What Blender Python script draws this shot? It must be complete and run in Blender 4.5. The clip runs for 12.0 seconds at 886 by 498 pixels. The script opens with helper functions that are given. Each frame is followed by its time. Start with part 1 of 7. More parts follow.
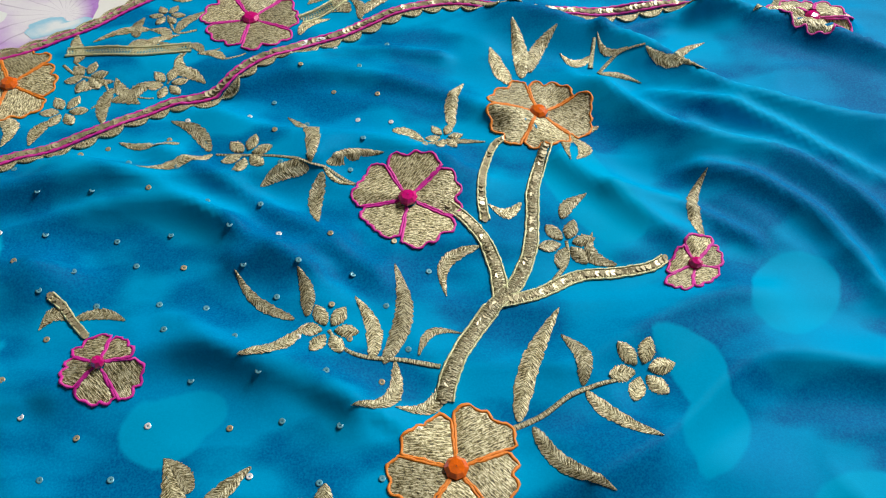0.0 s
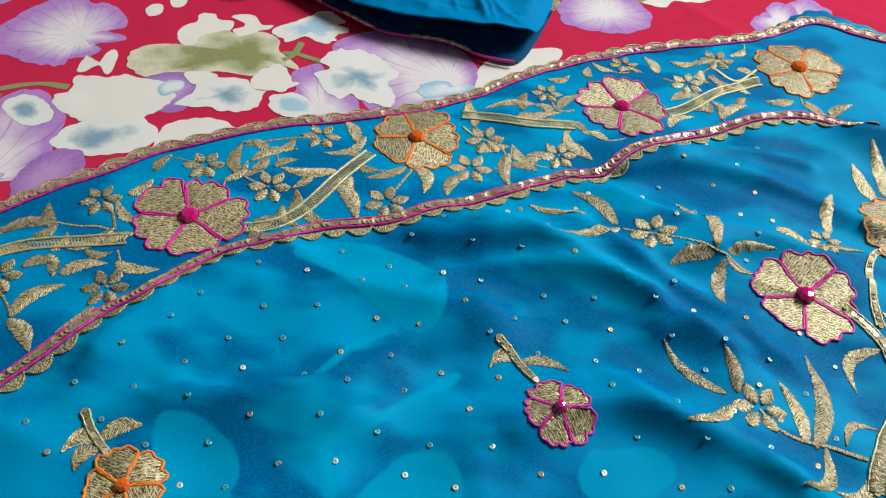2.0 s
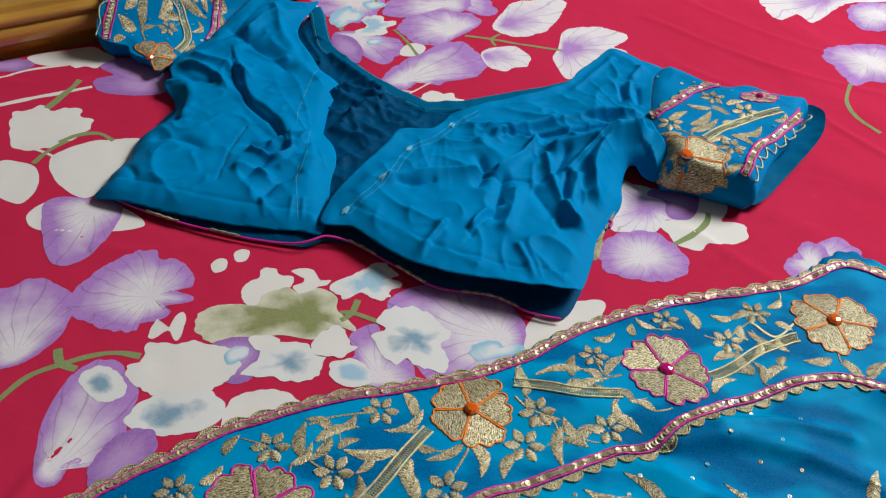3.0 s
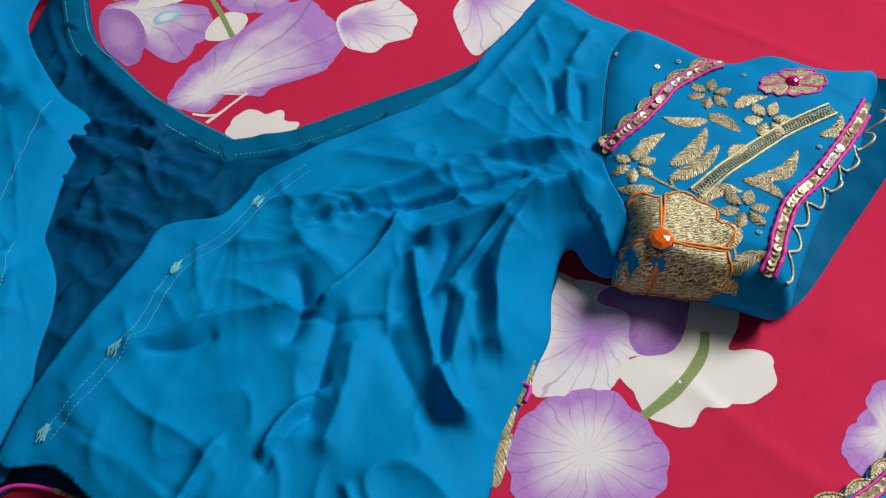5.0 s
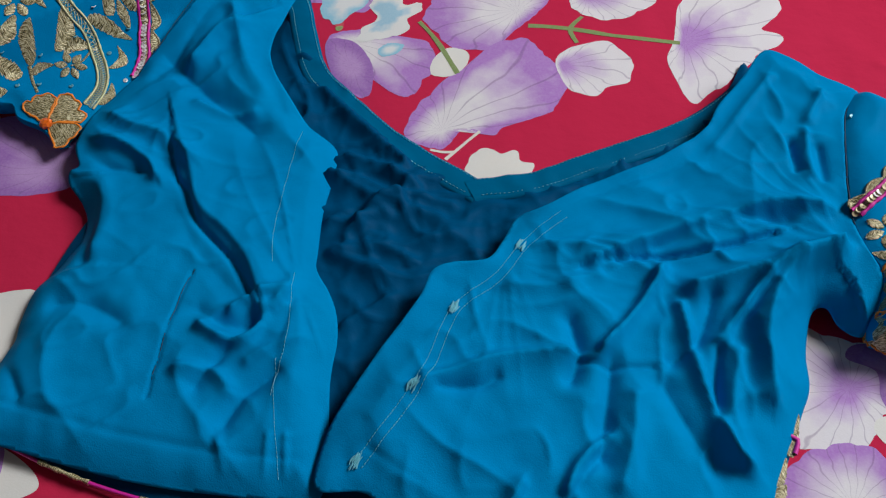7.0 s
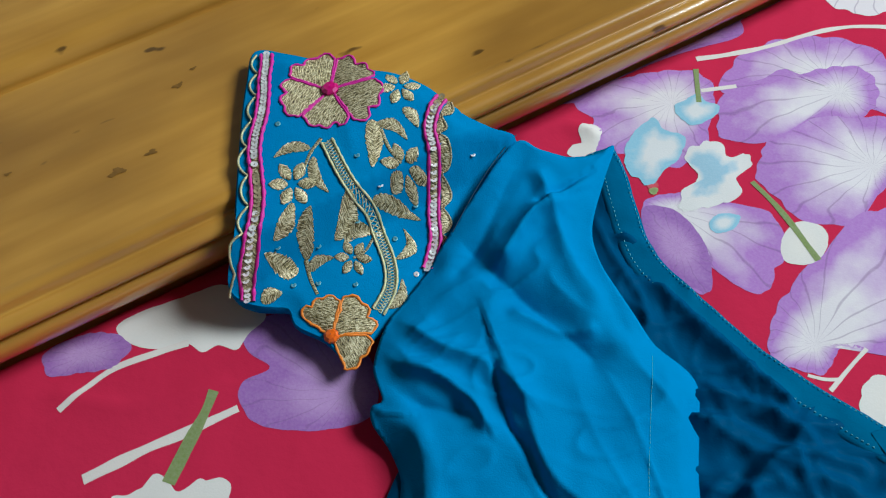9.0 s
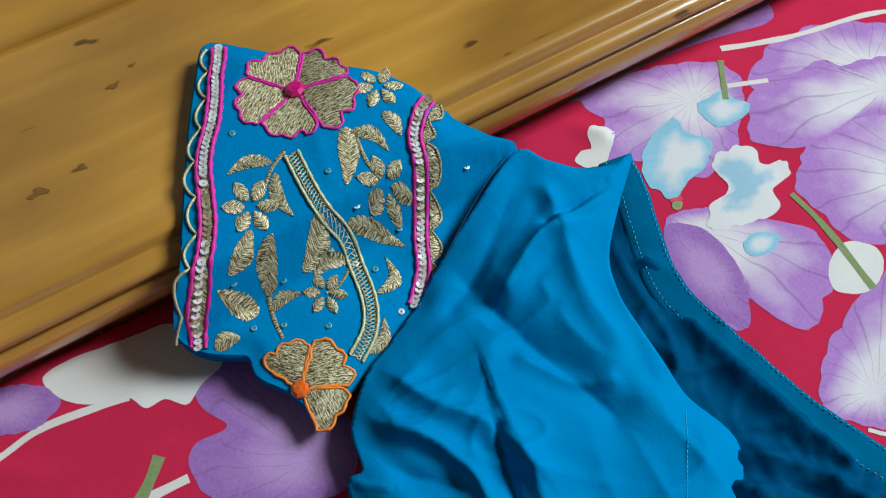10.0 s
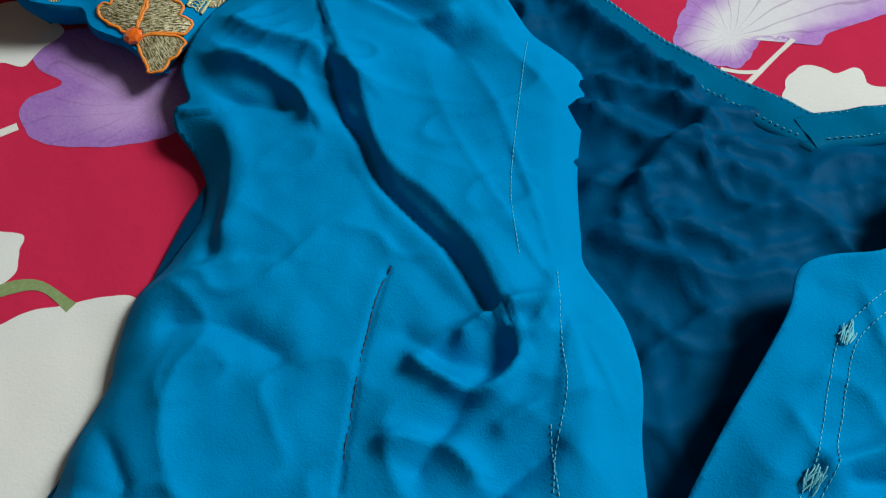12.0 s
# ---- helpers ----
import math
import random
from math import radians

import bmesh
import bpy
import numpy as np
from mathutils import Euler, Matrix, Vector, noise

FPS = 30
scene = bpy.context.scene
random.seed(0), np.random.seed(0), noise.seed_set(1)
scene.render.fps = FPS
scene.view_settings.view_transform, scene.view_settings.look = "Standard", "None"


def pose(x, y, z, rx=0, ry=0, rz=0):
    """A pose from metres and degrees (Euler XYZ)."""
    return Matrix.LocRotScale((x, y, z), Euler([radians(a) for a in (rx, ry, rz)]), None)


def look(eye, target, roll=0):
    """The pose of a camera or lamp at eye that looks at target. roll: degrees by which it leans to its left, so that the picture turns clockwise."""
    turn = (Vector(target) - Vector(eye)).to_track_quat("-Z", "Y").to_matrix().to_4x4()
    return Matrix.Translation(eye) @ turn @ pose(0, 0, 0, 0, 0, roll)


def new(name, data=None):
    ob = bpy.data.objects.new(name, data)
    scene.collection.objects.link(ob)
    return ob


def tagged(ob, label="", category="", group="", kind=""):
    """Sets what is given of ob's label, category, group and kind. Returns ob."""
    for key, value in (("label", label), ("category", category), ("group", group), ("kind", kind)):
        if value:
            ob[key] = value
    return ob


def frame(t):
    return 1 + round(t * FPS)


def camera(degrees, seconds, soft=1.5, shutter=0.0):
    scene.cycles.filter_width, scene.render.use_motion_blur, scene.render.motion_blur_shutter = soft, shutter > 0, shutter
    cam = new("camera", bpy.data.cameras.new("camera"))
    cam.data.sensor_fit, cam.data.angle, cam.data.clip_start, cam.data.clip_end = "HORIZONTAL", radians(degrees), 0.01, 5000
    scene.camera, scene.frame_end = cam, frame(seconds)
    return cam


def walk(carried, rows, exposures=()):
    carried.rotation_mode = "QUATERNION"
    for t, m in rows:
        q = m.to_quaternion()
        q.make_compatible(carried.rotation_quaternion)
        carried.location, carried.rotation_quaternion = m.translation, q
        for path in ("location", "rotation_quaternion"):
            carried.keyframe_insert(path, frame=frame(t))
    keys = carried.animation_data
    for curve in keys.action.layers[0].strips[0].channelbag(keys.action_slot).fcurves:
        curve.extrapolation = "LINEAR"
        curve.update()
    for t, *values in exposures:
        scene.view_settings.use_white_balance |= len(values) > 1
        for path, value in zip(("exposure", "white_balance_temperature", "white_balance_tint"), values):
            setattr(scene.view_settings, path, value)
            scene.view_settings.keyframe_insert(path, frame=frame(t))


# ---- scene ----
cam = camera(56.8, 12.0, soft=1.2)
PATH = [
    (0, (0.022, 0.021, 0.4), (0.05, 1.189, -1.224), 2.1),
    (0.5, (-0.036, -0.007, 0.374), (-0.048, 1.159, -1.251), 5.3),
    (1, (-0.073, -0.027, 0.357), (-0.13, 1.127, -1.275), 6.2),
    (1.5, (-0.128, -0.029, 0.367), (-0.177, 1.158, -1.243), 7.6),
    (2, (-0.209, -0.024, 0.419), (-0.293, 1.278, -1.096), 6.6),
    (2.5, (-0.25, -0.008, 0.476), (-0.397, 1.391, -0.945), 5.1),
    (3, (-0.26, 0.05, 0.533), (-0.415, 1.504, -0.83), 4.9),
    (3.5, (-0.254, 0.153, 0.546), (-0.412, 1.607, -0.818), 5.2),
    (3.7, (-0.236, 0.228, 0.522), (-0.387, 1.665, -0.861), 5.3),
    (5.3, (-0.174, 0.501, 0.428), (-0.353, 1.611, -1.226), -4.0),
    (5.5, (-0.173, 0.508, 0.432), (-0.347, 1.619, -1.222), -4.1),
    (6, (-0.204, 0.501, 0.431), (-0.363, 1.621, -1.218), -3.6),
    (6.5, (-0.264, 0.484, 0.444), (-0.431, 1.604, -1.205), -2.3),
    (7, (-0.335, 0.475, 0.48), (-0.54, 1.572, -1.18), -1.3),
    (7.5, (-0.379, 0.486, 0.518), (-0.695, 1.555, -1.143), -5.3),
    (7.7, (-0.386, 0.488, 0.523), (-0.754, 1.565, -1.121), -7.8),
    (9.3, (-0.591, 0.685, 0.444), (-0.893, 1.668, -1.271), -6.2),
    (9.5, (-0.594, 0.701, 0.421), (-0.882, 1.675, -1.302), -5.6),
    (10, (-0.589, 0.715, 0.422), (-0.861, 1.687, -1.305), -5.7),
    (10.5, (-0.565, 0.686, 0.398), (-0.85, 1.625, -1.344), -7.6),
    (11, (-0.537, 0.669, 0.374), (-0.85, 1.601, -1.367), -9.1),
    (11.5, (-0.523, 0.634, 0.334), (-0.818, 1.569, -1.41), -7.7),
    (12, (-0.486, 0.585, 0.315), (-0.761, 1.543, -1.418), -6.2),
]
walk(cam, [(t, look(eye, target, roll)) for t, eye, target, roll in PATH], exposures=[(0.0, 0.40, 6400, 6), (1.0, 0.5, 6400, 6), (1.5, 0.5, 6400, 6), (2.5, 0.27, 6400, 9), (3.5, 0.12, 6200, 10), (5.5, 0.12, 6450, 11), (7.5, -0.03, 5950, 7), (9.5, 0.3, 5650, 0), (10.5, 0.3, 5700, 1), (12.0, 0.29, 6000, 0)])

# ---- world and light: daylight from one window, room walls bounce it ----
world = bpy.data.worlds.new("world")
scene.world = world
world.use_nodes = True
sky = world.node_tree.nodes.new("ShaderNodeTexSky")
sky.sky_type, sky.sun_disc = "NISHITA", False
sky.sun_elevation, sky.sun_rotation = radians(45), radians(55)
back = world.node_tree.nodes["Background"]
back.inputs["Strength"].default_value = 0.12
world.node_tree.links.new(sky.outputs[0], back.inputs["Color"])


def area_lamp(name, eye, target, size, power, colour):
    lamp = bpy.data.lights.new(name, "AREA")
    lamp.shape, lamp.size, lamp.size_y = "RECTANGLE", size[0], size[1]
    lamp.energy, lamp.color = power, colour
    ob = new(name, lamp)
    ob.matrix_world = look(eye, target)
    return ob


area_lamp("window_light", (1.75, 2.1, 2.35), (-0.1, 0.8, 0.0), (1.2, 1.1), 125, (1.0, 0.98, 0.95))


# ---- number helpers ----
def lattice(seed):
    return np.random.RandomState(seed).rand(64, 64) * 2 - 1


LATTICE = [lattice(s) for s in range(8)]


def vnoise(x, y, scale, seed=0):
    """Smooth value noise, -1 to 1, with features of about `scale` metres."""
    g = LATTICE[seed % 8]
    u, v = np.asarray(x) / scale + 17.3 * seed, np.asarray(y) / scale + 5.1 * seed
    i, j = np.floor(u).astype(int), np.floor(v).astype(int)
    a, b = u - i, v - j
    a, b = a * a * (3 - 2 * a), b * b * (3 - 2 * b)
    i0, i1, j0, j1 = i % 64, (i + 1) % 64, j % 64, (j + 1) % 64
    return (g[i0, j0] * (1 - a) + g[i1, j0] * a) * (1 - b) + (g[i0, j1] * (1 - a) + g[i1, j1] * a) * b


def smooth_line(pts, per=6, closed=False):
    """A soft curve through the points."""
    p = np.array(pts, float)
    n = len(p)
    out = []
    last = n if closed else n - 1
    for i in range(last):
        if closed:
            a, b, c, d = p[i - 1], p[i], p[(i + 1) % n], p[(i + 2) % n]
        else:
            a, b, c, d = p[max(i - 1, 0)], p[i], p[i + 1], p[min(i + 2, n - 1)]
        for k in range(per):
            t = k / per
            out.append(0.5 * (2 * b + (c - a) * t + (2 * a - 5 * b + 4 * c - d) * t * t + (3 * b - a - 3 * c + d) * t ** 3))
    if not closed:
        out.append(p[-1])
    return np.array(out)


def even(pts, step, closed=False):
    """The line again, with points at even steps."""
    p = np.array(pts, float)
    if closed:
        p = np.vstack([p, p[:1]])
    seg = np.linalg.norm(np.diff(p, axis=0), axis=1)
    s = np.concatenate([[0], np.cumsum(seg)])
    n = max(int(s[-1] / step), 3)
    q = np.linspace(0, s[-1], n + 1)
    if closed:
        q = q[:-1]
    return np.stack([np.interp(q, s, p[:, k]) for k in range(p.shape[1])], 1)


def line_dist(x, y, pts, closed=False):
    """Distance to a line of points, and on which side of it each place lies."""
    p = np.array(pts, float)[:, :2]
    if closed:
        p = np.vstack([p, p[:1]])
    best = np.full(np.shape(x), 1e9)
    side = np.ones(np.shape(x))
    for a, b in zip(p[:-1], p[1:]):
        d = b - a
        t = np.clip(((x - a[0]) * d[0] + (y - a[1]) * d[1]) / max(d @ d, 1e-12), 0, 1)
        ex, ey = x - a[0] - t * d[0], y - a[1] - t * d[1]
        r = np.hypot(ex, ey)
        near = r < best
        best = np.where(near, r, best)
        side = np.where(near, np.sign(d[0] * ey - d[1] * ex), side)
    return best, side


def inside(x, y, pts):
    p = np.array(pts)
    hit_count = np.zeros(np.shape(x), bool)
    for a, b in zip(p, np.roll(p, -1, axis=0)):
        if a[1] == b[1]:
            continue
        cross = ((a[1] > y) != (b[1] > y)) & (x < (b[0] - a[0]) * (y - a[1]) / (b[1] - a[1]) + a[0])
        hit_count ^= cross
    return hit_count


def folds(x, y, ridges, narrow=1.0):
    """The height that fold lines add: (points, height, width on the line's left, width on its right)."""
    h = np.zeros(np.shape(x))
    for pts, amp, wl, wr in ridges:
        line = smooth_line(pts, 4) if len(pts) > 2 else np.array(pts)
        d, s = line_dist(x, y, line)
        w = np.where(s > 0, wl, wr) * narrow
        h += amp * (0.72 * np.exp(-(d / w) ** 2) + 0.28 * np.exp(-d / (0.28 * w)))
    return h


def sampled(surface, x0, x1, y0, y1, step):
    """The same surface, read from a fine grid: quick to ask many times."""
    xs, ys = np.arange(x0, x1 + step, step), np.arange(y0, y1 + step, step)
    gx, gy = np.meshgrid(xs, ys)
    g = surface(gx.ravel(), gy.ravel()).reshape(gx.shape)

    def read(x, y):
        u = np.clip((np.asarray(x, float) - x0) / step, 0, len(xs) - 1.001)
        v = np.clip((np.asarray(y, float) - y0) / step, 0, len(ys) - 1.001)
        i, j = u.astype(int), v.astype(int)
        a, b = u - i, v - j
        return (g[j, i] * (1 - a) + g[j, i + 1] * a) * (1 - b) + (g[j + 1, i] * (1 - a) + g[j + 1, i + 1] * a) * b

    return read


# ---- materials ----
def material(name):
    m = bpy.data.materials.new(name)
    m.use_nodes = True
    return m, m.node_tree.nodes, m.node_tree.links, m.node_tree.nodes["Principled BSDF"]


def mix(nodes, links, fac, a, b, blend="MIX"):
    n = nodes.new("ShaderNodeMix")
    n.data_type, n.blend_type = "RGBA", blend
    for slot, v in ((0, fac), (6, a), (7, b)):
        if isinstance(v, (int, float)):
            n.inputs[slot].default_value = v
        elif isinstance(v, tuple):
            n.inputs[slot].default_value = (*v, 1)
        else:
            links.new(v, n.inputs[slot])
    return n.outputs[2]


def noise_tex(nodes, links, scale, detail=3.0, coords="Object", stretch=None, rot=0.0):
    tc = nodes.new("ShaderNodeTexCoord")
    out = tc.outputs[coords]
    if stretch or rot:
        mp = nodes.new("ShaderNodeMapping")
        mp.inputs["Scale"].default_value = stretch or (1, 1, 1)
        mp.inputs["Rotation"].default_value = (0, 0, rot)
        links.new(out, mp.inputs[0])
        out = mp.outputs[0]
    n = nodes.new("ShaderNodeTexNoise")
    n.inputs["Scale"].default_value, n.inputs["Detail"].default_value = scale, detail
    links.new(out, n.inputs["Vector"])
    return n.outputs[0]


def ramp(nodes, links, fac, stops):
    r = nodes.new("ShaderNodeValToRGB")
    el = r.color_ramp.elements
    while len(el) < len(stops):
        el.new(0.5)
    for e, (p, c) in zip(el, stops):
        e.position, e.color = p, (*c, 1) if len(c) == 3 else c
    links.new(fac, r.inputs[0])
    return r.outputs[0]


def bump(nodes, links, bsdf, height, strength, distance):
    b = nodes.new("ShaderNodeBump")
    b.inputs["Strength"].default_value, b.inputs["Distance"].default_value = strength, distance
    links.new(height, b.inputs["Height"])
    links.new(b.outputs[0], bsdf.inputs["Normal"])
    return b


def cloth_material(name, dark, light, weave_scale=420, rough=0.75, sheen=0.0, spread=6.0, strength=0.25):
    m, nodes, links, bsdf = material(name)
    big = noise_tex(nodes, links, spread, 4)
    fine = noise_tex(nodes, links, 260, 2)
    col = mix(nodes, links, big, dark, light)
    col = mix(nodes, links, fine, col, tuple(min(1, c * 1.25) for c in light))
    n = nodes[-1]
    n.inputs[0].default_value = 0.12
    for l in list(n.inputs[0].links):
        links.remove(l)
    links.new(col, bsdf.inputs["Base Color"])
    bsdf.inputs["Roughness"].default_value = rough
    bsdf.inputs["Sheen Weight"].default_value = sheen
    bsdf.inputs["Sheen Roughness"].default_value = 0.4
    bsdf.inputs["Sheen Tint"].default_value = (*light, 1)
    bsdf.inputs["Specular IOR Level"].default_value = 0.04
    weave = bump(nodes, links, bsdf, noise_tex(nodes, links, weave_scale * 1.6, 2), strength, 0.0004)
    crinkle = nodes.new("ShaderNodeBump")
    crinkle.inputs["Strength"].default_value, crinkle.inputs["Distance"].default_value = 0.35, 0.0016
    links.new(noise_tex(nodes, links, 75, 4), crinkle.inputs["Height"])
    links.new(crinkle.outputs[0], weave.inputs["Normal"])
    return m


def thread_material(name, dark, light, metal=0.4, rough=0.42, stripes=2.2, tone=0.5, rest=(0.048, 0.037, 0.013)):
    """Satin stitch: fine threads along u, with glints in grains put into the colour and dark gaps between them."""
    m, nodes, links, bsdf = material(name)
    uv = nodes.new("ShaderNodeUVMap")

    def fibre(scale, detail, rough_detail=0.5):
        mp = nodes.new("ShaderNodeMapping")
        mp.inputs["Scale"].default_value = scale
        links.new(uv.outputs[0], mp.inputs[0])
        n = nodes.new("ShaderNodeTexNoise")
        n.inputs["Scale"].default_value, n.inputs["Detail"].default_value, n.inputs["Roughness"].default_value = 1.0, detail, rough_detail
        links.new(mp.outputs[0], n.inputs["Vector"])
        return n.outputs[0]

    threads, grains = fibre((0.20, stripes * 0.75, 1), 2.0), fibre((0.5, 1.1, 1), 3.0, 0.75)
    blend = nodes.new("ShaderNodeMath")
    blend.operation = "MULTIPLY_ADD"
    links.new(threads, blend.inputs[0])
    blend.inputs[1].default_value = 0.5
    half = nodes.new("ShaderNodeMath")
    half.operation = "MULTIPLY"
    links.new(grains, half.inputs[0])
    half.inputs[1].default_value = 0.5
    links.new(half.outputs[0], blend.inputs[2])
    col = ramp(nodes, links, blend.outputs[0], [(0.43, rest), (0.48, dark), (0.53, tuple(0.5 * (p + q) for p, q in zip(dark, light))), (0.565, light)])
    # sheen by stitch direction, put into the colour as a random darkening per piece
    info = nodes.new("ShaderNodeObjectInfo")
    vary = ramp(nodes, links, info.outputs["Random"], [(0.0, (1 - tone,) * 3), (1.0, (1, 1, 1))])
    col = mix(nodes, links, 1.0, col, vary, "MULTIPLY")
    links.new(col, bsdf.inputs["Base Color"])
    bsdf.inputs["Metallic"].default_value, bsdf.inputs["Roughness"].default_value = metal, rough
    bump(nodes, links, bsdf, blend.outputs[0], 1.0, 0.0009)
    return m


def plain_material(name, colour, rough=0.5, metal=0.0, grain=400, vary=0.3, depth=0.0002):
    m, nodes, links, bsdf = material(name)
    n = noise_tex(nodes, links, grain, 2)
    col = mix(nodes, links, n, tuple(c * (1 - vary) for c in colour), tuple(min(1, c * (1 + vary)) for c in colour))
    links.new(col, bsdf.inputs["Base Color"])
    bsdf.inputs["Roughness"].default_value, bsdf.inputs["Metallic"].default_value = rough, metal
    bump(nodes, links, bsdf, n, 0.4, depth)
    return m


def print_material(name, inner, outer, split=(0.35, 0.8), veins=0.0, vein_colour=(0.1, 0.02, 0.15), patch=None, runs=0.75):
    """Dye on cotton: colour runs from the core of a printed shape to its rim."""
    m, nodes, links, bsdf = material(name)
    uv = nodes.new("ShaderNodeUVMap")
    sep = nodes.new("ShaderNodeSeparateXYZ")
    links.new(uv.outputs[0], sep.inputs[0])
    wob = noise_tex(nodes, links, 38, 5)
    add = nodes.new("ShaderNodeMath")
    add.operation = "MULTIPLY_ADD"
    links.new(wob, add.inputs[0])
    add.inputs[1].default_value = runs
    links.new(sep.outputs["X"], add.inputs[2])
    sub = nodes.new("ShaderNodeMath")
    sub.operation = "SUBTRACT"
    links.new(add.outputs[0], sub.inputs[0])
    sub.inputs[1].default_value = runs / 2
    col = ramp(nodes, links, sub.outputs[0], [(split[0], inner), (split[1], outer)])
    if patch:
        spots = noise_tex(nodes, links, 22, 3)
        spots = ramp(nodes, links, spots, [(0.52, (0, 0, 0)), (0.62, (1, 1, 1))])
        col = mix(nodes, links, spots, col, patch)
    if veins:
        wav = nodes.new("ShaderNodeTexWave")
        wav.bands_direction = "Y"
        wav.inputs["Scale"].default_value, wav.inputs["Distortion"].default_value = 1.05, 5.5
        wav.inputs["Detail"].default_value, wav.inputs["Detail Scale"].default_value = 2.0, 1.4
        links.new(uv.outputs[0], wav.inputs["Vector"])
        lines = ramp(nodes, links, wav.outputs["Fac"], [(0.0, (veins,) * 3), (0.03, (0, 0, 0))])
        col = mix(nodes, links, lines, col, vein_colour)
    fibre = noise_tex(nodes, links, 520, 2)
    col = mix(nodes, links, fibre, col, mix(nodes, links, 0.16, col, (0.9, 0.88, 0.9)))
    links.new(col, bsdf.inputs["Base Color"])
    bsdf.inputs["Roughness"].default_value = 0.85
    bsdf.inputs["Specular IOR Level"].default_value = 0.15
    bump(nodes, links, bsdf, noise_tex(nodes, links, 800, 2), 0.25, 0.0004)
    return m


SHEET_RED = cloth_material("crimson_cotton", (0.45, 0.013, 0.048), (0.55, 0.026, 0.080), 520, 0.88, 0.0, 5.0, 0.2)
BLOUSE_BLUE = cloth_material("turquoise_crepe", (0.0, 0.150, 0.365), (0.0, 0.235, 0.51), 700, 0.65, 0.05, 9.0, 0.55)
LINING_BLUE = cloth_material("navy_cotton_lining", (0.0, 0.047, 0.125), (0.0, 0.068, 0.172), 600, 0.6, 0.05, 9.0, 0.3)
FACING_BLUE = cloth_material("deep_teal_facing", (0.0, 0.085, 0.19), (0.0, 0.12, 0.25), 600, 0.6, 0.05, 14.0, 0.3)
GOLD = thread_material("gold_thread", (0.34, 0.27, 0.095), (1.0, 0.91, 0.60), 0.25, 0.38, 2.6, 0.45)
PALE_GOLD = plain_material("pale_gold_cord", (0.66, 0.58, 0.33), 0.5, 0.4, 1300, 0.7, 0.0014)
GOLD_STEM = thread_material("dull_gold_thread", (0.27, 0.225, 0.095), (0.80, 0.72, 0.46), 0.25, 0.42, 2.3, 0.35)
MAGENTA = plain_material("magenta_cord", (0.60, 0.014, 0.30), 0.55, 0.0, 1500, 0.4, 0.0004)
ORANGE = plain_material("orange_cord", (0.88, 0.22, 0.015), 0.55, 0.0, 1500, 0.4, 0.0004)
STITCH = plain_material("pale_teal_thread", (0.16, 0.50, 0.60), 0.6)
DARK_STITCH = plain_material("dark_teal_thread", (0.003, 0.04, 0.09), 0.7)
# bright copy of the sequins: their glint put into the base colour
SILVER_GLINT = plain_material("pale_glint_sequin", (0.92, 0.90, 0.87), 0.28, 0.35, 300, 0.15, 0.0001)
DULL_SEQUIN = plain_material("bronze_sequin", (0.42, 0.35, 0.21), 0.38, 0.3, 300, 0.3, 0.0001)
TEAL_SEQUIN = plain_material("clear_teal_sequin", (0.13, 0.36, 0.44), 0.32, 0.2, 300, 0.3, 0.0001)


def gem_material(name, colour):
    m, nodes, links, bsdf = material(name)
    n = noise_tex(nodes, links, 500, 1)
    links.new(mix(nodes, links, n, tuple(c * 0.5 for c in colour), colour), bsdf.inputs["Base Color"])
    bsdf.inputs["Roughness"].default_value = 0.06
    bsdf.inputs["Coat Weight"].default_value = 1.0
    bsdf.inputs["Specular IOR Level"].default_value = 0.8
    return m


GEM_PINK, GEM_ORANGE = gem_material("magenta_glass", (0.75, 0.004, 0.22)), gem_material("orange_glass", (1.0, 0.17, 0.008))


def saree_material():
    m, nodes, links, bsdf = material("turquoise_georgette")
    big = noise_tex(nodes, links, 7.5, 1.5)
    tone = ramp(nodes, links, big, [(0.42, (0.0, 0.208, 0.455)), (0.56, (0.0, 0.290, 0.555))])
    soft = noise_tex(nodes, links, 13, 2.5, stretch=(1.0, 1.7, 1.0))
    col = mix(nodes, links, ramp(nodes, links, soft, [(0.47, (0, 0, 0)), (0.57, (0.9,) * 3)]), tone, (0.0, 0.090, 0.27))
    # paler leaves and stems dyed into the cloth, kept as distances to their outlines
    at = nodes.new("ShaderNodeAttribute")
    at.attribute_name = "dye"
    wob = noise_tex(nodes, links, 70, 3)
    add = nodes.new("ShaderNodeMath")
    add.operation = "MULTIPLY_ADD"
    links.new(wob, add.inputs[0])
    add.inputs[1].default_value = 0.004
    links.new(at.outputs["Fac"], add.inputs[2])
    lim = nodes.new("ShaderNodeMapRange")
    lim.inputs["From Min"].default_value, lim.inputs["From Max"].default_value = 0.0010, 0.0032
    lim.inputs["To Max"].default_value = 0.8
    links.new(add.outputs[0], lim.inputs["Value"])
    col = mix(nodes, links, lim.outputs[0], col, (0.0, 0.325, 0.57))
    weave = noise_tex(nodes, links, 900, 1)
    col = mix(nodes, links, ramp(nodes, links, weave, [(0.35, (0, 0, 0)), (0.75, (0.3,) * 3)]), col, (0.0, 0.38, 0.66))
    links.new(col, bsdf.inputs["Base Color"])
    bsdf.inputs["Roughness"].default_value = 0.6
    bsdf.inputs["Sheen Weight"].default_value = 0.15
    bsdf.inputs["Sheen Tint"].default_value = (0.0, 0.5, 0.9, 1)
    bsdf.inputs["Specular IOR Level"].default_value = 0.04
    bump(nodes, links, bsdf, noise_tex(nodes, links, 1300, 2), 0.2, 0.0003)
    return m


SAREE_BLUE = saree_material()


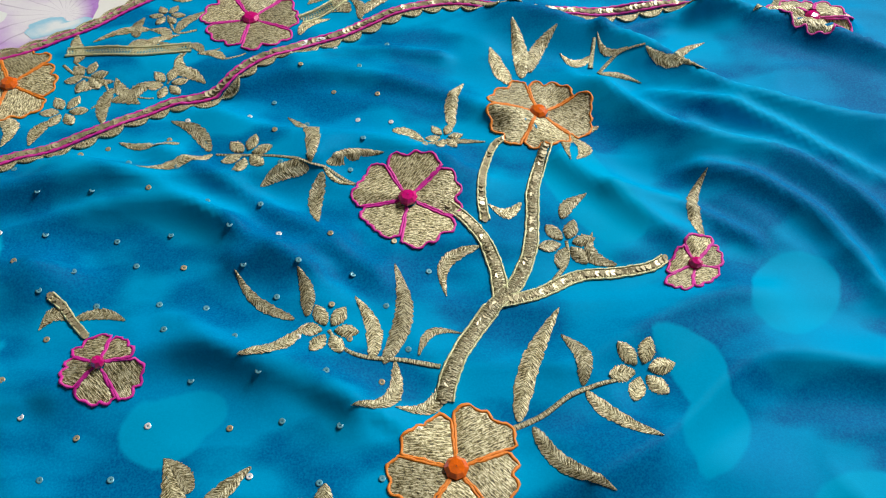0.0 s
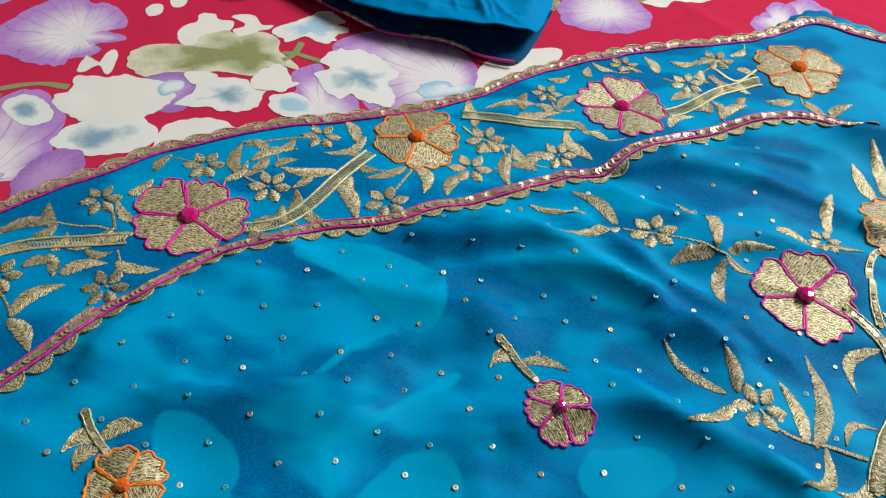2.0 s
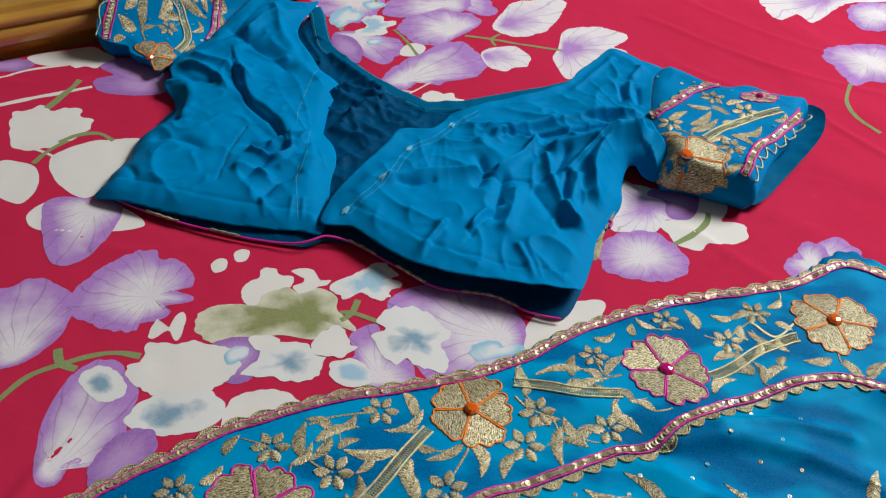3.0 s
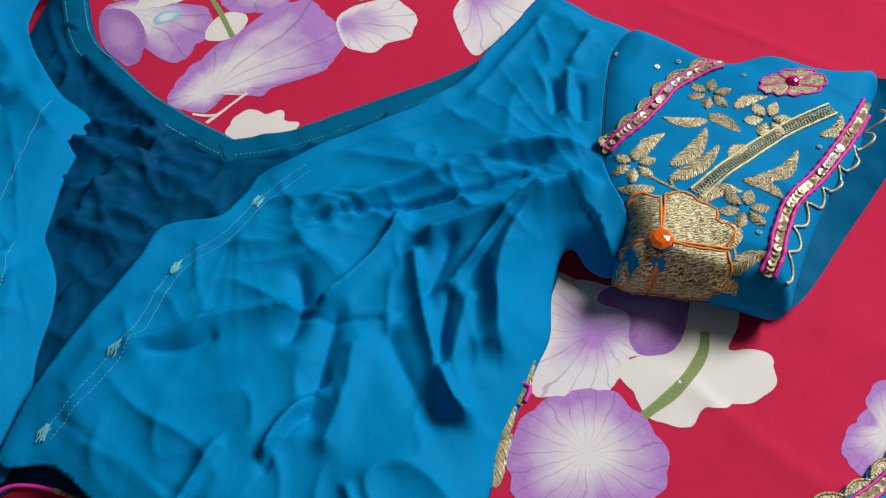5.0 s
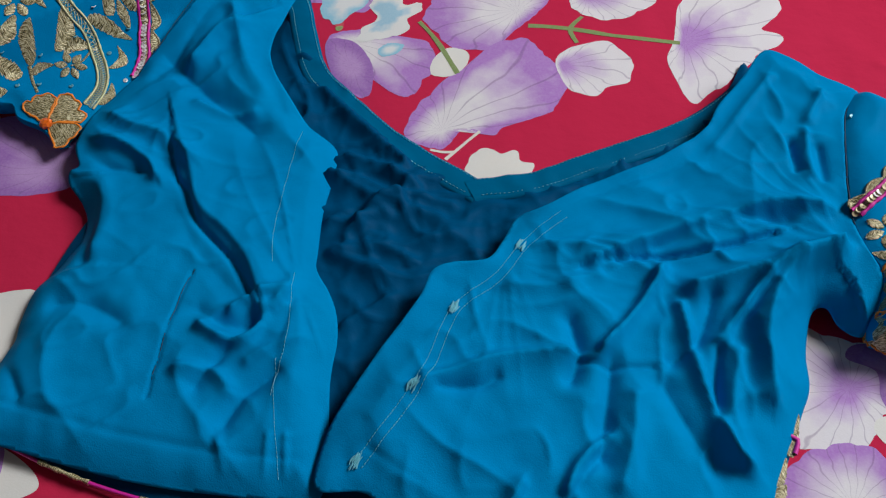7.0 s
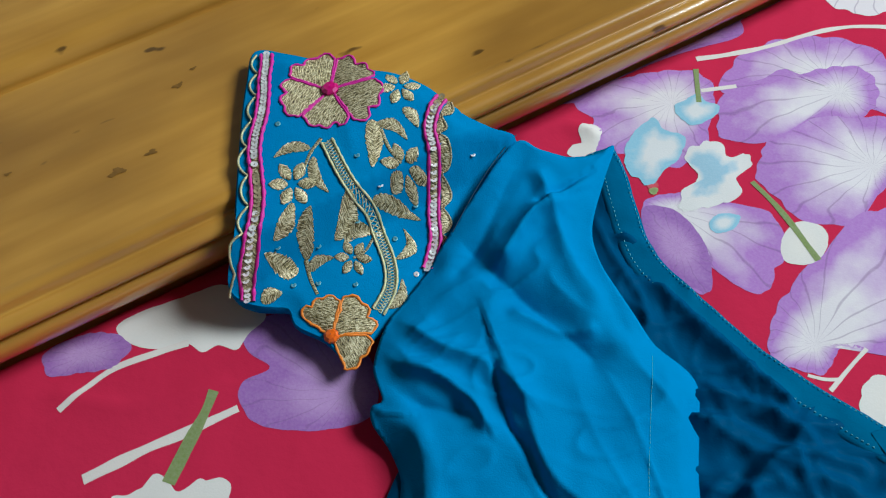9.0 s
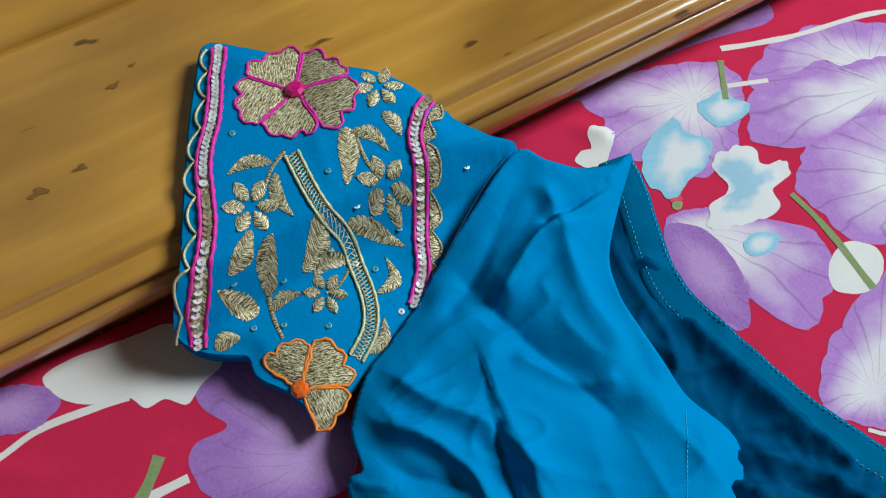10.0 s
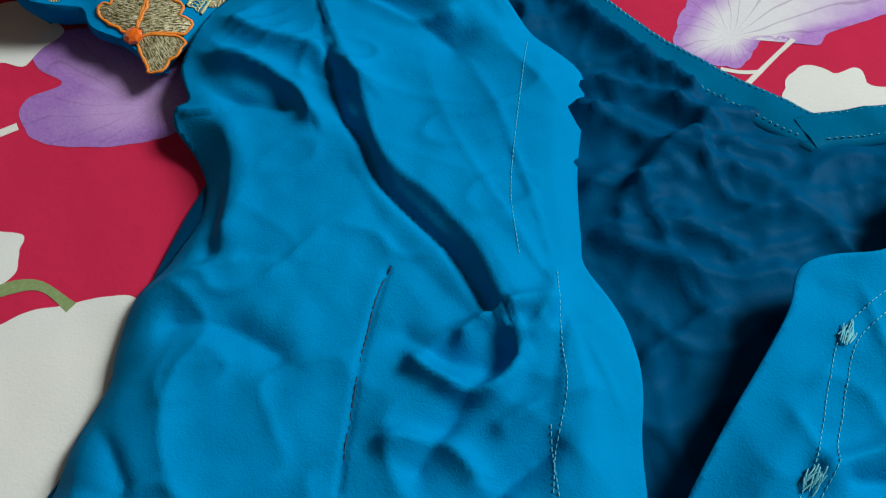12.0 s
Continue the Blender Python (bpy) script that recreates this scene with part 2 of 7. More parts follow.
def wood_material():
    m, nodes, links, bsdf = material("varnished_teak")
    grain = noise_tex(nodes, links, 7, 5, stretch=(1.0, 9, 9))
    blotch = noise_tex(nodes, links, 7, 3, stretch=(0.7, 1.6, 1.6))
    fleck = noise_tex(nodes, links, 42, 2, stretch=(0.6, 1.6, 1.6))
    col = ramp(nodes, links, grain, [(0.25, (0.46, 0.222, 0.028)), (0.75, (0.66, 0.352, 0.058))])
    col = mix(nodes, links, ramp(nodes, links, blotch, [(0.4, (0, 0, 0)), (0.75, (0.8,) * 3)]), col, (0.22, 0.10, 0.016))
    col = mix(nodes, links, ramp(nodes, links, fleck, [(0.70, (0, 0, 0)), (0.75, (0.8,) * 3)]), col, (0.05, 0.022, 0.006))
    links.new(col, bsdf.inputs["Base Color"])
    bsdf.inputs["Roughness"].default_value = 0.30
    bsdf.inputs["Coat Weight"].default_value, bsdf.inputs["Coat Roughness"].default_value = 0.9, 0.09
    bump(nodes, links, bsdf, grain, 0.12, 0.0006)
    return m


WOOD = wood_material()
WALL_PAINT = plain_material("cream_wall_paint", (0.17, 0.165, 0.155), 0.9, 0, 30, 0.05, 0.0006)
FLOOR_GREY = plain_material("grey_floor_tile", (0.22, 0.21, 0.20), 0.5, 0, 12, 0.15, 0.0005)
CREAM, LILAC, PALE = (0.72, 0.69, 0.63), (0.37, 0.155, 0.51), (0.70, 0.66, 0.68)
VIOLET = (0.27, 0.095, 0.40)
PRINTS = {
    "white": print_material("cream_print", CREAM, (0.70, 0.68, 0.63)),
    "lilac": print_material("lilac_print", PALE, LILAC, (0.3, 0.85), 0.4),
    "lilac_core": print_material("lilac_centre_print", (0.40, 0.19, 0.53), PALE, (0.15, 0.7), 0.4),
    "violet": print_material("violet_print", (0.42, 0.23, 0.52), VIOLET, (0.3, 0.8), 0.3),
    "blue": print_material("pale_blue_print", (0.30, 0.50, 0.62), (0.68, 0.68, 0.66), (0.3, 0.7), runs=2.2),
    "blue_rim": print_material("blue_rim_print", (0.66, 0.68, 0.68), (0.24, 0.50, 0.64), (0.35, 0.85), runs=1.8),
    "steel": print_material("steel_blue_print", (0.16, 0.30, 0.40), (0.68, 0.69, 0.66), (0.2, 0.62), runs=1.6),
    "olive": print_material("olive_print", (0.19, 0.215, 0.04), (0.60, 0.58, 0.42), (0.45, 1.0), runs=1.5),
    "green": print_material("green_stem_print", (0.17, 0.24, 0.05), (0.24, 0.30, 0.09)),
    "stem": print_material("pale_stem_print", (0.70, 0.66, 0.60), (0.66, 0.56, 0.52)),
    "red": print_material("red_bud_print", (0.6, 0.02, 0.05), (0.5, 0.015, 0.04)),
}


# ---- mesh helpers ----
class Maker:
    """Collects faces and uv, and makes one mesh object of them."""

    def __init__(self):
        self.v, self.f, self.uv = [], [], []

    def add(self, verts, faces, uvs):
        k = len(self.v)
        self.v.extend([tuple(p) for p in verts])
        self.f.extend([tuple(i + k for i in f) for f in faces])
        self.uv.extend([tuple(p) for p in uvs])

    def grid(self, rows, uvs, wrap=False):
        n, m = len(rows), len(rows[0])
        faces = []
        for i in range(n - 1):
            for j in range(m if wrap else m - 1):
                a, b = i * m + j, i * m + (j + 1) % m
                faces.append((a, b, b + m, a + m))
        self.add([p for r in rows for p in r], faces, [p for r in uvs for p in r])

    def tube(self, pts, r, sides=6, flat=1.0):
        """A cord along 3D points."""
        p = np.array(pts, float)
        t = np.gradient(p, axis=0)
        t /= np.maximum(np.linalg.norm(t, axis=1, keepdims=True), 1e-9)
        side = np.stack([-t[:, 1], t[:, 0], np.zeros(len(p))], 1)
        side /= np.maximum(np.linalg.norm(side, axis=1, keepdims=True), 1e-9)
        rr = np.broadcast_to(np.asarray(r, float), (len(p),))
        rows, uvs, run = [], [], 0.0
        for i in range(len(p)):
            run += np.linalg.norm(p[i] - p[i - 1]) * 1000 if i else 0
            ring, ruv = [], []
            for k in range(sides):
                a = 2 * math.pi * k / sides
                ring.append(p[i] + rr[i] * (math.cos(a) * side[i] + flat * math.sin(a) * np.array([0, 0, 1])))
                ruv.append((rr[i] * 1000 * math.cos(a), run))
            rows.append(ring), uvs.append(ruv)
        self.grid(rows, uvs, True)

    def done(self, name, mat, parent=None, label="", smooth=True):
        me = bpy.data.meshes.new(name)
        me.from_pydata(self.v, [], self.f)
        layer = me.uv_layers.new(name="UVMap")
        idx = np.empty(len(me.loops), np.int32)
        me.loops.foreach_get("vertex_index", idx)
        layer.data.foreach_set("uv", np.array(self.uv, np.float32)[idx].ravel())
        me.materials.append(mat)
        if smooth:
            me.polygons.foreach_set("use_smooth", np.ones(len(me.polygons), bool))
        me.update()
        ob = new(name, me)
        if parent:
            ob.parent = parent
        if label:
            ob["label"] = label
        return ob


def triangulate(rim, step):
    """Even triangles within a rim of 2D points."""
    from mathutils.geometry import delaunay_2d_cdt
    lo, hi = rim.min(0), rim.max(0)
    gx, gy = np.meshgrid(np.arange(lo[0], hi[0], step), np.arange(lo[1], hi[1], step * 0.866))
    gx = gx + (np.arange(gx.shape[0]) % 2)[:, None] * step * 0.5
    gx, gy = gx.ravel(), gy.ravel()
    keep = inside(gx, gy, rim)
    gx, gy = gx[keep], gy[keep]
    d, _ = line_dist(gx, gy, rim, True)
    keep = d > step * 0.55
    pts = np.vstack([rim, np.stack([gx[keep], gy[keep]], 1)])
    r = delaunay_2d_cdt([Vector(p) for p in pts], [], [list(range(len(rim)))], 1, 1e-7)
    return np.array([(p.x, p.y) for p in r[0]]), [tuple(f) for f in r[2]]


def rim_read(x, y, rim):
    """Distance to a closed 3D rim, and the rim's height at the nearest place."""
    best, height = np.full(np.shape(x), 1e9), np.zeros(np.shape(x))
    for a, b in zip(rim, np.roll(rim, -1, axis=0)):
        d = b - a
        t = np.clip(((x - a[0]) * d[0] + (y - a[1]) * d[1]) / max(d[0] ** 2 + d[1] ** 2, 1e-12), 0, 1)
        r = np.hypot(x - a[0] - t * d[0], y - a[1] - t * d[1])
        near = r < best
        best, height = np.where(near, r, best), np.where(near, a[2] + t * d[2], height)
    return best, height


def cloth(name, outline, height, step, mat, parent=None, label="", thick=0.0, ground=None):
    """A cloth piece over its outline; height(x, y, distance from the rim, height of the rim). With a ground it turns down and under at its rim."""
    rim = even(outline, step, True)
    v, faces = triangulate(rim[:, :2], step)
    if rim.shape[1] == 3:
        d, zr = rim_read(v[:, 0], v[:, 1], rim)
        z = height(v[:, 0], v[:, 1], d, zr)
    else:
        z = height(v[:, 0], v[:, 1], 0, 0)
    mk = Maker()
    mk.add(np.column_stack([v, z]), faces, v * 1000)
    if ground:
        t = np.roll(rim, -1, axis=0) - np.roll(rim, 1, axis=0)
        t /= np.maximum(np.linalg.norm(t[:, :2], axis=1, keepdims=True), 1e-9)
        turn = np.sign(np.sum(rim[:, 0] * np.roll(rim[:, 1], -1) - np.roll(rim[:, 0], -1) * rim[:, 1]))
        n = np.column_stack([-t[:, 1], t[:, 0]]) * turn
        rows, uvs = [], []
        top = height(rim[:, 0], rim[:, 1], np.zeros(len(rim)), rim[:, 2])
        base = np.minimum(ground(rim[:, 0], rim[:, 1]) + 0.002, top - 0.001)
        for k, f in ((0.0, 0.0), (-0.0012, 0.12), (-0.0006, 0.4), (0.004, 0.8), (0.008, 1.0)):
            q = rim[:, :2] + n * k
            rows.append(np.column_stack([q, top + (base - top) * f]))
            uvs.append(q * 1000)
        mk.grid(rows, uvs, True)
    ob = mk.done(name, mat, parent, label)
    if thick:
        s = ob.modifiers.new("thickness", "SOLIDIFY")
        s.thickness, s.offset = thick, -1
    return ob


def on(surface, pts, lift=0.0):
    p = np.array(pts, float)[:, :2]
    return np.column_stack([p, surface(p[:, 0], p[:, 1]) + lift])


# ---- the room round the bed ----
def box(name, lo, hi, mat, kind="structure", label="", category=""):
    mk = Maker()
    x0, y0, z0 = lo
    x1, y1, z1 = hi
    v = [(x0, y0, z0), (x1, y0, z0), (x1, y1, z0), (x0, y1, z0), (x0, y0, z1), (x1, y0, z1), (x1, y1, z1), (x0, y1, z1)]
    mk.add(v, [(3, 2, 1, 0), (4, 5, 6, 7), (0, 1, 5, 4), (1, 2, 6, 5), (2, 3, 7, 6), (3, 0, 4, 7)], [(p[0], p[1]) for p in v])
    return tagged(mk.done(name, mat, smooth=False), label, category, kind=kind)


FLOOR_Z = -0.55
box("floor", (-2.2, -1.8, FLOOR_Z - 0.1), (2.4, 4.1, FLOOR_Z), FLOOR_GREY)
box("ceiling", (-2.3, -1.9, 3.4), (2.5, 4.2, 3.5), WALL_PAINT)
box("wall_west", (-2.3, -1.9, FLOOR_Z), (-2.2, 4.2, 3.4), WALL_PAINT)
box("wall_north", (-2.2, 4.1, FLOOR_Z), (2.4, 4.2, 3.4), WALL_PAINT)
box("wall_south", (-2.2, -1.9, FLOOR_Z), (2.4, -1.8, 3.4), WALL_PAINT)
# the east wall stands in four pieces round its window
box("wall_east", (2.4, -1.9, FLOOR_Z), (2.5, 1.15, 3.4), WALL_PAINT)
box("wall_east", (2.4, 3.05, FLOOR_Z), (2.5, 4.2, 3.4), WALL_PAINT)
box("wall_east", (2.4, 1.15, FLOOR_Z), (2.5, 3.05, 1.4), WALL_PAINT)
box("wall_east", (2.4, 1.15, 3.1), (2.5, 3.05, 3.4), WALL_PAINT)


# ---- bed sheet ----
RAIL_POINT, RAIL_ALONG, RAIL_OUT = np.array((-0.8945, 0.8148)), np.array((0.7598, 0.6502)), np.array((-0.6502, 0.7598))


def rail_offset(x, y):
    return (x - RAIL_POINT[0]) * RAIL_OUT[0] + (y - RAIL_POINT[1]) * RAIL_OUT[1]


CREASES = [
    ([(0.092, 0.957), (0.117, 0.927), (0.157, 0.889)], 0.0016, 0.003, 0.006), ([(-0.117, 1.159), (-0.004, 1.092), (0.075, 1.056), (0.191, 1.033)], 0.0014, 0.004, 0.008), ([(-0.085, 1.248), (0.025, 1.171), (0.141, 1.119)], 0.0010, 0.004, 0.007),
    ([(-0.069, 1.031), (-0.001, 0.996), (0.061, 0.963)], 0.0012, 0.003, 0.006), ([(-0.050, 0.668), (0.001, 0.714), (0.041, 0.739)], 0.0012, 0.003, 0.008), ([(0.002, 0.743), (0.052, 0.792)], 0.0010, 0.003, 0.006),
    ([(-0.075, 0.701), (-0.023, 0.659), (0.014, 0.641)], 0.0010, 0.004, 0.008), ([(-0.673, 0.561), (-0.606, 0.550), (-0.546, 0.571)], 0.0010, 0.004, 0.010), ([(-0.879, 0.786), (-0.829, 0.786), (-0.780, 0.811)], 0.0012, 0.004, 0.010),
    ([(-0.573, 0.285), (-0.560, 0.340), (-0.538, 0.368)], 0.0012, 0.004, 0.008), ([(-0.619, 1.038), (-0.592, 1.056), (-0.569, 1.051)], 0.0020, 0.005, 0.008),
]
SHEET_LINES = sampled(lambda x, y: 1.7 * folds(x, y, CREASES) + 0.0003 * vnoise(x + 0.7 * y, y - x, 0.022, 6), -1.0, 0.5, 0.2, 1.5, 0.004)


def sheet_z(x, y):
    x, y = np.asarray(x, float), np.asarray(y, float)
    h = 0.0012 * vnoise(x, y, 0.16, 1) + 0.0003 * vnoise(x * 2 + y, y, 0.05, 2)
    # slanting pull lines in the cotton
    u = 0.55 * x + 0.83 * y
    right = 1 / (1 + np.exp(-(x - 0.02) / 0.05))
    h += 0.0022 * right * (np.abs(np.sin(u * 26 + 2 * vnoise(x, y, 0.3, 3))) ** 6)
    if x.ndim:
        h = h + SHEET_LINES(x, y)
    n = rail_offset(x, y)
    return h - 0.02 * np.clip((n + 0.004) / 0.02, 0, 2) ** 2


def bed_sheet():
    """One grid, fine where it is seen, trimmed along the side rail."""
    mk = Maker()
    xs = np.concatenate([np.linspace(-1.5, -1.0, 8)[:-1], np.linspace(-1.0, 0.45, 340), np.linspace(0.45, 1.3, 20)[1:]])
    ys = np.concatenate([np.linspace(-0.8, 0.0, 20)[:-1], np.linspace(0.0, 1.4, 330), np.linspace(1.4, 2.2, 20)[1:]])
    gx, gy = np.meshgrid(xs, ys)
    n = rail_offset(gx, gy)
    push = np.clip(n - 0.02, 0, None)
    gx, gy = gx - push * RAIL_OUT[0], gy - push * RAIL_OUT[1]
    gz = sheet_z(gx, gy)
    rows = np.stack([gx, gy, gz], 2)
    mk.grid(list(rows), list(rows[:, :, :2] * 1000))
    return tagged(mk.done("bed_sheet", SHEET_RED), "crimson cotton bed sheet printed with lilac and white flowers", "bed sheet")


sheet = bed_sheet()
mattress = box("mattress", (-0.85, -0.75, FLOOR_Z + 0.25), (1.25, 2.1, -0.03), WALL_PAINT, "", "pale plain mattress under the printed bed sheet", "mattress")
PRINT_LIFT = 0.00018
print_count = [0]


def printed(kind, pts, core=None, scallop=0.06, lobes=6, layer=0, ragged=0.0):
    """A dyed shape on the sheet: an outline with a soft scalloped rim round its core."""
    print_count[0] += 1
    layer = layer + 0.25 * (print_count[0] % 3)
    rim = even(smooth_line(pts, 8, True), 0.0022, True)
    c = np.array(core) if core else rim.mean(0)
    ang = np.arctan2(rim[:, 1] - c[1], rim[:, 0] - c[0])
    seed = print_count[0] % 8
    wob = scallop * (np.abs(np.sin(ang * lobes + seed)) - 0.6) + 0.35 * scallop * vnoise(rim[:, 0], rim[:, 1], 0.006, seed)
    if ragged:
        wob = 0.6 * ragged * vnoise(rim[:, 0], rim[:, 1], 0.0045, seed) + ragged * (np.abs(vnoise(rim[:, 0], rim[:, 1], 0.010, seed + 1)) - 0.3)
    rim = c + (rim - c) * (1 + wob)[:, None]
    rows, uvs = [], []
    for k in (0.0004, 0.1, 0.2, 0.3, 0.4, 0.5, 0.6, 0.7, 0.8, 0.88, 0.94, 1.0):
        ring = c + (rim - c) * k
        z = sheet_z(ring[:, 0], ring[:, 1]) + PRINT_LIFT * (1 + 0.7 * layer)
        rows.append(np.column_stack([ring, z]))
        uvs.append(np.column_stack([np.full(len(rim), k), ang + seed]))
    mk = Maker()
    mk.grid(rows, uvs, True)
    return mk.done("printed_petal" if kind not in ("green", "stem", "olive") else "printed_leaf", PRINTS[kind], sheet)


def printed_stem(kind, pts, width, layer=0.5):
    line = even(smooth_line(pts, 8), 0.004)
    t = np.gradient(line, axis=0)
    t /= np.linalg.norm(t, axis=1, keepdims=True)
    nrm = np.column_stack([-t[:, 1], t[:, 0]])
    w = width * (0.9 + 0.25 * vnoise(line[:, 0], line[:, 1], 0.02, 4))
    rows, uvs = [], []
    for k in (-0.5, 0.0, 0.5):
        q = line + nrm * (w * k)[:, None]
        rows.append(np.column_stack([q, sheet_z(q[:, 0], q[:, 1]) + PRINT_LIFT * (1 + 0.7 * layer)]))
        uvs.append(np.column_stack([np.full(len(q), abs(k)), np.arange(len(q)) * 0.1]))
    mk = Maker()
    mk.grid(rows, uvs)
    return mk.done("printed_stem", PRINTS[kind], sheet)


# beside the blouse's near sleeve
printed("lilac_core", [(-0.158, 0.766), (-0.127, 0.762), (-0.097, 0.760), (-0.074, 0.758), (-0.072, 0.741), (-0.081, 0.720), (-0.104, 0.713), (-0.109, 0.703), (-0.119, 0.690), (-0.143, 0.685), (-0.165, 0.685), (-0.161, 0.727)])
printed("violet", [(-0.114, 0.761), (-0.074, 0.761), (-0.072, 0.741), (-0.081, 0.720), (-0.099, 0.715), (-0.106, 0.724), (-0.107, 0.742), (-0.125, 0.749)], layer=1, scallop=0.01)
printed("white", [(-0.073, 0.759), (-0.045, 0.756), (-0.042, 0.743), (-0.049, 0.724), (-0.037, 0.725), (-0.026, 0.722), (-0.024, 0.711), (-0.032, 0.695), (-0.057, 0.686), (-0.067, 0.683), (-0.074, 0.674), (-0.092, 0.674), (-0.107, 0.693), (-0.112, 0.706), (-0.102, 0.714), (-0.081, 0.722), (-0.073, 0.737)], layer=0.4)
printed_stem("green", [(-0.062, 0.734), (-0.065, 0.718), (-0.079, 0.696), (-0.099, 0.677)], 0.0062, 1.5)
printed("lilac", [(-0.172, 0.652), (-0.161, 0.674), (-0.141, 0.687), (-0.121, 0.691), (-0.105, 0.682), (-0.089, 0.663), (-0.087, 0.641), (-0.110, 0.622), (-0.144, 0.619), (-0.167, 0.626)], layer=0.7)
printed("lilac", [(0.007, 0.673), (0.014, 0.684), (0.024, 0.687), (0.024, 0.700), (0.033, 0.712), (0.051, 0.708), (0.054, 0.686), (0.046, 0.661), (0.022, 0.653), (0.007, 0.664)])
# above the neckline
printed("lilac", [(-0.451, 1.039), (-0.442, 1.066), (-0.428, 1.092), (-0.406, 1.108), (-0.388, 1.094), (-0.363, 1.098), (-0.344, 1.078), (-0.354, 1.050), (-0.369, 1.027), (-0.388, 0.999), (-0.417, 0.995), (-0.440, 1.014)], (-0.372, 1.051))
printed("lilac", [(-0.386, 1.003), (-0.356, 1.013), (-0.341, 1.000), (-0.325, 0.977), (-0.325, 0.942), (-0.339, 0.928), (-0.368, 0.911), (-0.373, 0.902), (-0.396, 0.906), (-0.409, 0.884), (-0.424, 0.884), (-0.441, 0.887), (-0.439, 0.920), (-0.421, 0.954), (-0.405, 0.977)], (-0.414, 0.903))
printed("lilac_core", [(-0.333, 0.992), (-0.322, 1.010), (-0.299, 1.022), (-0.284, 1.020), (-0.276, 1.011), (-0.269, 0.997), (-0.272, 0.979), (-0.286, 0.971), (-0.296, 0.959), (-0.310, 0.957), (-0.322, 0.965)], (-0.328, 0.989))
printed("lilac_core", [(-0.233, 1.076), (-0.219, 1.097), (-0.199, 1.104), (-0.180, 1.110), (-0.163, 1.106), (-0.148, 1.095), (-0.149, 1.079), (-0.159, 1.060), (-0.145, 1.049), (-0.166, 1.025), (-0.194, 0.989), (-0.217, 0.965), (-0.230, 0.977), (-0.241, 1.010), (-0.236, 1.034)], (-0.227, 1.035))
printed("lilac_core", [(-0.325, 1.062), (-0.326, 1.084), (-0.318, 1.116), (-0.307, 1.146), (-0.274, 1.167), (-0.233, 1.169), (-0.243, 1.112), (-0.253, 1.081), (-0.276, 1.057), (-0.300, 1.050)], (-0.312, 1.079))
printed("lilac", [(-0.527, 0.994), (-0.494, 1.008), (-0.473, 1.004), (-0.440, 0.998), (-0.431, 0.976), (-0.439, 0.945), (-0.451, 0.935), (-0.464, 0.938), (-0.480, 0.948), (-0.480, 0.930), (-0.494, 0.933), (-0.516, 0.955)], (-0.506, 0.991))
printed("violet", [(-0.528, 0.987), (-0.506, 0.991), (-0.484, 0.967), (-0.478, 0.932), (-0.494, 0.933), (-0.515, 0.952)], layer=1, scallop=0.02)
printed("white", [(-0.434, 0.978), (-0.424, 0.994), (-0.407, 0.992), (-0.405, 0.977), (-0.415, 0.962), (-0.432, 0.961)], layer=0.3, scallop=0.02)
printed("violet", [(-0.585, 1.078), (-0.563, 1.103), (-0.531, 1.129), (-0.497, 1.149), (-0.465, 1.168), (-0.463, 1.193), (-0.432, 1.221), (-0.471, 1.221), (-0.546, 1.135), (-0.596, 1.091)], scallop=0.01)
printed("lilac", [(-0.585, 1.077), (-0.570, 1.100), (-0.538, 1.115), (-0.501, 1.124), (-0.484, 1.108), (-0.485, 1.074), (-0.488, 1.046), (-0.512, 1.028), (-0.540, 1.036), (-0.564, 1.029), (-0.571, 1.043), (-0.570, 1.060)], (-0.514, 1.089))
printed("blue_rim", [(-0.512, 1.083), (-0.504, 1.094), (-0.496, 1.100), (-0.489, 1.094), (-0.480, 1.091), (-0.484, 1.078), (-0.496, 1.069), (-0.505, 1.072)], ragged=0.14, layer=1.6)
printed("blue_rim", [(-0.545, 1.035), (-0.538, 1.057), (-0.526, 1.071), (-0.517, 1.061), (-0.502, 1.056), (-0.505, 1.038), (-0.515, 1.023), (-0.523, 1.008), (-0.535, 1.015), (-0.542, 1.022)], ragged=0.12, layer=1.2)
printed("blue", [(-0.502, 1.040), (-0.488, 1.054), (-0.475, 1.054), (-0.471, 1.043), (-0.456, 1.050), (-0.456, 1.037), (-0.464, 1.025), (-0.460, 1.013), (-0.471, 1.003), (-0.487, 0.996), (-0.502, 0.991), (-0.501, 1.008), (-0.491, 1.022)], ragged=0.12, layer=1.9)
printed("white", [(-0.585, 1.029), (-0.582, 1.037), (-0.576, 1.040), (-0.580, 1.051), (-0.575, 1.057), (-0.563, 1.055), (-0.564, 1.040), (-0.567, 1.029), (-0.578, 1.025)], layer=1.2)
printed("blue_rim", [(-0.482, 0.983), (-0.476, 0.992), (-0.464, 0.994), (-0.461, 0.991), (-0.466, 0.981), (-0.477, 0.976)], layer=1.6)
printed("red", [(-0.526, 1.011), (-0.523, 1.017), (-0.519, 1.013), (-0.518, 1.008), (-0.524, 1.006)], layer=1.6, scallop=0)
printed("green", [(-0.524, 1.006), (-0.518, 1.008), (-0.519, 1.002), (-0.523, 1.002)], layer=1.9, scallop=0)
printed_stem("green", [(-0.498, 1.126), (-0.494, 1.092)], 0.0045, 2.4)
printed_stem("stem", [(-0.493, 1.104), (-0.484, 1.107), (-0.467, 1.113)], 0.004, 1.0)
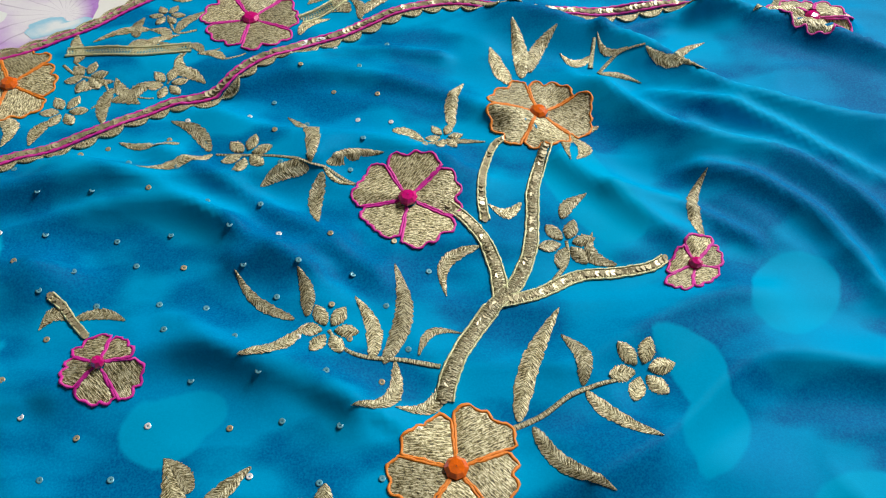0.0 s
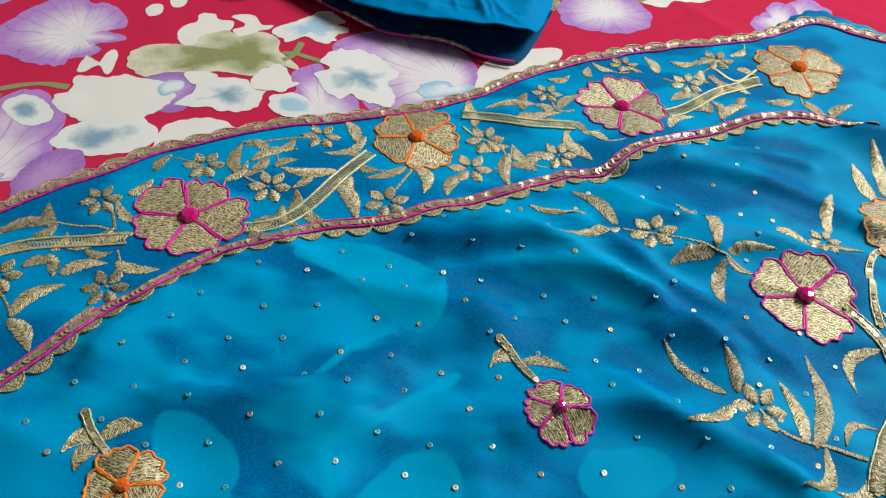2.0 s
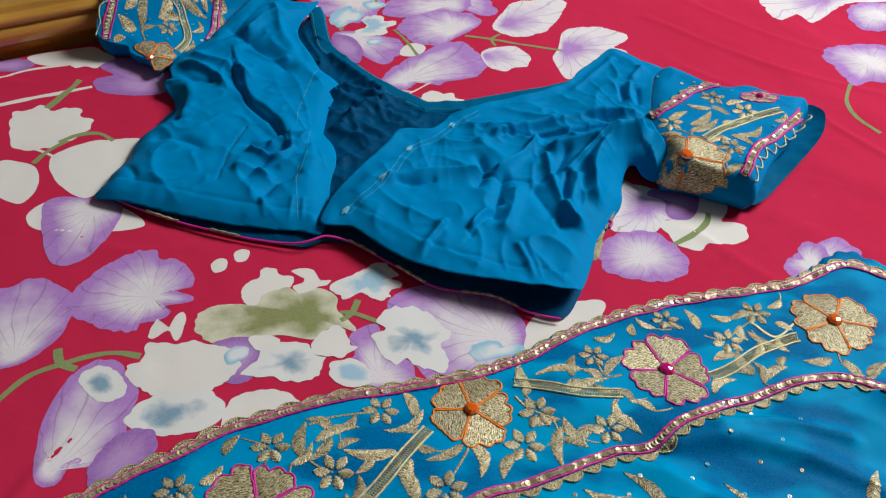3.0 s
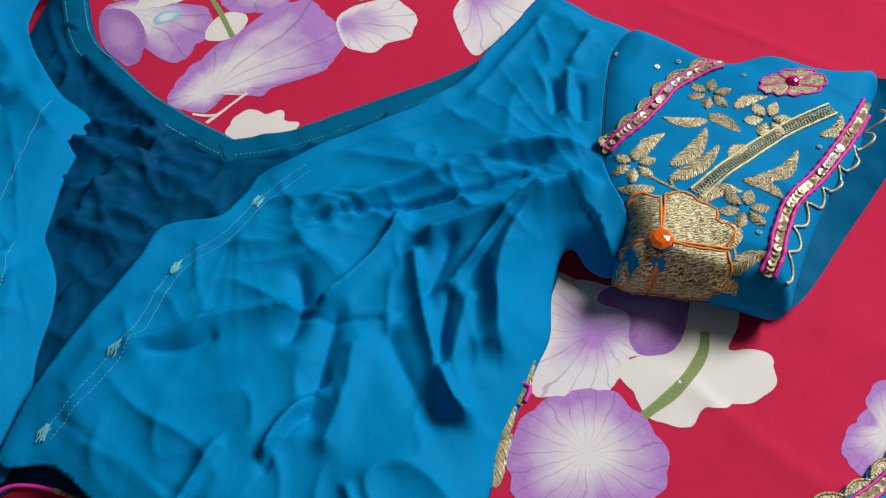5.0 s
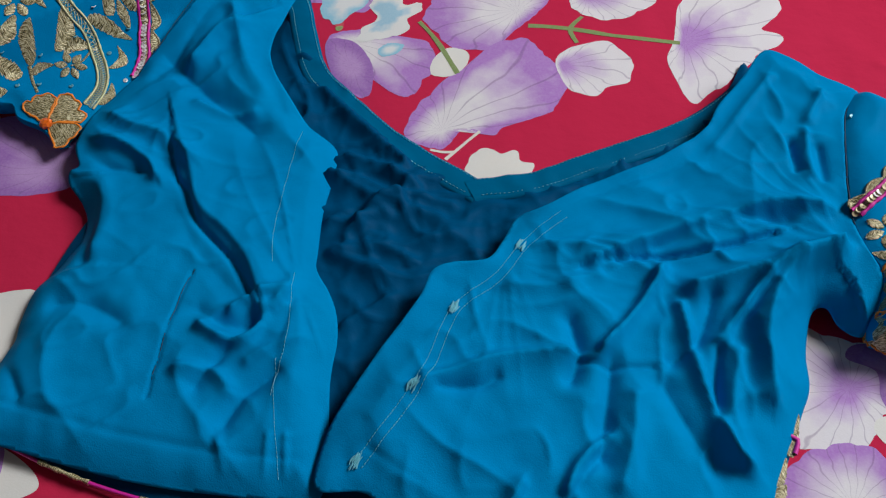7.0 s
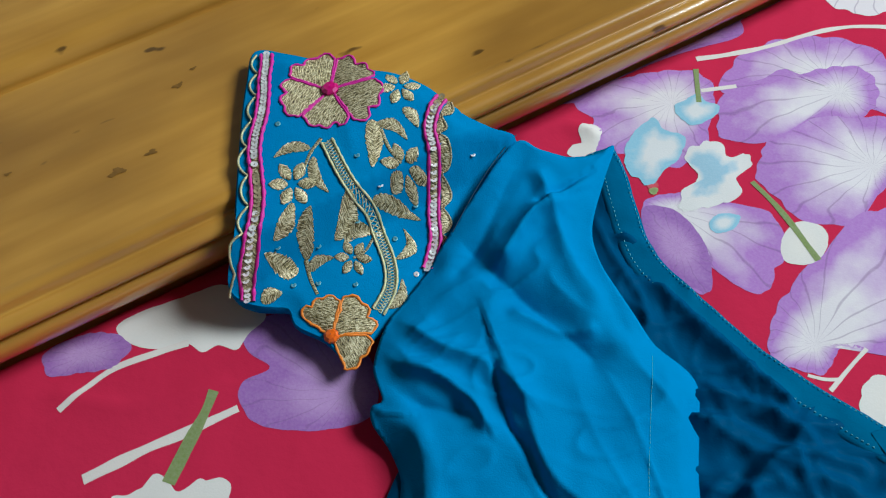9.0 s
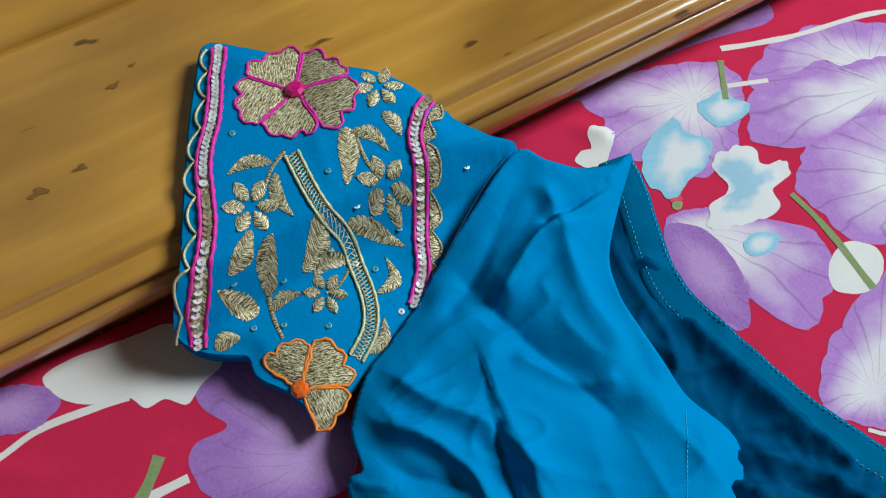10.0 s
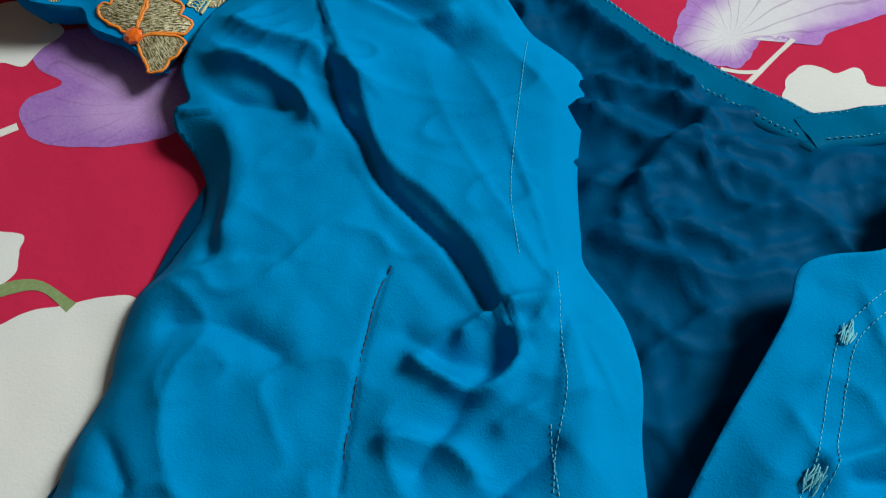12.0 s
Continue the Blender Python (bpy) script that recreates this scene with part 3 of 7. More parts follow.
printed("lilac", [(-0.482, 1.074), (-0.475, 1.104), (-0.449, 1.124), (-0.431, 1.136), (-0.424, 1.130), (-0.405, 1.140), (-0.376, 1.146), (-0.364, 1.122), (-0.377, 1.096), (-0.408, 1.091), (-0.440, 1.063), (-0.464, 1.059), (-0.478, 1.065)], (-0.392, 1.118), layer=0.3)
printed("lilac", [(-0.479, 1.108), (-0.462, 1.148), (-0.427, 1.170), (-0.380, 1.173), (-0.343, 1.147), (-0.327, 1.113), (-0.345, 1.096), (-0.393, 1.112), (-0.444, 1.103)], layer=0.2)
printed("lilac_core", [(-0.425, 1.268), (-0.403, 1.313), (-0.344, 1.322), (-0.326, 1.262), (-0.337, 1.219), (-0.377, 1.204), (-0.404, 1.223)])
printed_stem("stem", [(-0.498, 1.137), (-0.455, 1.153), (-0.382, 1.189), (-0.304, 1.191)], 0.005)
printed("lilac_core", [(-0.183, 1.348), (-0.141, 1.387), (-0.105, 1.369), (-0.099, 1.310), (-0.123, 1.247), (-0.142, 1.265), (-0.160, 1.249), (-0.180, 1.285)])
printed("lilac_core", [(0.051, 1.256), (0.069, 1.294), (0.103, 1.301), (0.139, 1.324), (0.186, 1.362), (0.263, 1.380), (0.259, 1.326), (0.188, 1.288), (0.159, 1.259), (0.120, 1.210), (0.101, 1.232), (0.078, 1.205), (0.059, 1.218)])
printed("lilac", [(0.118, 1.119), (0.146, 1.148), (0.193, 1.168), (0.234, 1.159), (0.221, 1.077), (0.170, 1.061), (0.144, 1.046), (0.131, 1.084)])
printed("lilac", [(0.179, 1.264), (0.209, 1.296), (0.255, 1.308), (0.257, 1.253), (0.217, 1.211), (0.185, 1.216)])
printed_stem("green", [(0.142, 1.046), (0.128, 0.999), (0.134, 0.965), (0.156, 0.937)], 0.006)
printed("white", [(-0.072, 1.321), (-0.039, 1.352), (0.053, 1.407), (0.022, 1.336), (-0.019, 1.304), (-0.054, 1.293)])
printed("olive", [(0.048, 1.361), (0.099, 1.394), (0.133, 1.353), (0.104, 1.315), (0.066, 1.313)])
printed_stem("green", [(-0.454, 1.024), (-0.435, 1.002), (-0.411, 0.965)], 0.005, 1.5)
printed_stem("green", [(-0.360, 1.032), (-0.324, 1.034), (-0.285, 1.031), (-0.231, 1.031)], 0.005, 1.5)
printed_stem("green", [(-0.315, 1.051), (-0.324, 1.034), (-0.317, 1.017)], 0.0045, 1.6)
printed_stem("stem", [(-0.384, 0.905), (-0.394, 0.891), (-0.406, 0.873)], 0.003, 0.9)
printed_stem("stem", [(-0.399, 0.882), (-0.409, 0.880), (-0.419, 0.881)], 0.0026, 0.9)
printed("white", [(-0.389, 0.862), (-0.386, 0.881), (-0.376, 0.889), (-0.364, 0.885), (-0.354, 0.891), (-0.349, 0.880), (-0.339, 0.879), (-0.342, 0.868), (-0.372, 0.855)])
# beside the blouse's far sleeve and its side
printed("violet", [(-0.775, 0.844), (-0.773, 0.856), (-0.749, 0.866), (-0.721, 0.862), (-0.691, 0.847), (-0.677, 0.824), (-0.678, 0.805), (-0.702, 0.793), (-0.727, 0.788), (-0.750, 0.790), (-0.763, 0.802), (-0.763, 0.814), (-0.750, 0.826), (-0.766, 0.833)], (-0.696, 0.818), scallop=0.02)
printed("white", [(-0.862, 0.835), (-0.850, 0.849), (-0.825, 0.865), (-0.802, 0.879), (-0.785, 0.872), (-0.764, 0.861), (-0.772, 0.846), (-0.775, 0.834), (-0.789, 0.835), (-0.797, 0.828), (-0.810, 0.832), (-0.829, 0.825), (-0.846, 0.825)], scallop=0.015)
printed("violet", [(-0.903, 0.813), (-0.882, 0.827), (-0.861, 0.830), (-0.847, 0.824), (-0.852, 0.808), (-0.872, 0.800), (-0.893, 0.794)])
printed_stem("stem", [(-0.875, 0.773), (-0.854, 0.804), (-0.828, 0.822), (-0.809, 0.833)], 0.005)
printed_stem("stem", [(-0.840, 0.735), (-0.808, 0.761), (-0.788, 0.775), (-0.761, 0.796)], 0.007)
printed_stem("green", [(-0.780, 0.804), (-0.781, 0.788), (-0.784, 0.767), (-0.787, 0.743)], 0.008, 0.9)
printed("white", [(-0.817, 0.723), (-0.807, 0.732), (-0.796, 0.747), (-0.778, 0.740), (-0.768, 0.750), (-0.751, 0.750), (-0.744, 0.737), (-0.730, 0.736), (-0.726, 0.720), (-0.730, 0.702), (-0.743, 0.683), (-0.756, 0.673), (-0.786, 0.670)])
printed("white", [(-0.736, 0.653), (-0.737, 0.670), (-0.717, 0.695), (-0.695, 0.706), (-0.663, 0.713), (-0.650, 0.673), (-0.665, 0.653), (-0.666, 0.632), (-0.675, 0.610), (-0.701, 0.618), (-0.722, 0.634)], scallop=0.012)
printed("white", [(-0.716, 0.576), (-0.707, 0.597), (-0.683, 0.608), (-0.655, 0.610), (-0.623, 0.601), (-0.604, 0.584), (-0.650, 0.564), (-0.698, 0.558)], scallop=0.015)
printed("white", [(-0.785, 0.643), (-0.760, 0.648), (-0.744, 0.642), (-0.731, 0.624), (-0.726, 0.601), (-0.734, 0.587), (-0.768, 0.601)], scallop=0.012)
printed_stem("green", [(-0.744, 0.688), (-0.731, 0.705), (-0.712, 0.713), (-0.692, 0.705)], 0.006, 0.9)
printed_stem("green", [(-0.737, 0.693), (-0.747, 0.672), (-0.751, 0.649)], 0.006, 0.9)
printed_stem("stem", [(-0.733, 0.663), (-0.759, 0.671), (-0.779, 0.674)], 0.004, 0.8)
# between blouse and saree
printed("lilac", [(-0.709, 0.594), (-0.671, 0.611), (-0.636, 0.607), (-0.629, 0.565), (-0.636, 0.531), (-0.664, 0.521)], (-0.659, 0.599), scallop=0.02, layer=1.2)
printed("white", [(-0.524, 0.549), (-0.520, 0.558), (-0.512, 0.558), (-0.509, 0.546), (-0.517, 0.540)], scallop=0.01)
printed("white", [(-0.509, 0.568), (-0.504, 0.575), (-0.496, 0.574), (-0.495, 0.562), (-0.503, 0.558)], scallop=0.01)
printed("lilac", [(-0.625, 0.481), (-0.623, 0.507), (-0.610, 0.535), (-0.594, 0.550), (-0.578, 0.554), (-0.571, 0.546), (-0.555, 0.548), (-0.534, 0.534), (-0.530, 0.519), (-0.543, 0.512), (-0.525, 0.508), (-0.524, 0.502), (-0.546, 0.490), (-0.536, 0.488), (-0.540, 0.477), (-0.555, 0.469), (-0.556, 0.460), (-0.576, 0.457), (-0.600, 0.461), (-0.616, 0.465)], (-0.560, 0.500), ragged=0.05)
printed("white", [(-0.543, 0.458), (-0.544, 0.472), (-0.543, 0.477), (-0.534, 0.468), (-0.528, 0.472), (-0.530, 0.481), (-0.526, 0.488), (-0.519, 0.480), (-0.518, 0.470), (-0.517, 0.458), (-0.521, 0.458), (-0.528, 0.466), (-0.532, 0.464), (-0.537, 0.456)], ragged=0.06, layer=0.3)
printed("white", [(-0.485, 0.521), (-0.486, 0.531), (-0.481, 0.539), (-0.476, 0.544), (-0.478, 0.554), (-0.466, 0.558), (-0.461, 0.551), (-0.448, 0.550), (-0.445, 0.540), (-0.452, 0.530), (-0.465, 0.520), (-0.468, 0.508), (-0.477, 0.509)], ragged=0.10)
printed("white", [(-0.451, 0.557), (-0.443, 0.563), (-0.432, 0.563), (-0.422, 0.552), (-0.413, 0.554), (-0.415, 0.547), (-0.422, 0.543), (-0.425, 0.534), (-0.435, 0.531), (-0.444, 0.539), (-0.437, 0.545), (-0.438, 0.552)], scallop=0.01, layer=0.4)
printed("blue", [(-0.414, 0.545), (-0.404, 0.557), (-0.390, 0.570), (-0.379, 0.584), (-0.365, 0.585), (-0.356, 0.573), (-0.361, 0.568), (-0.348, 0.564), (-0.359, 0.551), (-0.355, 0.545), (-0.370, 0.539), (-0.383, 0.544), (-0.394, 0.533), (-0.403, 0.537)], ragged=0.12, layer=0.6)
printed("lilac", [(-0.355, 0.529), (-0.353, 0.547), (-0.339, 0.562), (-0.321, 0.572), (-0.292, 0.575), (-0.266, 0.570), (-0.248, 0.558), (-0.235, 0.541), (-0.232, 0.520), (-0.238, 0.495), (-0.255, 0.475), (-0.286, 0.465), (-0.305, 0.462), (-0.330, 0.488)], (-0.255, 0.520), scallop=0.02, layer=0.1)
printed("lilac", [(-0.380, 0.492), (-0.372, 0.505), (-0.360, 0.510), (-0.345, 0.484), (-0.325, 0.477), (-0.318, 0.464), (-0.316, 0.451), (-0.354, 0.443), (-0.381, 0.456), (-0.371, 0.473)], (-0.345, 0.455), scallop=0.02, layer=0.2)
printed("olive", [(-0.512, 0.479), (-0.511, 0.492), (-0.500, 0.502), (-0.482, 0.508), (-0.467, 0.510), (-0.466, 0.523), (-0.448, 0.536), (-0.435, 0.532), (-0.419, 0.542), (-0.402, 0.534), (-0.398, 0.520), (-0.382, 0.507), (-0.377, 0.499), (-0.395, 0.501), (-0.403, 0.493), (-0.410, 0.482), (-0.434, 0.482), (-0.458, 0.475), (-0.482, 0.468), (-0.489, 0.461), (-0.503, 0.467)], (-0.425, 0.510), ragged=0.03, layer=1.4)
printed("violet", [(-0.489, 0.464), (-0.478, 0.473), (-0.463, 0.474), (-0.452, 0.467), (-0.444, 0.455), (-0.447, 0.430), (-0.465, 0.425), (-0.478, 0.440)], scallop=0.02, layer=0.5)
printed("white", [(-0.546, 0.421), (-0.537, 0.434), (-0.537, 0.449), (-0.518, 0.453), (-0.505, 0.460), (-0.486, 0.458), (-0.471, 0.460), (-0.462, 0.448), (-0.461, 0.431), (-0.482, 0.410), (-0.503, 0.403), (-0.530, 0.406)], ragged=0.10, layer=1.6)
printed("white", [(-0.461, 0.474), (-0.446, 0.479), (-0.435, 0.476), (-0.439, 0.466), (-0.450, 0.462), (-0.459, 0.467)], ragged=0.10, layer=2.6)
printed("steel", [(-0.455, 0.435), (-0.448, 0.450), (-0.446, 0.470), (-0.432, 0.476), (-0.411, 0.476), (-0.402, 0.466), (-0.392, 0.464), (-0.394, 0.448), (-0.408, 0.437), (-0.431, 0.437)], ragged=0.13, layer=2.2)
printed("white", [(-0.408, 0.483), (-0.403, 0.493), (-0.392, 0.502), (-0.381, 0.493), (-0.378, 0.483), (-0.371, 0.482), (-0.382, 0.469), (-0.397, 0.467), (-0.410, 0.473)], ragged=0.14, layer=3.0)
printed("blue", [(-0.389, 0.457), (-0.381, 0.465), (-0.367, 0.469), (-0.355, 0.459), (-0.355, 0.445), (-0.374, 0.441)], ragged=0.14, layer=2.0)
printed("blue_rim", [(-0.475, 0.451), (-0.471, 0.460), (-0.460, 0.464), (-0.456, 0.457), (-0.460, 0.448), (-0.468, 0.442)], ragged=0.10, layer=3.2)
printed("steel", [(-0.360, 0.496), (-0.353, 0.507), (-0.361, 0.515), (-0.352, 0.532), (-0.334, 0.538), (-0.315, 0.530), (-0.302, 0.518), (-0.296, 0.512), (-0.302, 0.500), (-0.294, 0.489), (-0.296, 0.473), (-0.316, 0.473), (-0.328, 0.479), (-0.336, 0.471), (-0.352, 0.480), (-0.356, 0.488)], ragged=0.10, layer=2.4)
printed("blue_rim", [(-0.278, 0.502), (-0.271, 0.511), (-0.256, 0.516), (-0.250, 0.511), (-0.238, 0.517), (-0.234, 0.510), (-0.254, 0.498), (-0.271, 0.491)], ragged=0.14, layer=1.4)
printed_stem("green", [(-0.395, 0.517), (-0.384, 0.519), (-0.369, 0.516), (-0.358, 0.513)], 0.005, 1.6)
printed_stem("green", [(-0.383, 0.535), (-0.385, 0.518), (-0.392, 0.508)], 0.006, 1.9)
printed("lilac", [(-0.564, 0.315), (-0.582, 0.358), (-0.586, 0.399), (-0.577, 0.419), (-0.552, 0.427), (-0.531, 0.407), (-0.521, 0.378), (-0.516, 0.350), (-0.527, 0.334), (-0.545, 0.337), (-0.547, 0.315)], (-0.556, 0.324))
printed("steel", [(-0.525, 0.376), (-0.512, 0.402), (-0.476, 0.415), (-0.455, 0.399), (-0.466, 0.378), (-0.502, 0.366)], layer=1.0)
printed("white", [(-0.454, 0.388), (-0.452, 0.413), (-0.424, 0.426), (-0.401, 0.418), (-0.414, 0.397), (-0.441, 0.382)], layer=1.1)
printed("steel", [(-0.577, 0.406), (-0.567, 0.420), (-0.549, 0.416), (-0.535, 0.400), (-0.547, 0.387), (-0.564, 0.393)], layer=1.5)
printed("lilac", [(-0.692, 0.460), (-0.672, 0.496), (-0.634, 0.494), (-0.615, 0.472), (-0.614, 0.435), (-0.632, 0.406), (-0.660, 0.404)], (-0.637, 0.415))
printed_stem("green", [(-0.629, 0.359), (-0.617, 0.397), (-0.595, 0.416), (-0.578, 0.428), (-0.561, 0.435), (-0.540, 0.436)], 0.006, 0.6)
printed_stem("green", [(-0.607, 0.429), (-0.598, 0.416), (-0.583, 0.413)], 0.009, 0.7)
printed("violet", [(-0.532, 0.335), (-0.523, 0.363), (-0.501, 0.371), (-0.491, 0.350), (-0.505, 0.325), (-0.522, 0.316)], layer=1.0)
printed("lilac", [(0.008, 0.659), (0.016, 0.686), (0.039, 0.706), (0.063, 0.726), (0.079, 0.719), (0.086, 0.704), (0.064, 0.682), (0.026, 0.657)])
printed("white", [(-0.233, 0.524), (-0.229, 0.549), (-0.206, 0.566), (-0.183, 0.582), (-0.165, 0.581), (-0.173, 0.553), (-0.202, 0.525), (-0.227, 0.505)], layer=0.15)


# ---- wooden side rail of the bed ----
def side_rail():
    """A moulded edge and a flat top, swept along the bed."""
    profile = [(0.012, -0.50), (0.012, 0.000), (0.004, 0.012), (-0.004, 0.018), (-0.008, 0.022), (-0.0105, 0.029), (-0.0105, 0.036), (-0.008, 0.040), (-0.005, 0.0405),
               (-0.0045, 0.043), (-0.009, 0.045), (-0.0105, 0.050), (-0.008, 0.054), (-0.003, 0.0555), (0.0005, 0.0545), (0.0015, 0.058), (0.003, 0.0625), (0.007, 0.064), (0.012, 0.0635),
               (0.10, 0.0622), (0.176, 0.0612), (0.178, 0.055), (0.181, 0.055), (0.183, 0.066), (0.188, 0.072), (0.196, 0.075), (0.28, 0.075), (0.30, 0.070), (0.30, -0.50)]
    rail = tagged(new("bed_rail"), "varnished golden brown wooden bed rail with grooved moulding", "bed rail")
    rail.matrix_world = Matrix.Translation((RAIL_POINT[0], RAIL_POINT[1], 0)) @ Matrix.Rotation(math.atan2(RAIL_ALONG[1], RAIL_ALONG[0]), 4, "Z")
    stations = np.linspace(-0.75, 1.9, 160)
    for name, first, last in (("side_board", 0, 2), ("moulding", 1, 19), ("top_board", 18, 21), ("moulding", 20, 27), ("side_board", 26, 29)):
        prof = []
        for (a, c), (d, e) in zip(profile[first:last - 1], profile[first + 1:last]):
            prof += [(a, c), ((a + d) / 2, (c + e) / 2)]
        prof.append(profile[last - 1])
        mk = Maker()
        rows, uvs = [], []
        for s in stations:
            wear = 0.0006 * vnoise(s, 0.0, 0.05, 3)
            rows.append([(s, n, z + wear * (0.2 if n > 0.01 else 1)) for n, z in prof])
            uvs.append([(s * 1000, k * 10.0) for k in range(len(prof))])
        mk.grid(rows, uvs)
        mk.done(name, WOOD, rail)
    # dark knots in the top board
    for s, n, r in ((0.085, 0.062, 0.007), (0.11, 0.066, 0.005), (0.145, 0.115, 0.005), (0.265, 0.147, 0.006), (0.19, 0.048, 0.003), (0.16, 0.125, 0.003), (0.02, 0.10, 0.003), (0.30, 0.16, 0.004)):
        mk = Maker()
        ang = np.linspace(0, 2 * math.pi, 15)[:-1]
        wob = 1 + 0.35 * np.sin(ang * 3 + s * 40) + 0.2 * np.sin(ang * 5 + n * 90)
        rows = [[(s + r * f * w * 0.8 * math.cos(a), n + r * f * w * 0.42 * math.sin(a), 0.0637 - (0.0635 - 0.0612) * max(n - 0.012, 0) / 0.164 + 0.0002 + wear_at(s)) for a, w in zip(ang, wob)] for f in (0.01, 0.6, 1.0)]
        mk.grid(rows, [[(0, 0)] * 14] * 3, True)
        mk.done("knot", KNOT, rail)
    return rail


def wear_at(s):
    return 0.00012 * float(vnoise(s, 0.0, 0.05, 3))


KNOT = plain_material("dark_wood_knot", (0.20, 0.10, 0.020), 0.35, 0, 200, 0.5, 0.0003)
side_rail()


# ---- embroidery pieces ----
def add_leaf(mk, surface, base, tip, width, bend=0.15, lift=0.00035, dome=0.0004, fat=0.45):
    """A stitched leaf from base to tip; bend swings its spine to the left."""
    b, t = np.array(base, float), np.array(tip, float)
    d = t - b
    length = np.linalg.norm(d)
    n = np.array([-d[1], d[0]]) / max(length, 1e-9)
    rows, uvs = [], []
    steps = 44
    for i in range(steps + 1):
        s = i / steps
        mid = b + d * s + n * bend * length * math.sin(math.pi * s)
        w = width * 0.5 * (math.sin(math.pi * min(1, s ** (fat * 1.6))) ** 0.75 + 0.06)
        fray = math.sin(i * 12.99 + base[0] * 7919 + base[1] * 3571) * 437.5
        w *= 1 + 0.26 * (fray - math.floor(fray) - 0.45)
        row, ru = [], []
        for k in (-1, -0.6, 0, 0.6, 1):
            p = mid + n * w * k
            row.append((p[0], p[1], dome * (1 - k * k) + lift))
            slant = (s * length + abs(k) * w * 0.8) * 1000
            ru.append((k * w * 1000, slant))
        rows.append(row), uvs.append(ru)
    flat = np.array([p for r in rows for p in r])
    z = surface(flat[:, 0], flat[:, 1]) + flat[:, 2]
    z = z.reshape(len(rows), 5)
    rows = [[(p[0], p[1], zz) for p, zz in zip(r, zr)] for r, zr in zip(rows, z)]
    mk.grid(rows, uvs)


def leaf(surface, parent, base, tip, width, bend=0.15, mat=None):
    mk = Maker()
    add_leaf(mk, surface, base, tip, width, bend)
    return mk.done("leaf", mat or GOLD, parent)


def stem(surface, parent, pts, width, name="stem", mat=None, taper=0.7):
    line = even(smooth_line(pts, 6), 0.0025)
    n = len(line)
    w = width * np.linspace(1, taper, n) * (1 + 0.10 * vnoise(line[:, 0], line[:, 1], 0.004, 5))
    mk = Maker()
    mk.tube(on(surface, line, 0.0002), w / 2, 8, 0.26)
    band = mk.done(name, mat or GOLD_STEM, parent)
    if width > 0.004:
        t = np.gradient(line, axis=0)
        t /= np.linalg.norm(t, axis=1, keepdims=True)
        nrm = np.column_stack([-t[:, 1], t[:, 0]])
        fine = np.arange(n)
        for k in (-1, 1):
            mk = Maker()
            mk.tube(on(surface, line + nrm * (k * w * 0.46)[:, None], 0.0006), 0.0007 * (1 + 0.35 * np.sin(fine * 2.6)), 5)
            mk.done("edge_cord", PALE_GOLD, band)
        mk = Maker()
        seeds = np.random.RandomState(n)
        for p in even(line, 0.0030):
            r, z = 0.0019, float(surface(p[0], p[1])) + 0.0012
            tx, ty = seeds.uniform(-0.35, 0.35, 2)
            mk.grid([[(p[0] + r * f * math.cos(a), p[1] + r * f * math.sin(a), z + r * f * (tx * math.cos(a) + ty * math.sin(a))) for a in np.linspace(0, 2 * math.pi, 8)[:-1]] for f in (0.2, 1.0)], [[(0, 0)] * 7] * 2, True)
        mk.done("sequin_trim", DULL_SEQUIN, band)["kind"] = "stuff"
    return band


def lace_stem(surface, parent, pts, width):
    """Two gold cords with loops of thread between them."""
    line = even(smooth_line(pts, 6), 0.002)
    t = np.gradient(line, axis=0)
    t /= np.linalg.norm(t, axis=1, keepdims=True)
    nrm = np.column_stack([-t[:, 1], t[:, 0]])
    mk = Maker()
    for k in (-0.5, 0.5):
        mk.tube(on(surface, line + nrm * width * k, 0.0006), 0.0010 * (1 + 0.2 * np.sin(np.arange(len(line)) * 1.9)), 5)
    s = np.arange(len(line)) * 0.002
    for ph in (0.0, 2.1, 4.2):
        wig = np.sin(s * 2 * math.pi / 0.0062 + ph) * 0.46 * width
        mk.tube(on(surface, line + nrm * wig[:, None], 0.0005), 0.00038, 4)
    return mk.done("stem", PALE_GOLD, parent)


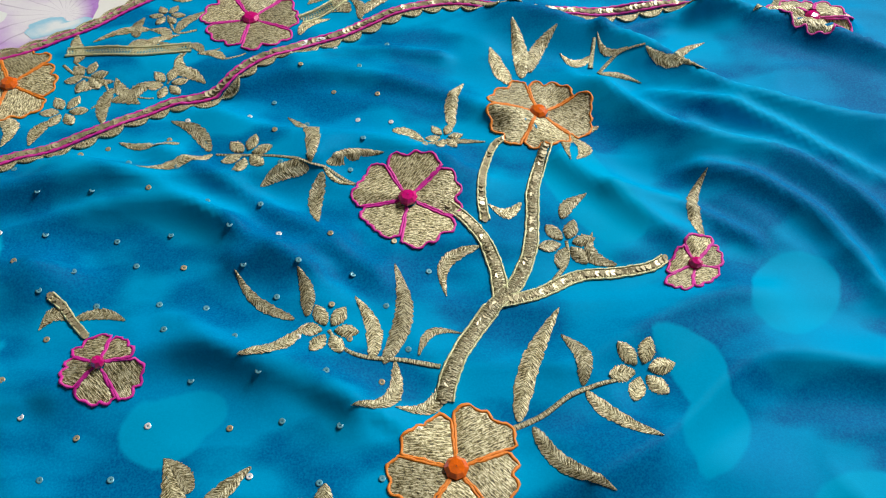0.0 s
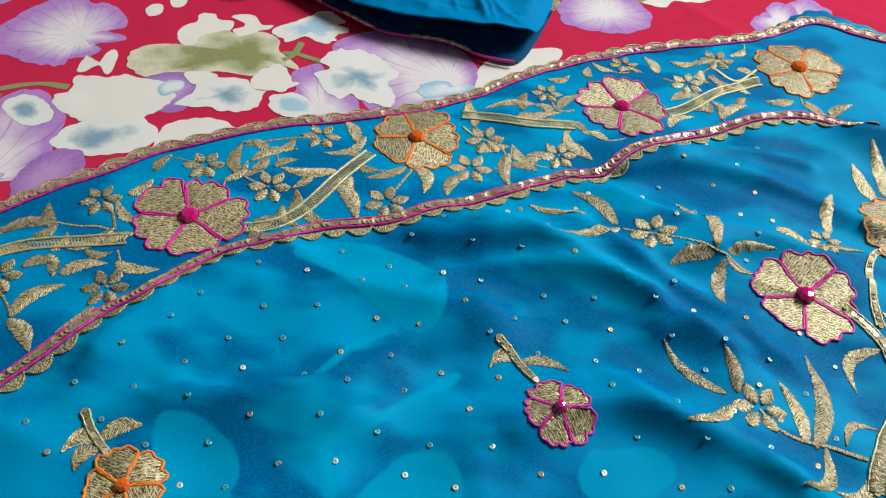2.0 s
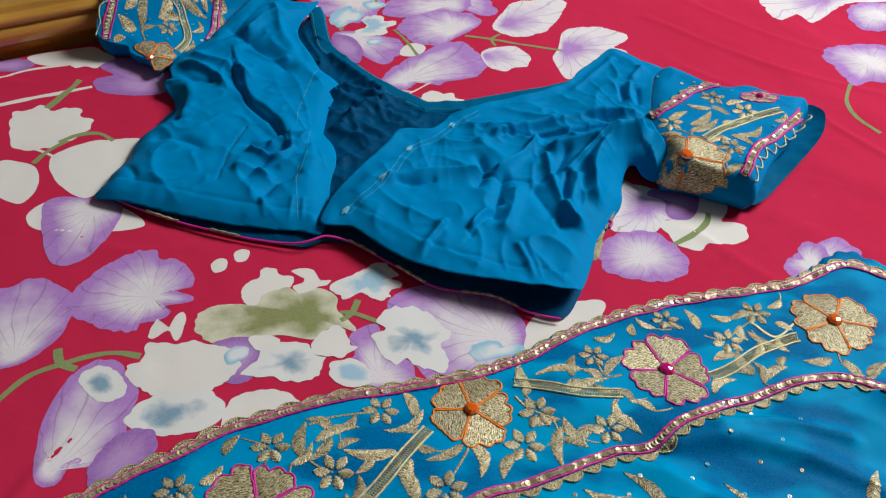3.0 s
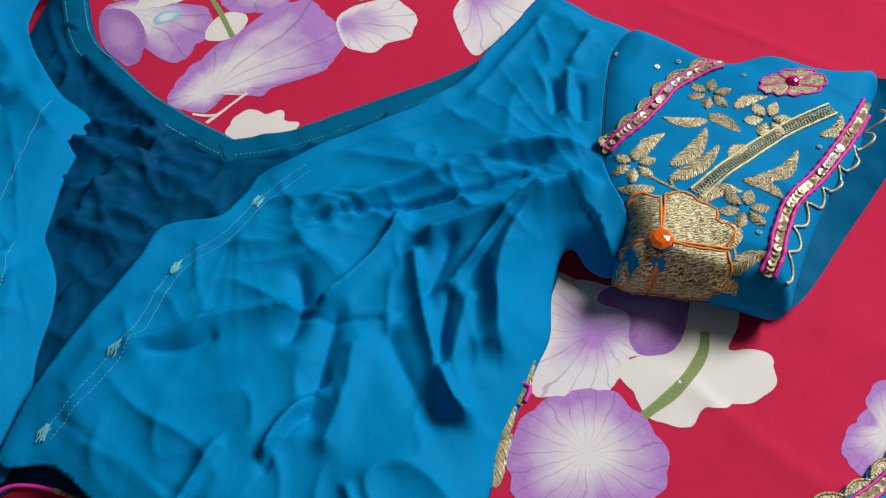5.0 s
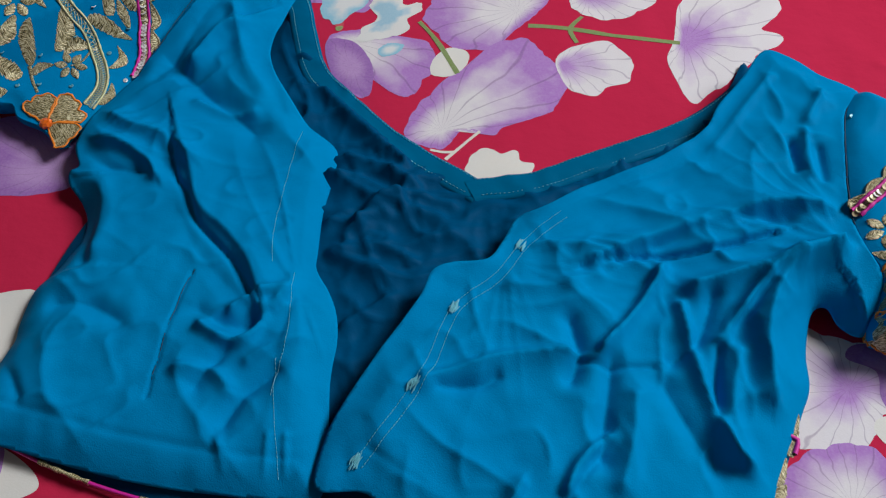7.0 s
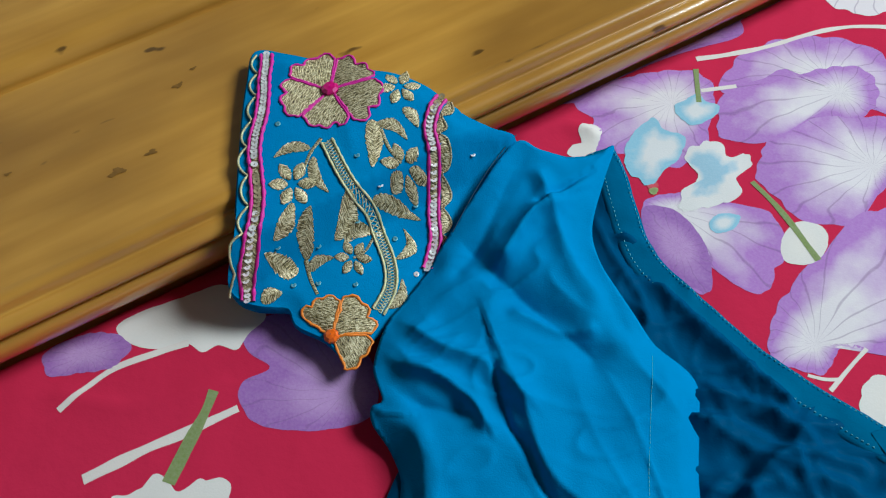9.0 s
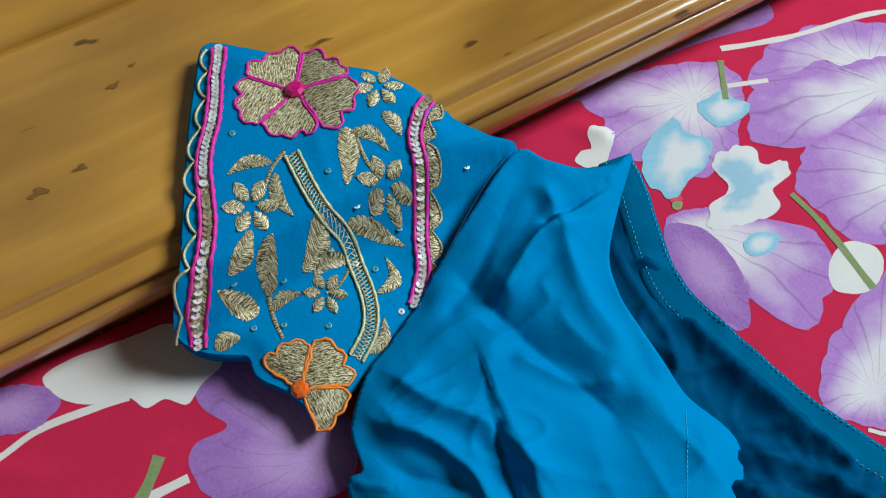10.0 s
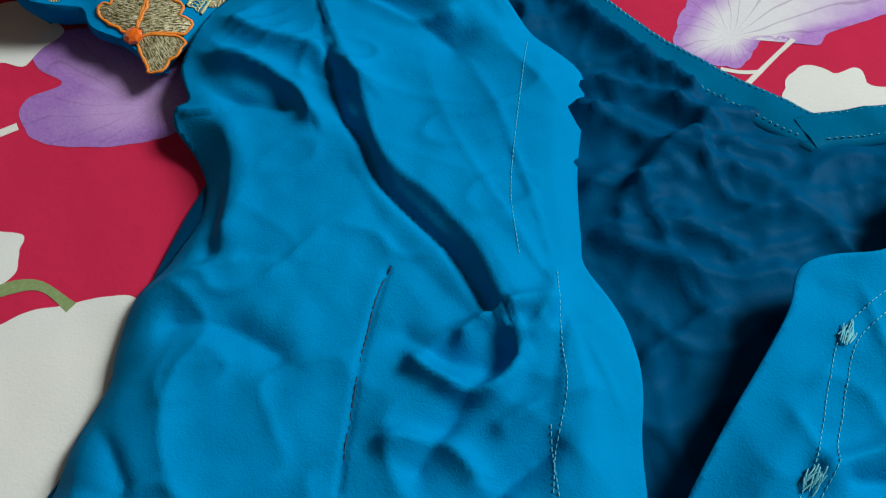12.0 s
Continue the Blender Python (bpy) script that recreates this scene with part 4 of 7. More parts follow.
def flower(surface, parent, centre, radius, turn, cord, gem, petals=5, squash=1.0, axis=0.0, label="", keep=None, within=None):
    """Gold satin petals with a couched cord round each, and a glass stone in the middle."""
    c = np.array(centre, float)
    ca, sa = math.cos(axis), math.sin(axis)

    def place(u, v):
        u2, v2 = u * ca + v * sa, (-u * sa + v * ca) * squash
        return c[0] + u2 * ca - v2 * sa, c[1] + u2 * sa + v2 * ca

    edge = Maker()
    blades = []
    span = math.pi / petals * 0.965
    for k in range(petals):
        if keep and k not in keep:
            continue
        a0 = turn + 2 * math.pi * k / petals
        mk = Maker()
        rows, uvs = [], []
        angs = np.linspace(-1, 1, 25)
        grow = radius * 0.94 * (1 + 0.08 * math.sin(k * 2.3 + centre[0] * 50))
        rim = []
        wave, nick = 1.57 + 0.5 * math.sin(k * 1.9 + centre[1] * 70), 0.35 * math.sin(k * 2.7 + centre[0] * 90)
        stitch = a0 + (0.9 if k % 2 else -0.5)
        for r in (0.17, 0.34, 0.52, 0.7, 0.88, 1.0):
            row, ru = [], []
            for q in angs:
                rr = grow * r
                if r > 0.6:
                    shape = 0.97 - 0.10 * q ** 6 + 0.075 * (abs(math.sin(q * 5.2 + wave)) - 0.6) - 0.09 * math.exp(-((q - nick) / 0.14) ** 2)
                    rr *= 1 + (shape - 1) * (r - 0.6) / 0.4
                a = a0 + span * q * (1 - 0.05 * (1 - r))
                u, v = rr * math.cos(a), rr * math.sin(a)
                x, y = place(u, v)
                dome = 0.0006 * (1 - q ** 4) * min(1.0, (1 - r) * 5)
                row.append((x, y, dome))
                ru.append(((u * math.cos(stitch) + v * math.sin(stitch)) * 1000, (-u * math.sin(stitch) + v * math.cos(stitch)) * 1000))
            rows.append(row), uvs.append(ru)
            if r == 1.0:
                rim = row
        arr = np.array(rows)
        drop = 0.0
        if within is not None:
            # where the petal passes the cloth's fold it turns down over it
            px, py = arr[:, :, 0].ravel(), arr[:, :, 1].ravel()
            out = ~inside(px, py, within[:, :2])
            gap = np.linalg.norm(within[None, :, :2] - np.stack([px, py], 1)[:, None], axis=2)
            near = within[gap.argmin(1)]
            arr[:, :, 0], arr[:, :, 1] = np.where(out, near[:, 0], px).reshape(arr.shape[:2]), np.where(out, near[:, 1], py).reshape(arr.shape[:2])
            drop = np.where(out, np.minimum(gap.min(1), 0.016), 0).reshape(arr.shape[:2])
            arr[:, :, 1] -= np.minimum(drop * 2, 0.0014)
        z = -drop + surface(arr[:, :, 0].ravel(), arr[:, :, 1].ravel()).reshape(arr.shape[:2]) + arr[:, :, 2] + 0.0004
        rows = np.dstack([arr[:, :, :2], z])
        mk.grid(list(rows), uvs)
        blades.append(mk)
        loop = np.vstack([rows[:, 0, :], rows[-1, 1:-1, :], rows[::-1, -1, :]])
        loop = even(loop, 0.0018)
        loop[:, 2] += 0.0002
        shaky = np.random.RandomState(k + int(abs(centre[0]) * 1e4))
        loop[:, :2] += shaky.normal(0, 0.00022, (len(loop), 2))
        edge.tube(loop, 0.00085 * (1 + 0.35 * shaky.uniform(-1, 1, len(loop))), 6, 0.75)
    head = edge.done("embroidered_flower", cord, parent, label)
    for mk in blades:
        mk.done("petal", GOLD, head)
    # faceted stone
    gm = Maker()
    z0 = float(surface(c[0], c[1]))
    rs = radius * 0.17
    rows = [[(c[0] + rs * f * math.cos(a), c[1] + rs * f * math.sin(a), z0 + h) for a in np.linspace(0, 2 * math.pi, 9)[:-1]] for f, h in ((1.0, 0.0008), (1.0, 0.0026), (0.66, 0.0044), (0.05, 0.0050))]
    gm.grid(rows, [[(0, 0)] * 8] * 4, True)
    gm.done("stone", gem, head, smooth=False)
    return head


def daisy(surface, parent, centre, radius, turn=0.0, petals=6, squash=1.0):
    mk = Maker()
    c = np.array(centre, float)
    for k in range(petals):
        a = turn + 2 * math.pi * k / petals
        d = np.array([math.cos(a), math.sin(a) * squash])
        add_leaf(mk, surface, c + d * radius * 0.2, c + d * radius, radius * 0.46, 0.0, fat=0.62, dome=0.0009)
    head = mk.done("small_flower", GOLD, parent)
    return head


def sequin_mesh(name, mat, r=0.0019):
    """A cupped disc with a hole."""
    mk = Maker()
    rows = [[(r * f * math.cos(a), r * f * math.sin(a), h) for a in np.linspace(0, 2 * math.pi, 11)[:-1]] for f, h in ((0.24, 0.00012), (0.6, 0.0001), (1.0, 0.00032), (1.0, 0.0001))]
    mk.grid(rows, [[(0, 0)] * 10] * 4, True)
    ob = mk.done(name, mat)
    me = ob.data
    bpy.data.objects.remove(ob)
    return me


SEQUINS = [sequin_mesh("sequin", SILVER_GLINT), sequin_mesh("sequin", DULL_SEQUIN), sequin_mesh("sequin", TEAL_SEQUIN)]


def sequin(surface, parent, x, y, which, tilt=0.25, scale=1.0, rng=random):
    ob = new("sequin", SEQUINS[which])
    ob.parent = parent
    ob.matrix_basis = Matrix.LocRotScale((x, y, float(surface(x, y)) + 0.00025), Euler((rng.uniform(-tilt, tilt), rng.uniform(-tilt, tilt), rng.uniform(0, 6))), (scale,) * 3)
    return ob


def ribbon(surface, parent, pts, width, scallop_side, scallop=0.007, pitch=0.018, gold_out=False, bright=0.25, cord=0.00095):
    """Two magenta cords with a row of overlapping sequins between them, and a scalloped gold edge on one side."""
    line = even(smooth_line(pts, 8), 0.0022)
    t = np.gradient(line, axis=0)
    t /= np.linalg.norm(t, axis=1, keepdims=True)
    nrm = np.column_stack([-t[:, 1], t[:, 0]])
    line = line + nrm * (0.0022 * vnoise(line[:, 0], line[:, 1], 0.03, 5))[:, None]
    jig = vnoise(line[:, 0], line[:, 1], 0.012, 6)[:, None] * 0.0006
    band = Maker()
    rows, uvs = [], []
    for k in (-0.5, 0, 0.5):
        q = line + nrm * width * k
        rows.append(on(surface, q, 0.0005 if k else 0.0009))
        uvs.append(np.column_stack([np.full(len(q), k * 6), np.arange(len(q)) * 2.2]))
    band.grid(rows, uvs)
    strip = band.done("ribbon", GOLD_STEM, parent, "braid ribbon with magenta cords, bronze sequins and a scalloped gold edge")
    for k in (-0.5, 0.5):
        mk = Maker()
        mk.tube(on(surface, line + nrm * (width * k + jig), 0.0010), cord * (1 + 0.3 * np.sin(np.arange(len(line)) * 1.9)), 6)
        mk.done("cord", MAGENTA, strip)
    # overlapping sequins, too many to count; glints put into the colour as paler discs
    for shade in (0, 1):
        mk = Maker()
        q = even(line, 0.0030)
        rng = np.random.RandomState(len(q))
        for i, p in enumerate(q):
            lit = 0.5 + 0.5 * vnoise(p[0], p[1], 0.04, 2) + 0.3 * (rng.rand() - 0.5) < bright
            if lit != (shade == 0):
                continue
            r = min(0.0024, width * 0.40)
            z = float(surface(p[0], p[1])) + 0.0017
            tx, ty = rng.uniform(-0.3, 0.3, 2)
            rows = [[(p[0] + r * f * math.cos(a), p[1] + r * f * math.sin(a), z + r * f * (tx * math.cos(a) + ty * math.sin(a)) + 0.0003 * f) for a in np.linspace(0, 2 * math.pi, 9)[:-1]] for f in (0.2, 1.0)]
            mk.grid(rows, [[(0, 0)] * 8] * 2, True)
        if mk.v:
            ob = mk.done("sequin_trim", SILVER_GLINT if shade == 0 else DULL_SEQUIN, strip)
            ob["kind"] = "stuff"
    # scallops: stitched half moons with a gold cord
    if scallop:
        s = np.arange(len(line)) * 0.0022
        wave = np.abs(np.sin(math.pi * s / pitch + 0.5 * vnoise(s, s * 0, 0.06, 2))) ** 0.7 * scallop
        off = line + nrm * scallop_side * (width * 0.5 + 0.001 + wave)[:, None]
        mk = Maker()
        mk.tube(on(surface, off, 0.0007), 0.0009, 5)
        if gold_out:
            inner = line + nrm * scallop_side * (width * 0.5 + 0.0015)
            mid = (off + inner) / 2
            rows = [on(surface, inner, 0.0005), on(surface, mid, 0.0011), on(surface, off, 0.0005)]
            uvs = [np.column_stack([s * 1000, np.full(len(s), k * 4.0) + s * 400]) for k in range(3)]
            mk.grid(rows, [u[:, ::-1] for u in uvs])
        mk.done("scalloped_edge", GOLD if gold_out else PALE_GOLD, strip)
    return strip


# ---- saree ----
OUTER = [(-0.545, 0.138), (-0.541, 0.181), (-0.539, 0.216), (-0.547, 0.251), (-0.543, 0.282), (-0.529, 0.307), (-0.485, 0.349), (-0.442, 0.388), (-0.378, 0.430), (-0.302, 0.461), (-0.241, 0.500), (-0.205, 0.534), (-0.146, 0.575), (-0.073, 0.613), (0.003, 0.645), (0.064, 0.701), (0.106, 0.691), (0.165, 0.672), (0.268, 0.672)]
INNER = [(-0.468, 0.164), (-0.445, 0.203), (-0.425, 0.234), (-0.406, 0.253), (-0.380, 0.289), (-0.350, 0.308), (-0.311, 0.331), (-0.273, 0.344), (-0.236, 0.370), (-0.196, 0.391), (-0.163, 0.417), (-0.128, 0.433), (-0.101, 0.460), (-0.050, 0.492), (0.019, 0.528), (0.065, 0.526), (0.125, 0.525), (0.218, 0.534)]

SAREE_FOLDS = [
    ([(0.308, 0.356), (0.263, 0.389), (0.213, 0.418), (0.169, 0.433)], 0.005, 0.012, 0.006), ([(0.282, 0.275), (0.257, 0.324), (0.222, 0.354), (0.188, 0.363)], 0.005, 0.014, 0.007), ([(0.329, 0.515), (0.268, 0.527), (0.202, 0.518), (0.141, 0.497)], 0.005, 0.010, 0.006),
    ([(0.213, 0.314), (0.173, 0.339), (0.133, 0.352)], 0.003, 0.010, 0.005), ([(0.026, 0.469), (-0.030, 0.473), (-0.076, 0.460)], 0.004, 0.010, 0.006), ([(-0.094, 0.316), (-0.136, 0.328), (-0.186, 0.322), (-0.230, 0.305)], 0.004, 0.014, 0.008),
    ([(0.321, 0.400), (0.227, 0.429), (0.156, 0.485), (0.076, 0.514)], 0.010, 0.030, 0.014),
    ([(0.295, 0.316), (0.251, 0.369), (0.182, 0.392), (0.135, 0.438)], 0.009, 0.028, 0.013),
    ([(0.344, 0.473), (0.283, 0.501), (0.225, 0.525)], 0.010, 0.020, 0.010),
    ([(0.169, 0.313), (0.126, 0.352), (0.103, 0.375)], 0.005, 0.015, 0.022),
    ([(0.072, 0.409), (0.019, 0.434), (-0.059, 0.449), (-0.108, 0.436)], 0.005, 0.012, 0.025),
    ([(-0.051, 0.361), (-0.105, 0.346), (-0.174, 0.345), (-0.240, 0.334)], 0.006, 0.015, 0.035),
    ([(-0.089, 0.287), (-0.045, 0.300), (-0.011, 0.285)], 0.004, 0.012, 0.02),
    ([(-0.013, 0.201), (-0.050, 0.223), (-0.117, 0.232), (-0.169, 0.205)], 0.006, 0.015, 0.035),
    ([(0.094, 0.222), (0.154, 0.258), (0.195, 0.274)], 0.004, 0.02, 0.03),
    ([(0.267, 0.225), (0.201, 0.231), (0.149, 0.191), (0.103, 0.161)], 0.006, 0.02, 0.03),
    ([(-0.365, 0.191), (-0.322, 0.196), (-0.275, 0.218), (-0.238, 0.250), (-0.200, 0.279)], 0.006, 0.012, 0.03),
    ([(-0.331, 0.121), (-0.306, 0.138), (-0.285, 0.155), (-0.261, 0.194)], 0.005, 0.02, 0.03),
    ([(-0.111, 0.248), (-0.078, 0.225), (-0.017, 0.201)], 0.004, 0.012, 0.02),
    ([(-0.146, 0.370), (-0.092, 0.336), (-0.033, 0.307)], 0.005, 0.010, 0.02),
    ([(-0.202, 0.358), (-0.134, 0.334), (-0.079, 0.301), (-0.045, 0.282)], 0.007, 0.014, 0.03),
    ([(-0.121, 0.408), (-0.072, 0.386), (-0.024, 0.386), (0.031, 0.369)], 0.006, 0.012, 0.03),
    ([(-0.330, 0.306), (-0.279, 0.285), (-0.204, 0.283)], 0.005, 0.02, 0.04),
    ([(-0.414, 0.208), (-0.395, 0.244), (-0.356, 0.286)], 0.006, 0.02, 0.03),
]
RIM_TOP = smooth_line(OUTER, 8)
_t = np.gradient(even(RIM_TOP, 0.002), axis=0)
_t /= np.linalg.norm(_t, axis=1, keepdims=True)


def scalloped_rim():
    """The border's cut edge follows its scallops."""
    p = even(RIM_TOP, 0.002)
    n = np.column_stack([-_t[:, 1], _t[:, 0]])
    s = np.arange(len(p)) * 0.002
    w = np.abs(np.sin(math.pi * s / 0.020 + 0.5 * vnoise(s, s * 0, 0.06, 2))) ** 0.7 * 0.006
    return p + n * (w - 0.004)[:, None]


CUT_EDGE = scalloped_rim()


def saree_z(x, y):
    x, y = np.asarray(x, float), np.asarray(y, float)
    shape = x.shape
    x, y = x.ravel(), y.ravel()
    h = 1.9 * folds(x, y, SAREE_FOLDS, 0.72)
    h = h + 0.0034 * vnoise(x + 0.4 * y, y * 1.6, 0.07, 3) + 0.0022 * (1 - np.abs(vnoise(x * 0.6 + 0.3 * y, y * 1.3, 0.05, 6))) ** 3 + 0.0012 * vnoise(x, y * 1.4, 0.028, 4) + 0.003
    d, side = line_dist(x, y, RIM_TOP[::4])
    edge = 1 - np.exp(-np.maximum(d, 0) / 0.05)
    z = sheet_z(x, y) + 0.0022 + (h + 0.002) * (0.12 + 0.88 * edge) * np.where(side > 0, 0.1, 1)
    return z.reshape(shape)


SZ = sampled(saree_z, -0.66, 0.88, -0.36, 0.68, 0.003)


def build_saree():
    rim = np.vstack([CUT_EDGE[::3], np.array([(0.85, 0.55), (0.85, -0.35), (-0.62, -0.35)])])
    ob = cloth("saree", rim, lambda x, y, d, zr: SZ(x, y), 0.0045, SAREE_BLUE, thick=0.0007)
    return tagged(ob, "turquoise georgette saree with gold floral embroidery spread on the bed", "saree")


saree = build_saree()


# paler leaf shapes and stems dyed into the georgette
DYED_LEAVES = (
    [(-0.253, 0.101), (-0.260, 0.126), (-0.250, 0.152), (-0.228, 0.181), (-0.205, 0.182), (-0.195, 0.162), (-0.206, 0.135), (-0.220, 0.108), (-0.237, 0.098)],
    [(-0.332, 0.125), (-0.321, 0.135), (-0.297, 0.138), (-0.279, 0.137), (-0.273, 0.124), (-0.275, 0.103), (-0.293, 0.089), (-0.315, 0.088)],
    [(-0.202, 0.091), (-0.199, 0.107), (-0.182, 0.125), (-0.151, 0.130), (-0.121, 0.125), (-0.108, 0.106), (-0.123, 0.086), (-0.170, 0.074)],
    [(-0.367, 0.172), (-0.348, 0.180), (-0.324, 0.170), (-0.313, 0.151), (-0.318, 0.131), (-0.345, 0.127)],
    [(-0.133, 0.188), (-0.120, 0.204), (-0.091, 0.209), (-0.081, 0.197), (-0.097, 0.181), (-0.125, 0.176)],
    [(0.205, 0.279), (0.228, 0.303), (0.251, 0.301), (0.259, 0.283), (0.246, 0.259), (0.218, 0.245), (0.203, 0.256)],
    [(0.150, 0.189), (0.162, 0.208), (0.181, 0.209), (0.188, 0.192), (0.173, 0.170), (0.157, 0.173)],
    [(0.092, 0.366), (0.118, 0.385), (0.141, 0.347), (0.152, 0.319), (0.128, 0.308), (0.103, 0.333)],
    [(-0.135, 0.188), (-0.124, 0.204), (-0.099, 0.195), (-0.093, 0.180), (-0.111, 0.168), (-0.129, 0.174)],
    [(0.205, 0.279), (0.228, 0.303), (0.251, 0.301), (0.259, 0.283), (0.246, 0.259), (0.218, 0.245)],
    [(0.142, 0.246), (0.158, 0.249), (0.177, 0.236), (0.179, 0.212), (0.187, 0.196), (0.183, 0.183), (0.173, 0.179), (0.169, 0.170), (0.158, 0.165), (0.155, 0.177), (0.156, 0.203)],
    [(0.211, 0.156), (0.220, 0.165), (0.234, 0.170), (0.250, 0.168), (0.262, 0.150), (0.240, 0.130), (0.215, 0.140)],
    [(-0.325, 0.300), (-0.292, 0.288), (-0.259, 0.268), (-0.229, 0.257), (-0.225, 0.300), (-0.262, 0.318), (-0.300, 0.320)],
)
DYED_STEMS = (
    [(-0.209, 0.235), (-0.233, 0.210), (-0.262, 0.182), (-0.287, 0.168)], [(-0.251, 0.260), (-0.273, 0.241), (-0.286, 0.216)], [(-0.276, 0.181), (-0.264, 0.149)], [(-0.253, 0.101), (-0.248, 0.077)],
)


def dye(ob):
    n = len(ob.data.vertices)
    co = np.empty(n * 3)
    ob.data.vertices.foreach_get("co", co)
    x, y = co[0::3], co[1::3]
    depth = np.full(n, -0.05)
    for pts in DYED_LEAVES:
        rim = smooth_line(pts, 5, True)
        d, _ = line_dist(x, y, rim, True)
        depth = np.maximum(depth, np.where(inside(x, y, rim), d, -d))
    for pts in DYED_STEMS:
        depth = np.maximum(depth, 0.0032 - line_dist(x, y, smooth_line(pts, 5))[0])
    ob.data.attributes.new("dye", "FLOAT", "POINT").data.foreach_set("value", depth.astype(np.float32))


dye(saree)

ribbon(SZ, saree, [(-0.540, 0.134), (-0.535, 0.181), (-0.535, 0.216), (-0.541, 0.250), (-0.536, 0.279), (-0.523, 0.304), (-0.481, 0.345), (-0.439, 0.383), (-0.375, 0.423), (-0.299, 0.455), (-0.238, 0.494), (-0.202, 0.527), (-0.145, 0.568), (-0.072, 0.606), (0.003, 0.636), (0.062, 0.681), (0.103, 0.673), (0.161, 0.656)], 0.006, 1, 0.0055, 0.020, True, 0.08)
ribbon(SZ, saree, INNER, 0.0065, -1, 0.0075, 0.0165, True, 0.1)

# border flowers, alternately edged in orange and magenta
flower(SZ, saree, (-0.512, 0.202), 0.036, 0.4, ORANGE, GEM_ORANGE)
flower(SZ, saree, (-0.402, 0.322), 0.039, 1.4, MAGENTA, GEM_PINK)
flower(SZ, saree, (-0.268, 0.437), 0.036, 0.2, ORANGE, GEM_ORANGE)
flower(SZ, saree, (-0.114, 0.510), 0.039, 1.5, MAGENTA, GEM_PINK)
flower(SZ, saree, (0.038, 0.598), 0.040, 0.6, ORANGE, GEM_ORANGE)
# flowers of the field
flower(SZ, saree, (0.092, 0.416), 0.037, 1.15, ORANGE, GEM_ORANGE)
flower(SZ, saree, (0.007, 0.338), 0.036, 1.45, MAGENTA, GEM_PINK)
flower(SZ, saree, (-0.149, 0.219), 0.0215, 0.9, MAGENTA, GEM_PINK)
flower(SZ, saree, (0.176, 0.294), 0.025, 1.5, MAGENTA, GEM_PINK, 5, 0.62, 0.85)
flower(SZ, saree, (0.036, 0.168), 0.0365, 1.0, ORANGE, GEM_ORANGE)
flower(SZ, saree, (-0.369, 0.135), 0.023, 0.9, ORANGE, GEM_ORANGE)
stem(SZ, saree, [(-0.405, 0.171), (-0.396, 0.160), (-0.382, 0.149)], 0.0045)
leaf(SZ, saree, *[(-0.391, 0.158), (-0.372, 0.169)], 0.009, 0.15)
leaf(SZ, saree, *[(-0.390, 0.157), (-0.407, 0.146)], 0.009, -0.3)
leaf(SZ, saree, *[(-0.390, 0.153), (-0.397, 0.138)], 0.009, -0.2)
flower(SZ, saree, (-0.076, 0.105), 0.026, 1.2, MAGENTA, GEM_PINK)
flower(SZ, saree, (0.301, 0.517), 0.034, 0.5, MAGENTA, GEM_PINK)

# the branching tree of the field
stem(SZ, saree, [(0.030, 0.206), (0.033, 0.220), (0.041, 0.239), (0.054, 0.260), (0.064, 0.272), (0.072, 0.282), (0.080, 0.303), (0.083, 0.329), (0.085, 0.352), (0.096, 0.388)], 0.0105, "branch")
stem(SZ, saree, [(0.062, 0.270), (0.060, 0.289), (0.053, 0.309), (0.042, 0.325), (0.032, 0.333)], 0.0095, "branch")
stem(SZ, saree, [(0.062, 0.268), (0.083, 0.273), (0.107, 0.286), (0.129, 0.288), (0.149, 0.292), (0.159, 0.298)], 0.0085, "branch")
stem(SZ, saree, [(0.054, 0.324), (0.052, 0.345), (0.055, 0.368), (0.062, 0.388), (0.071, 0.394)], 0.0055, "branch")
stem(SZ, saree, [(0.031, 0.132), (0.032, 0.125), (0.031, 0.114)], 0.009, "branch")
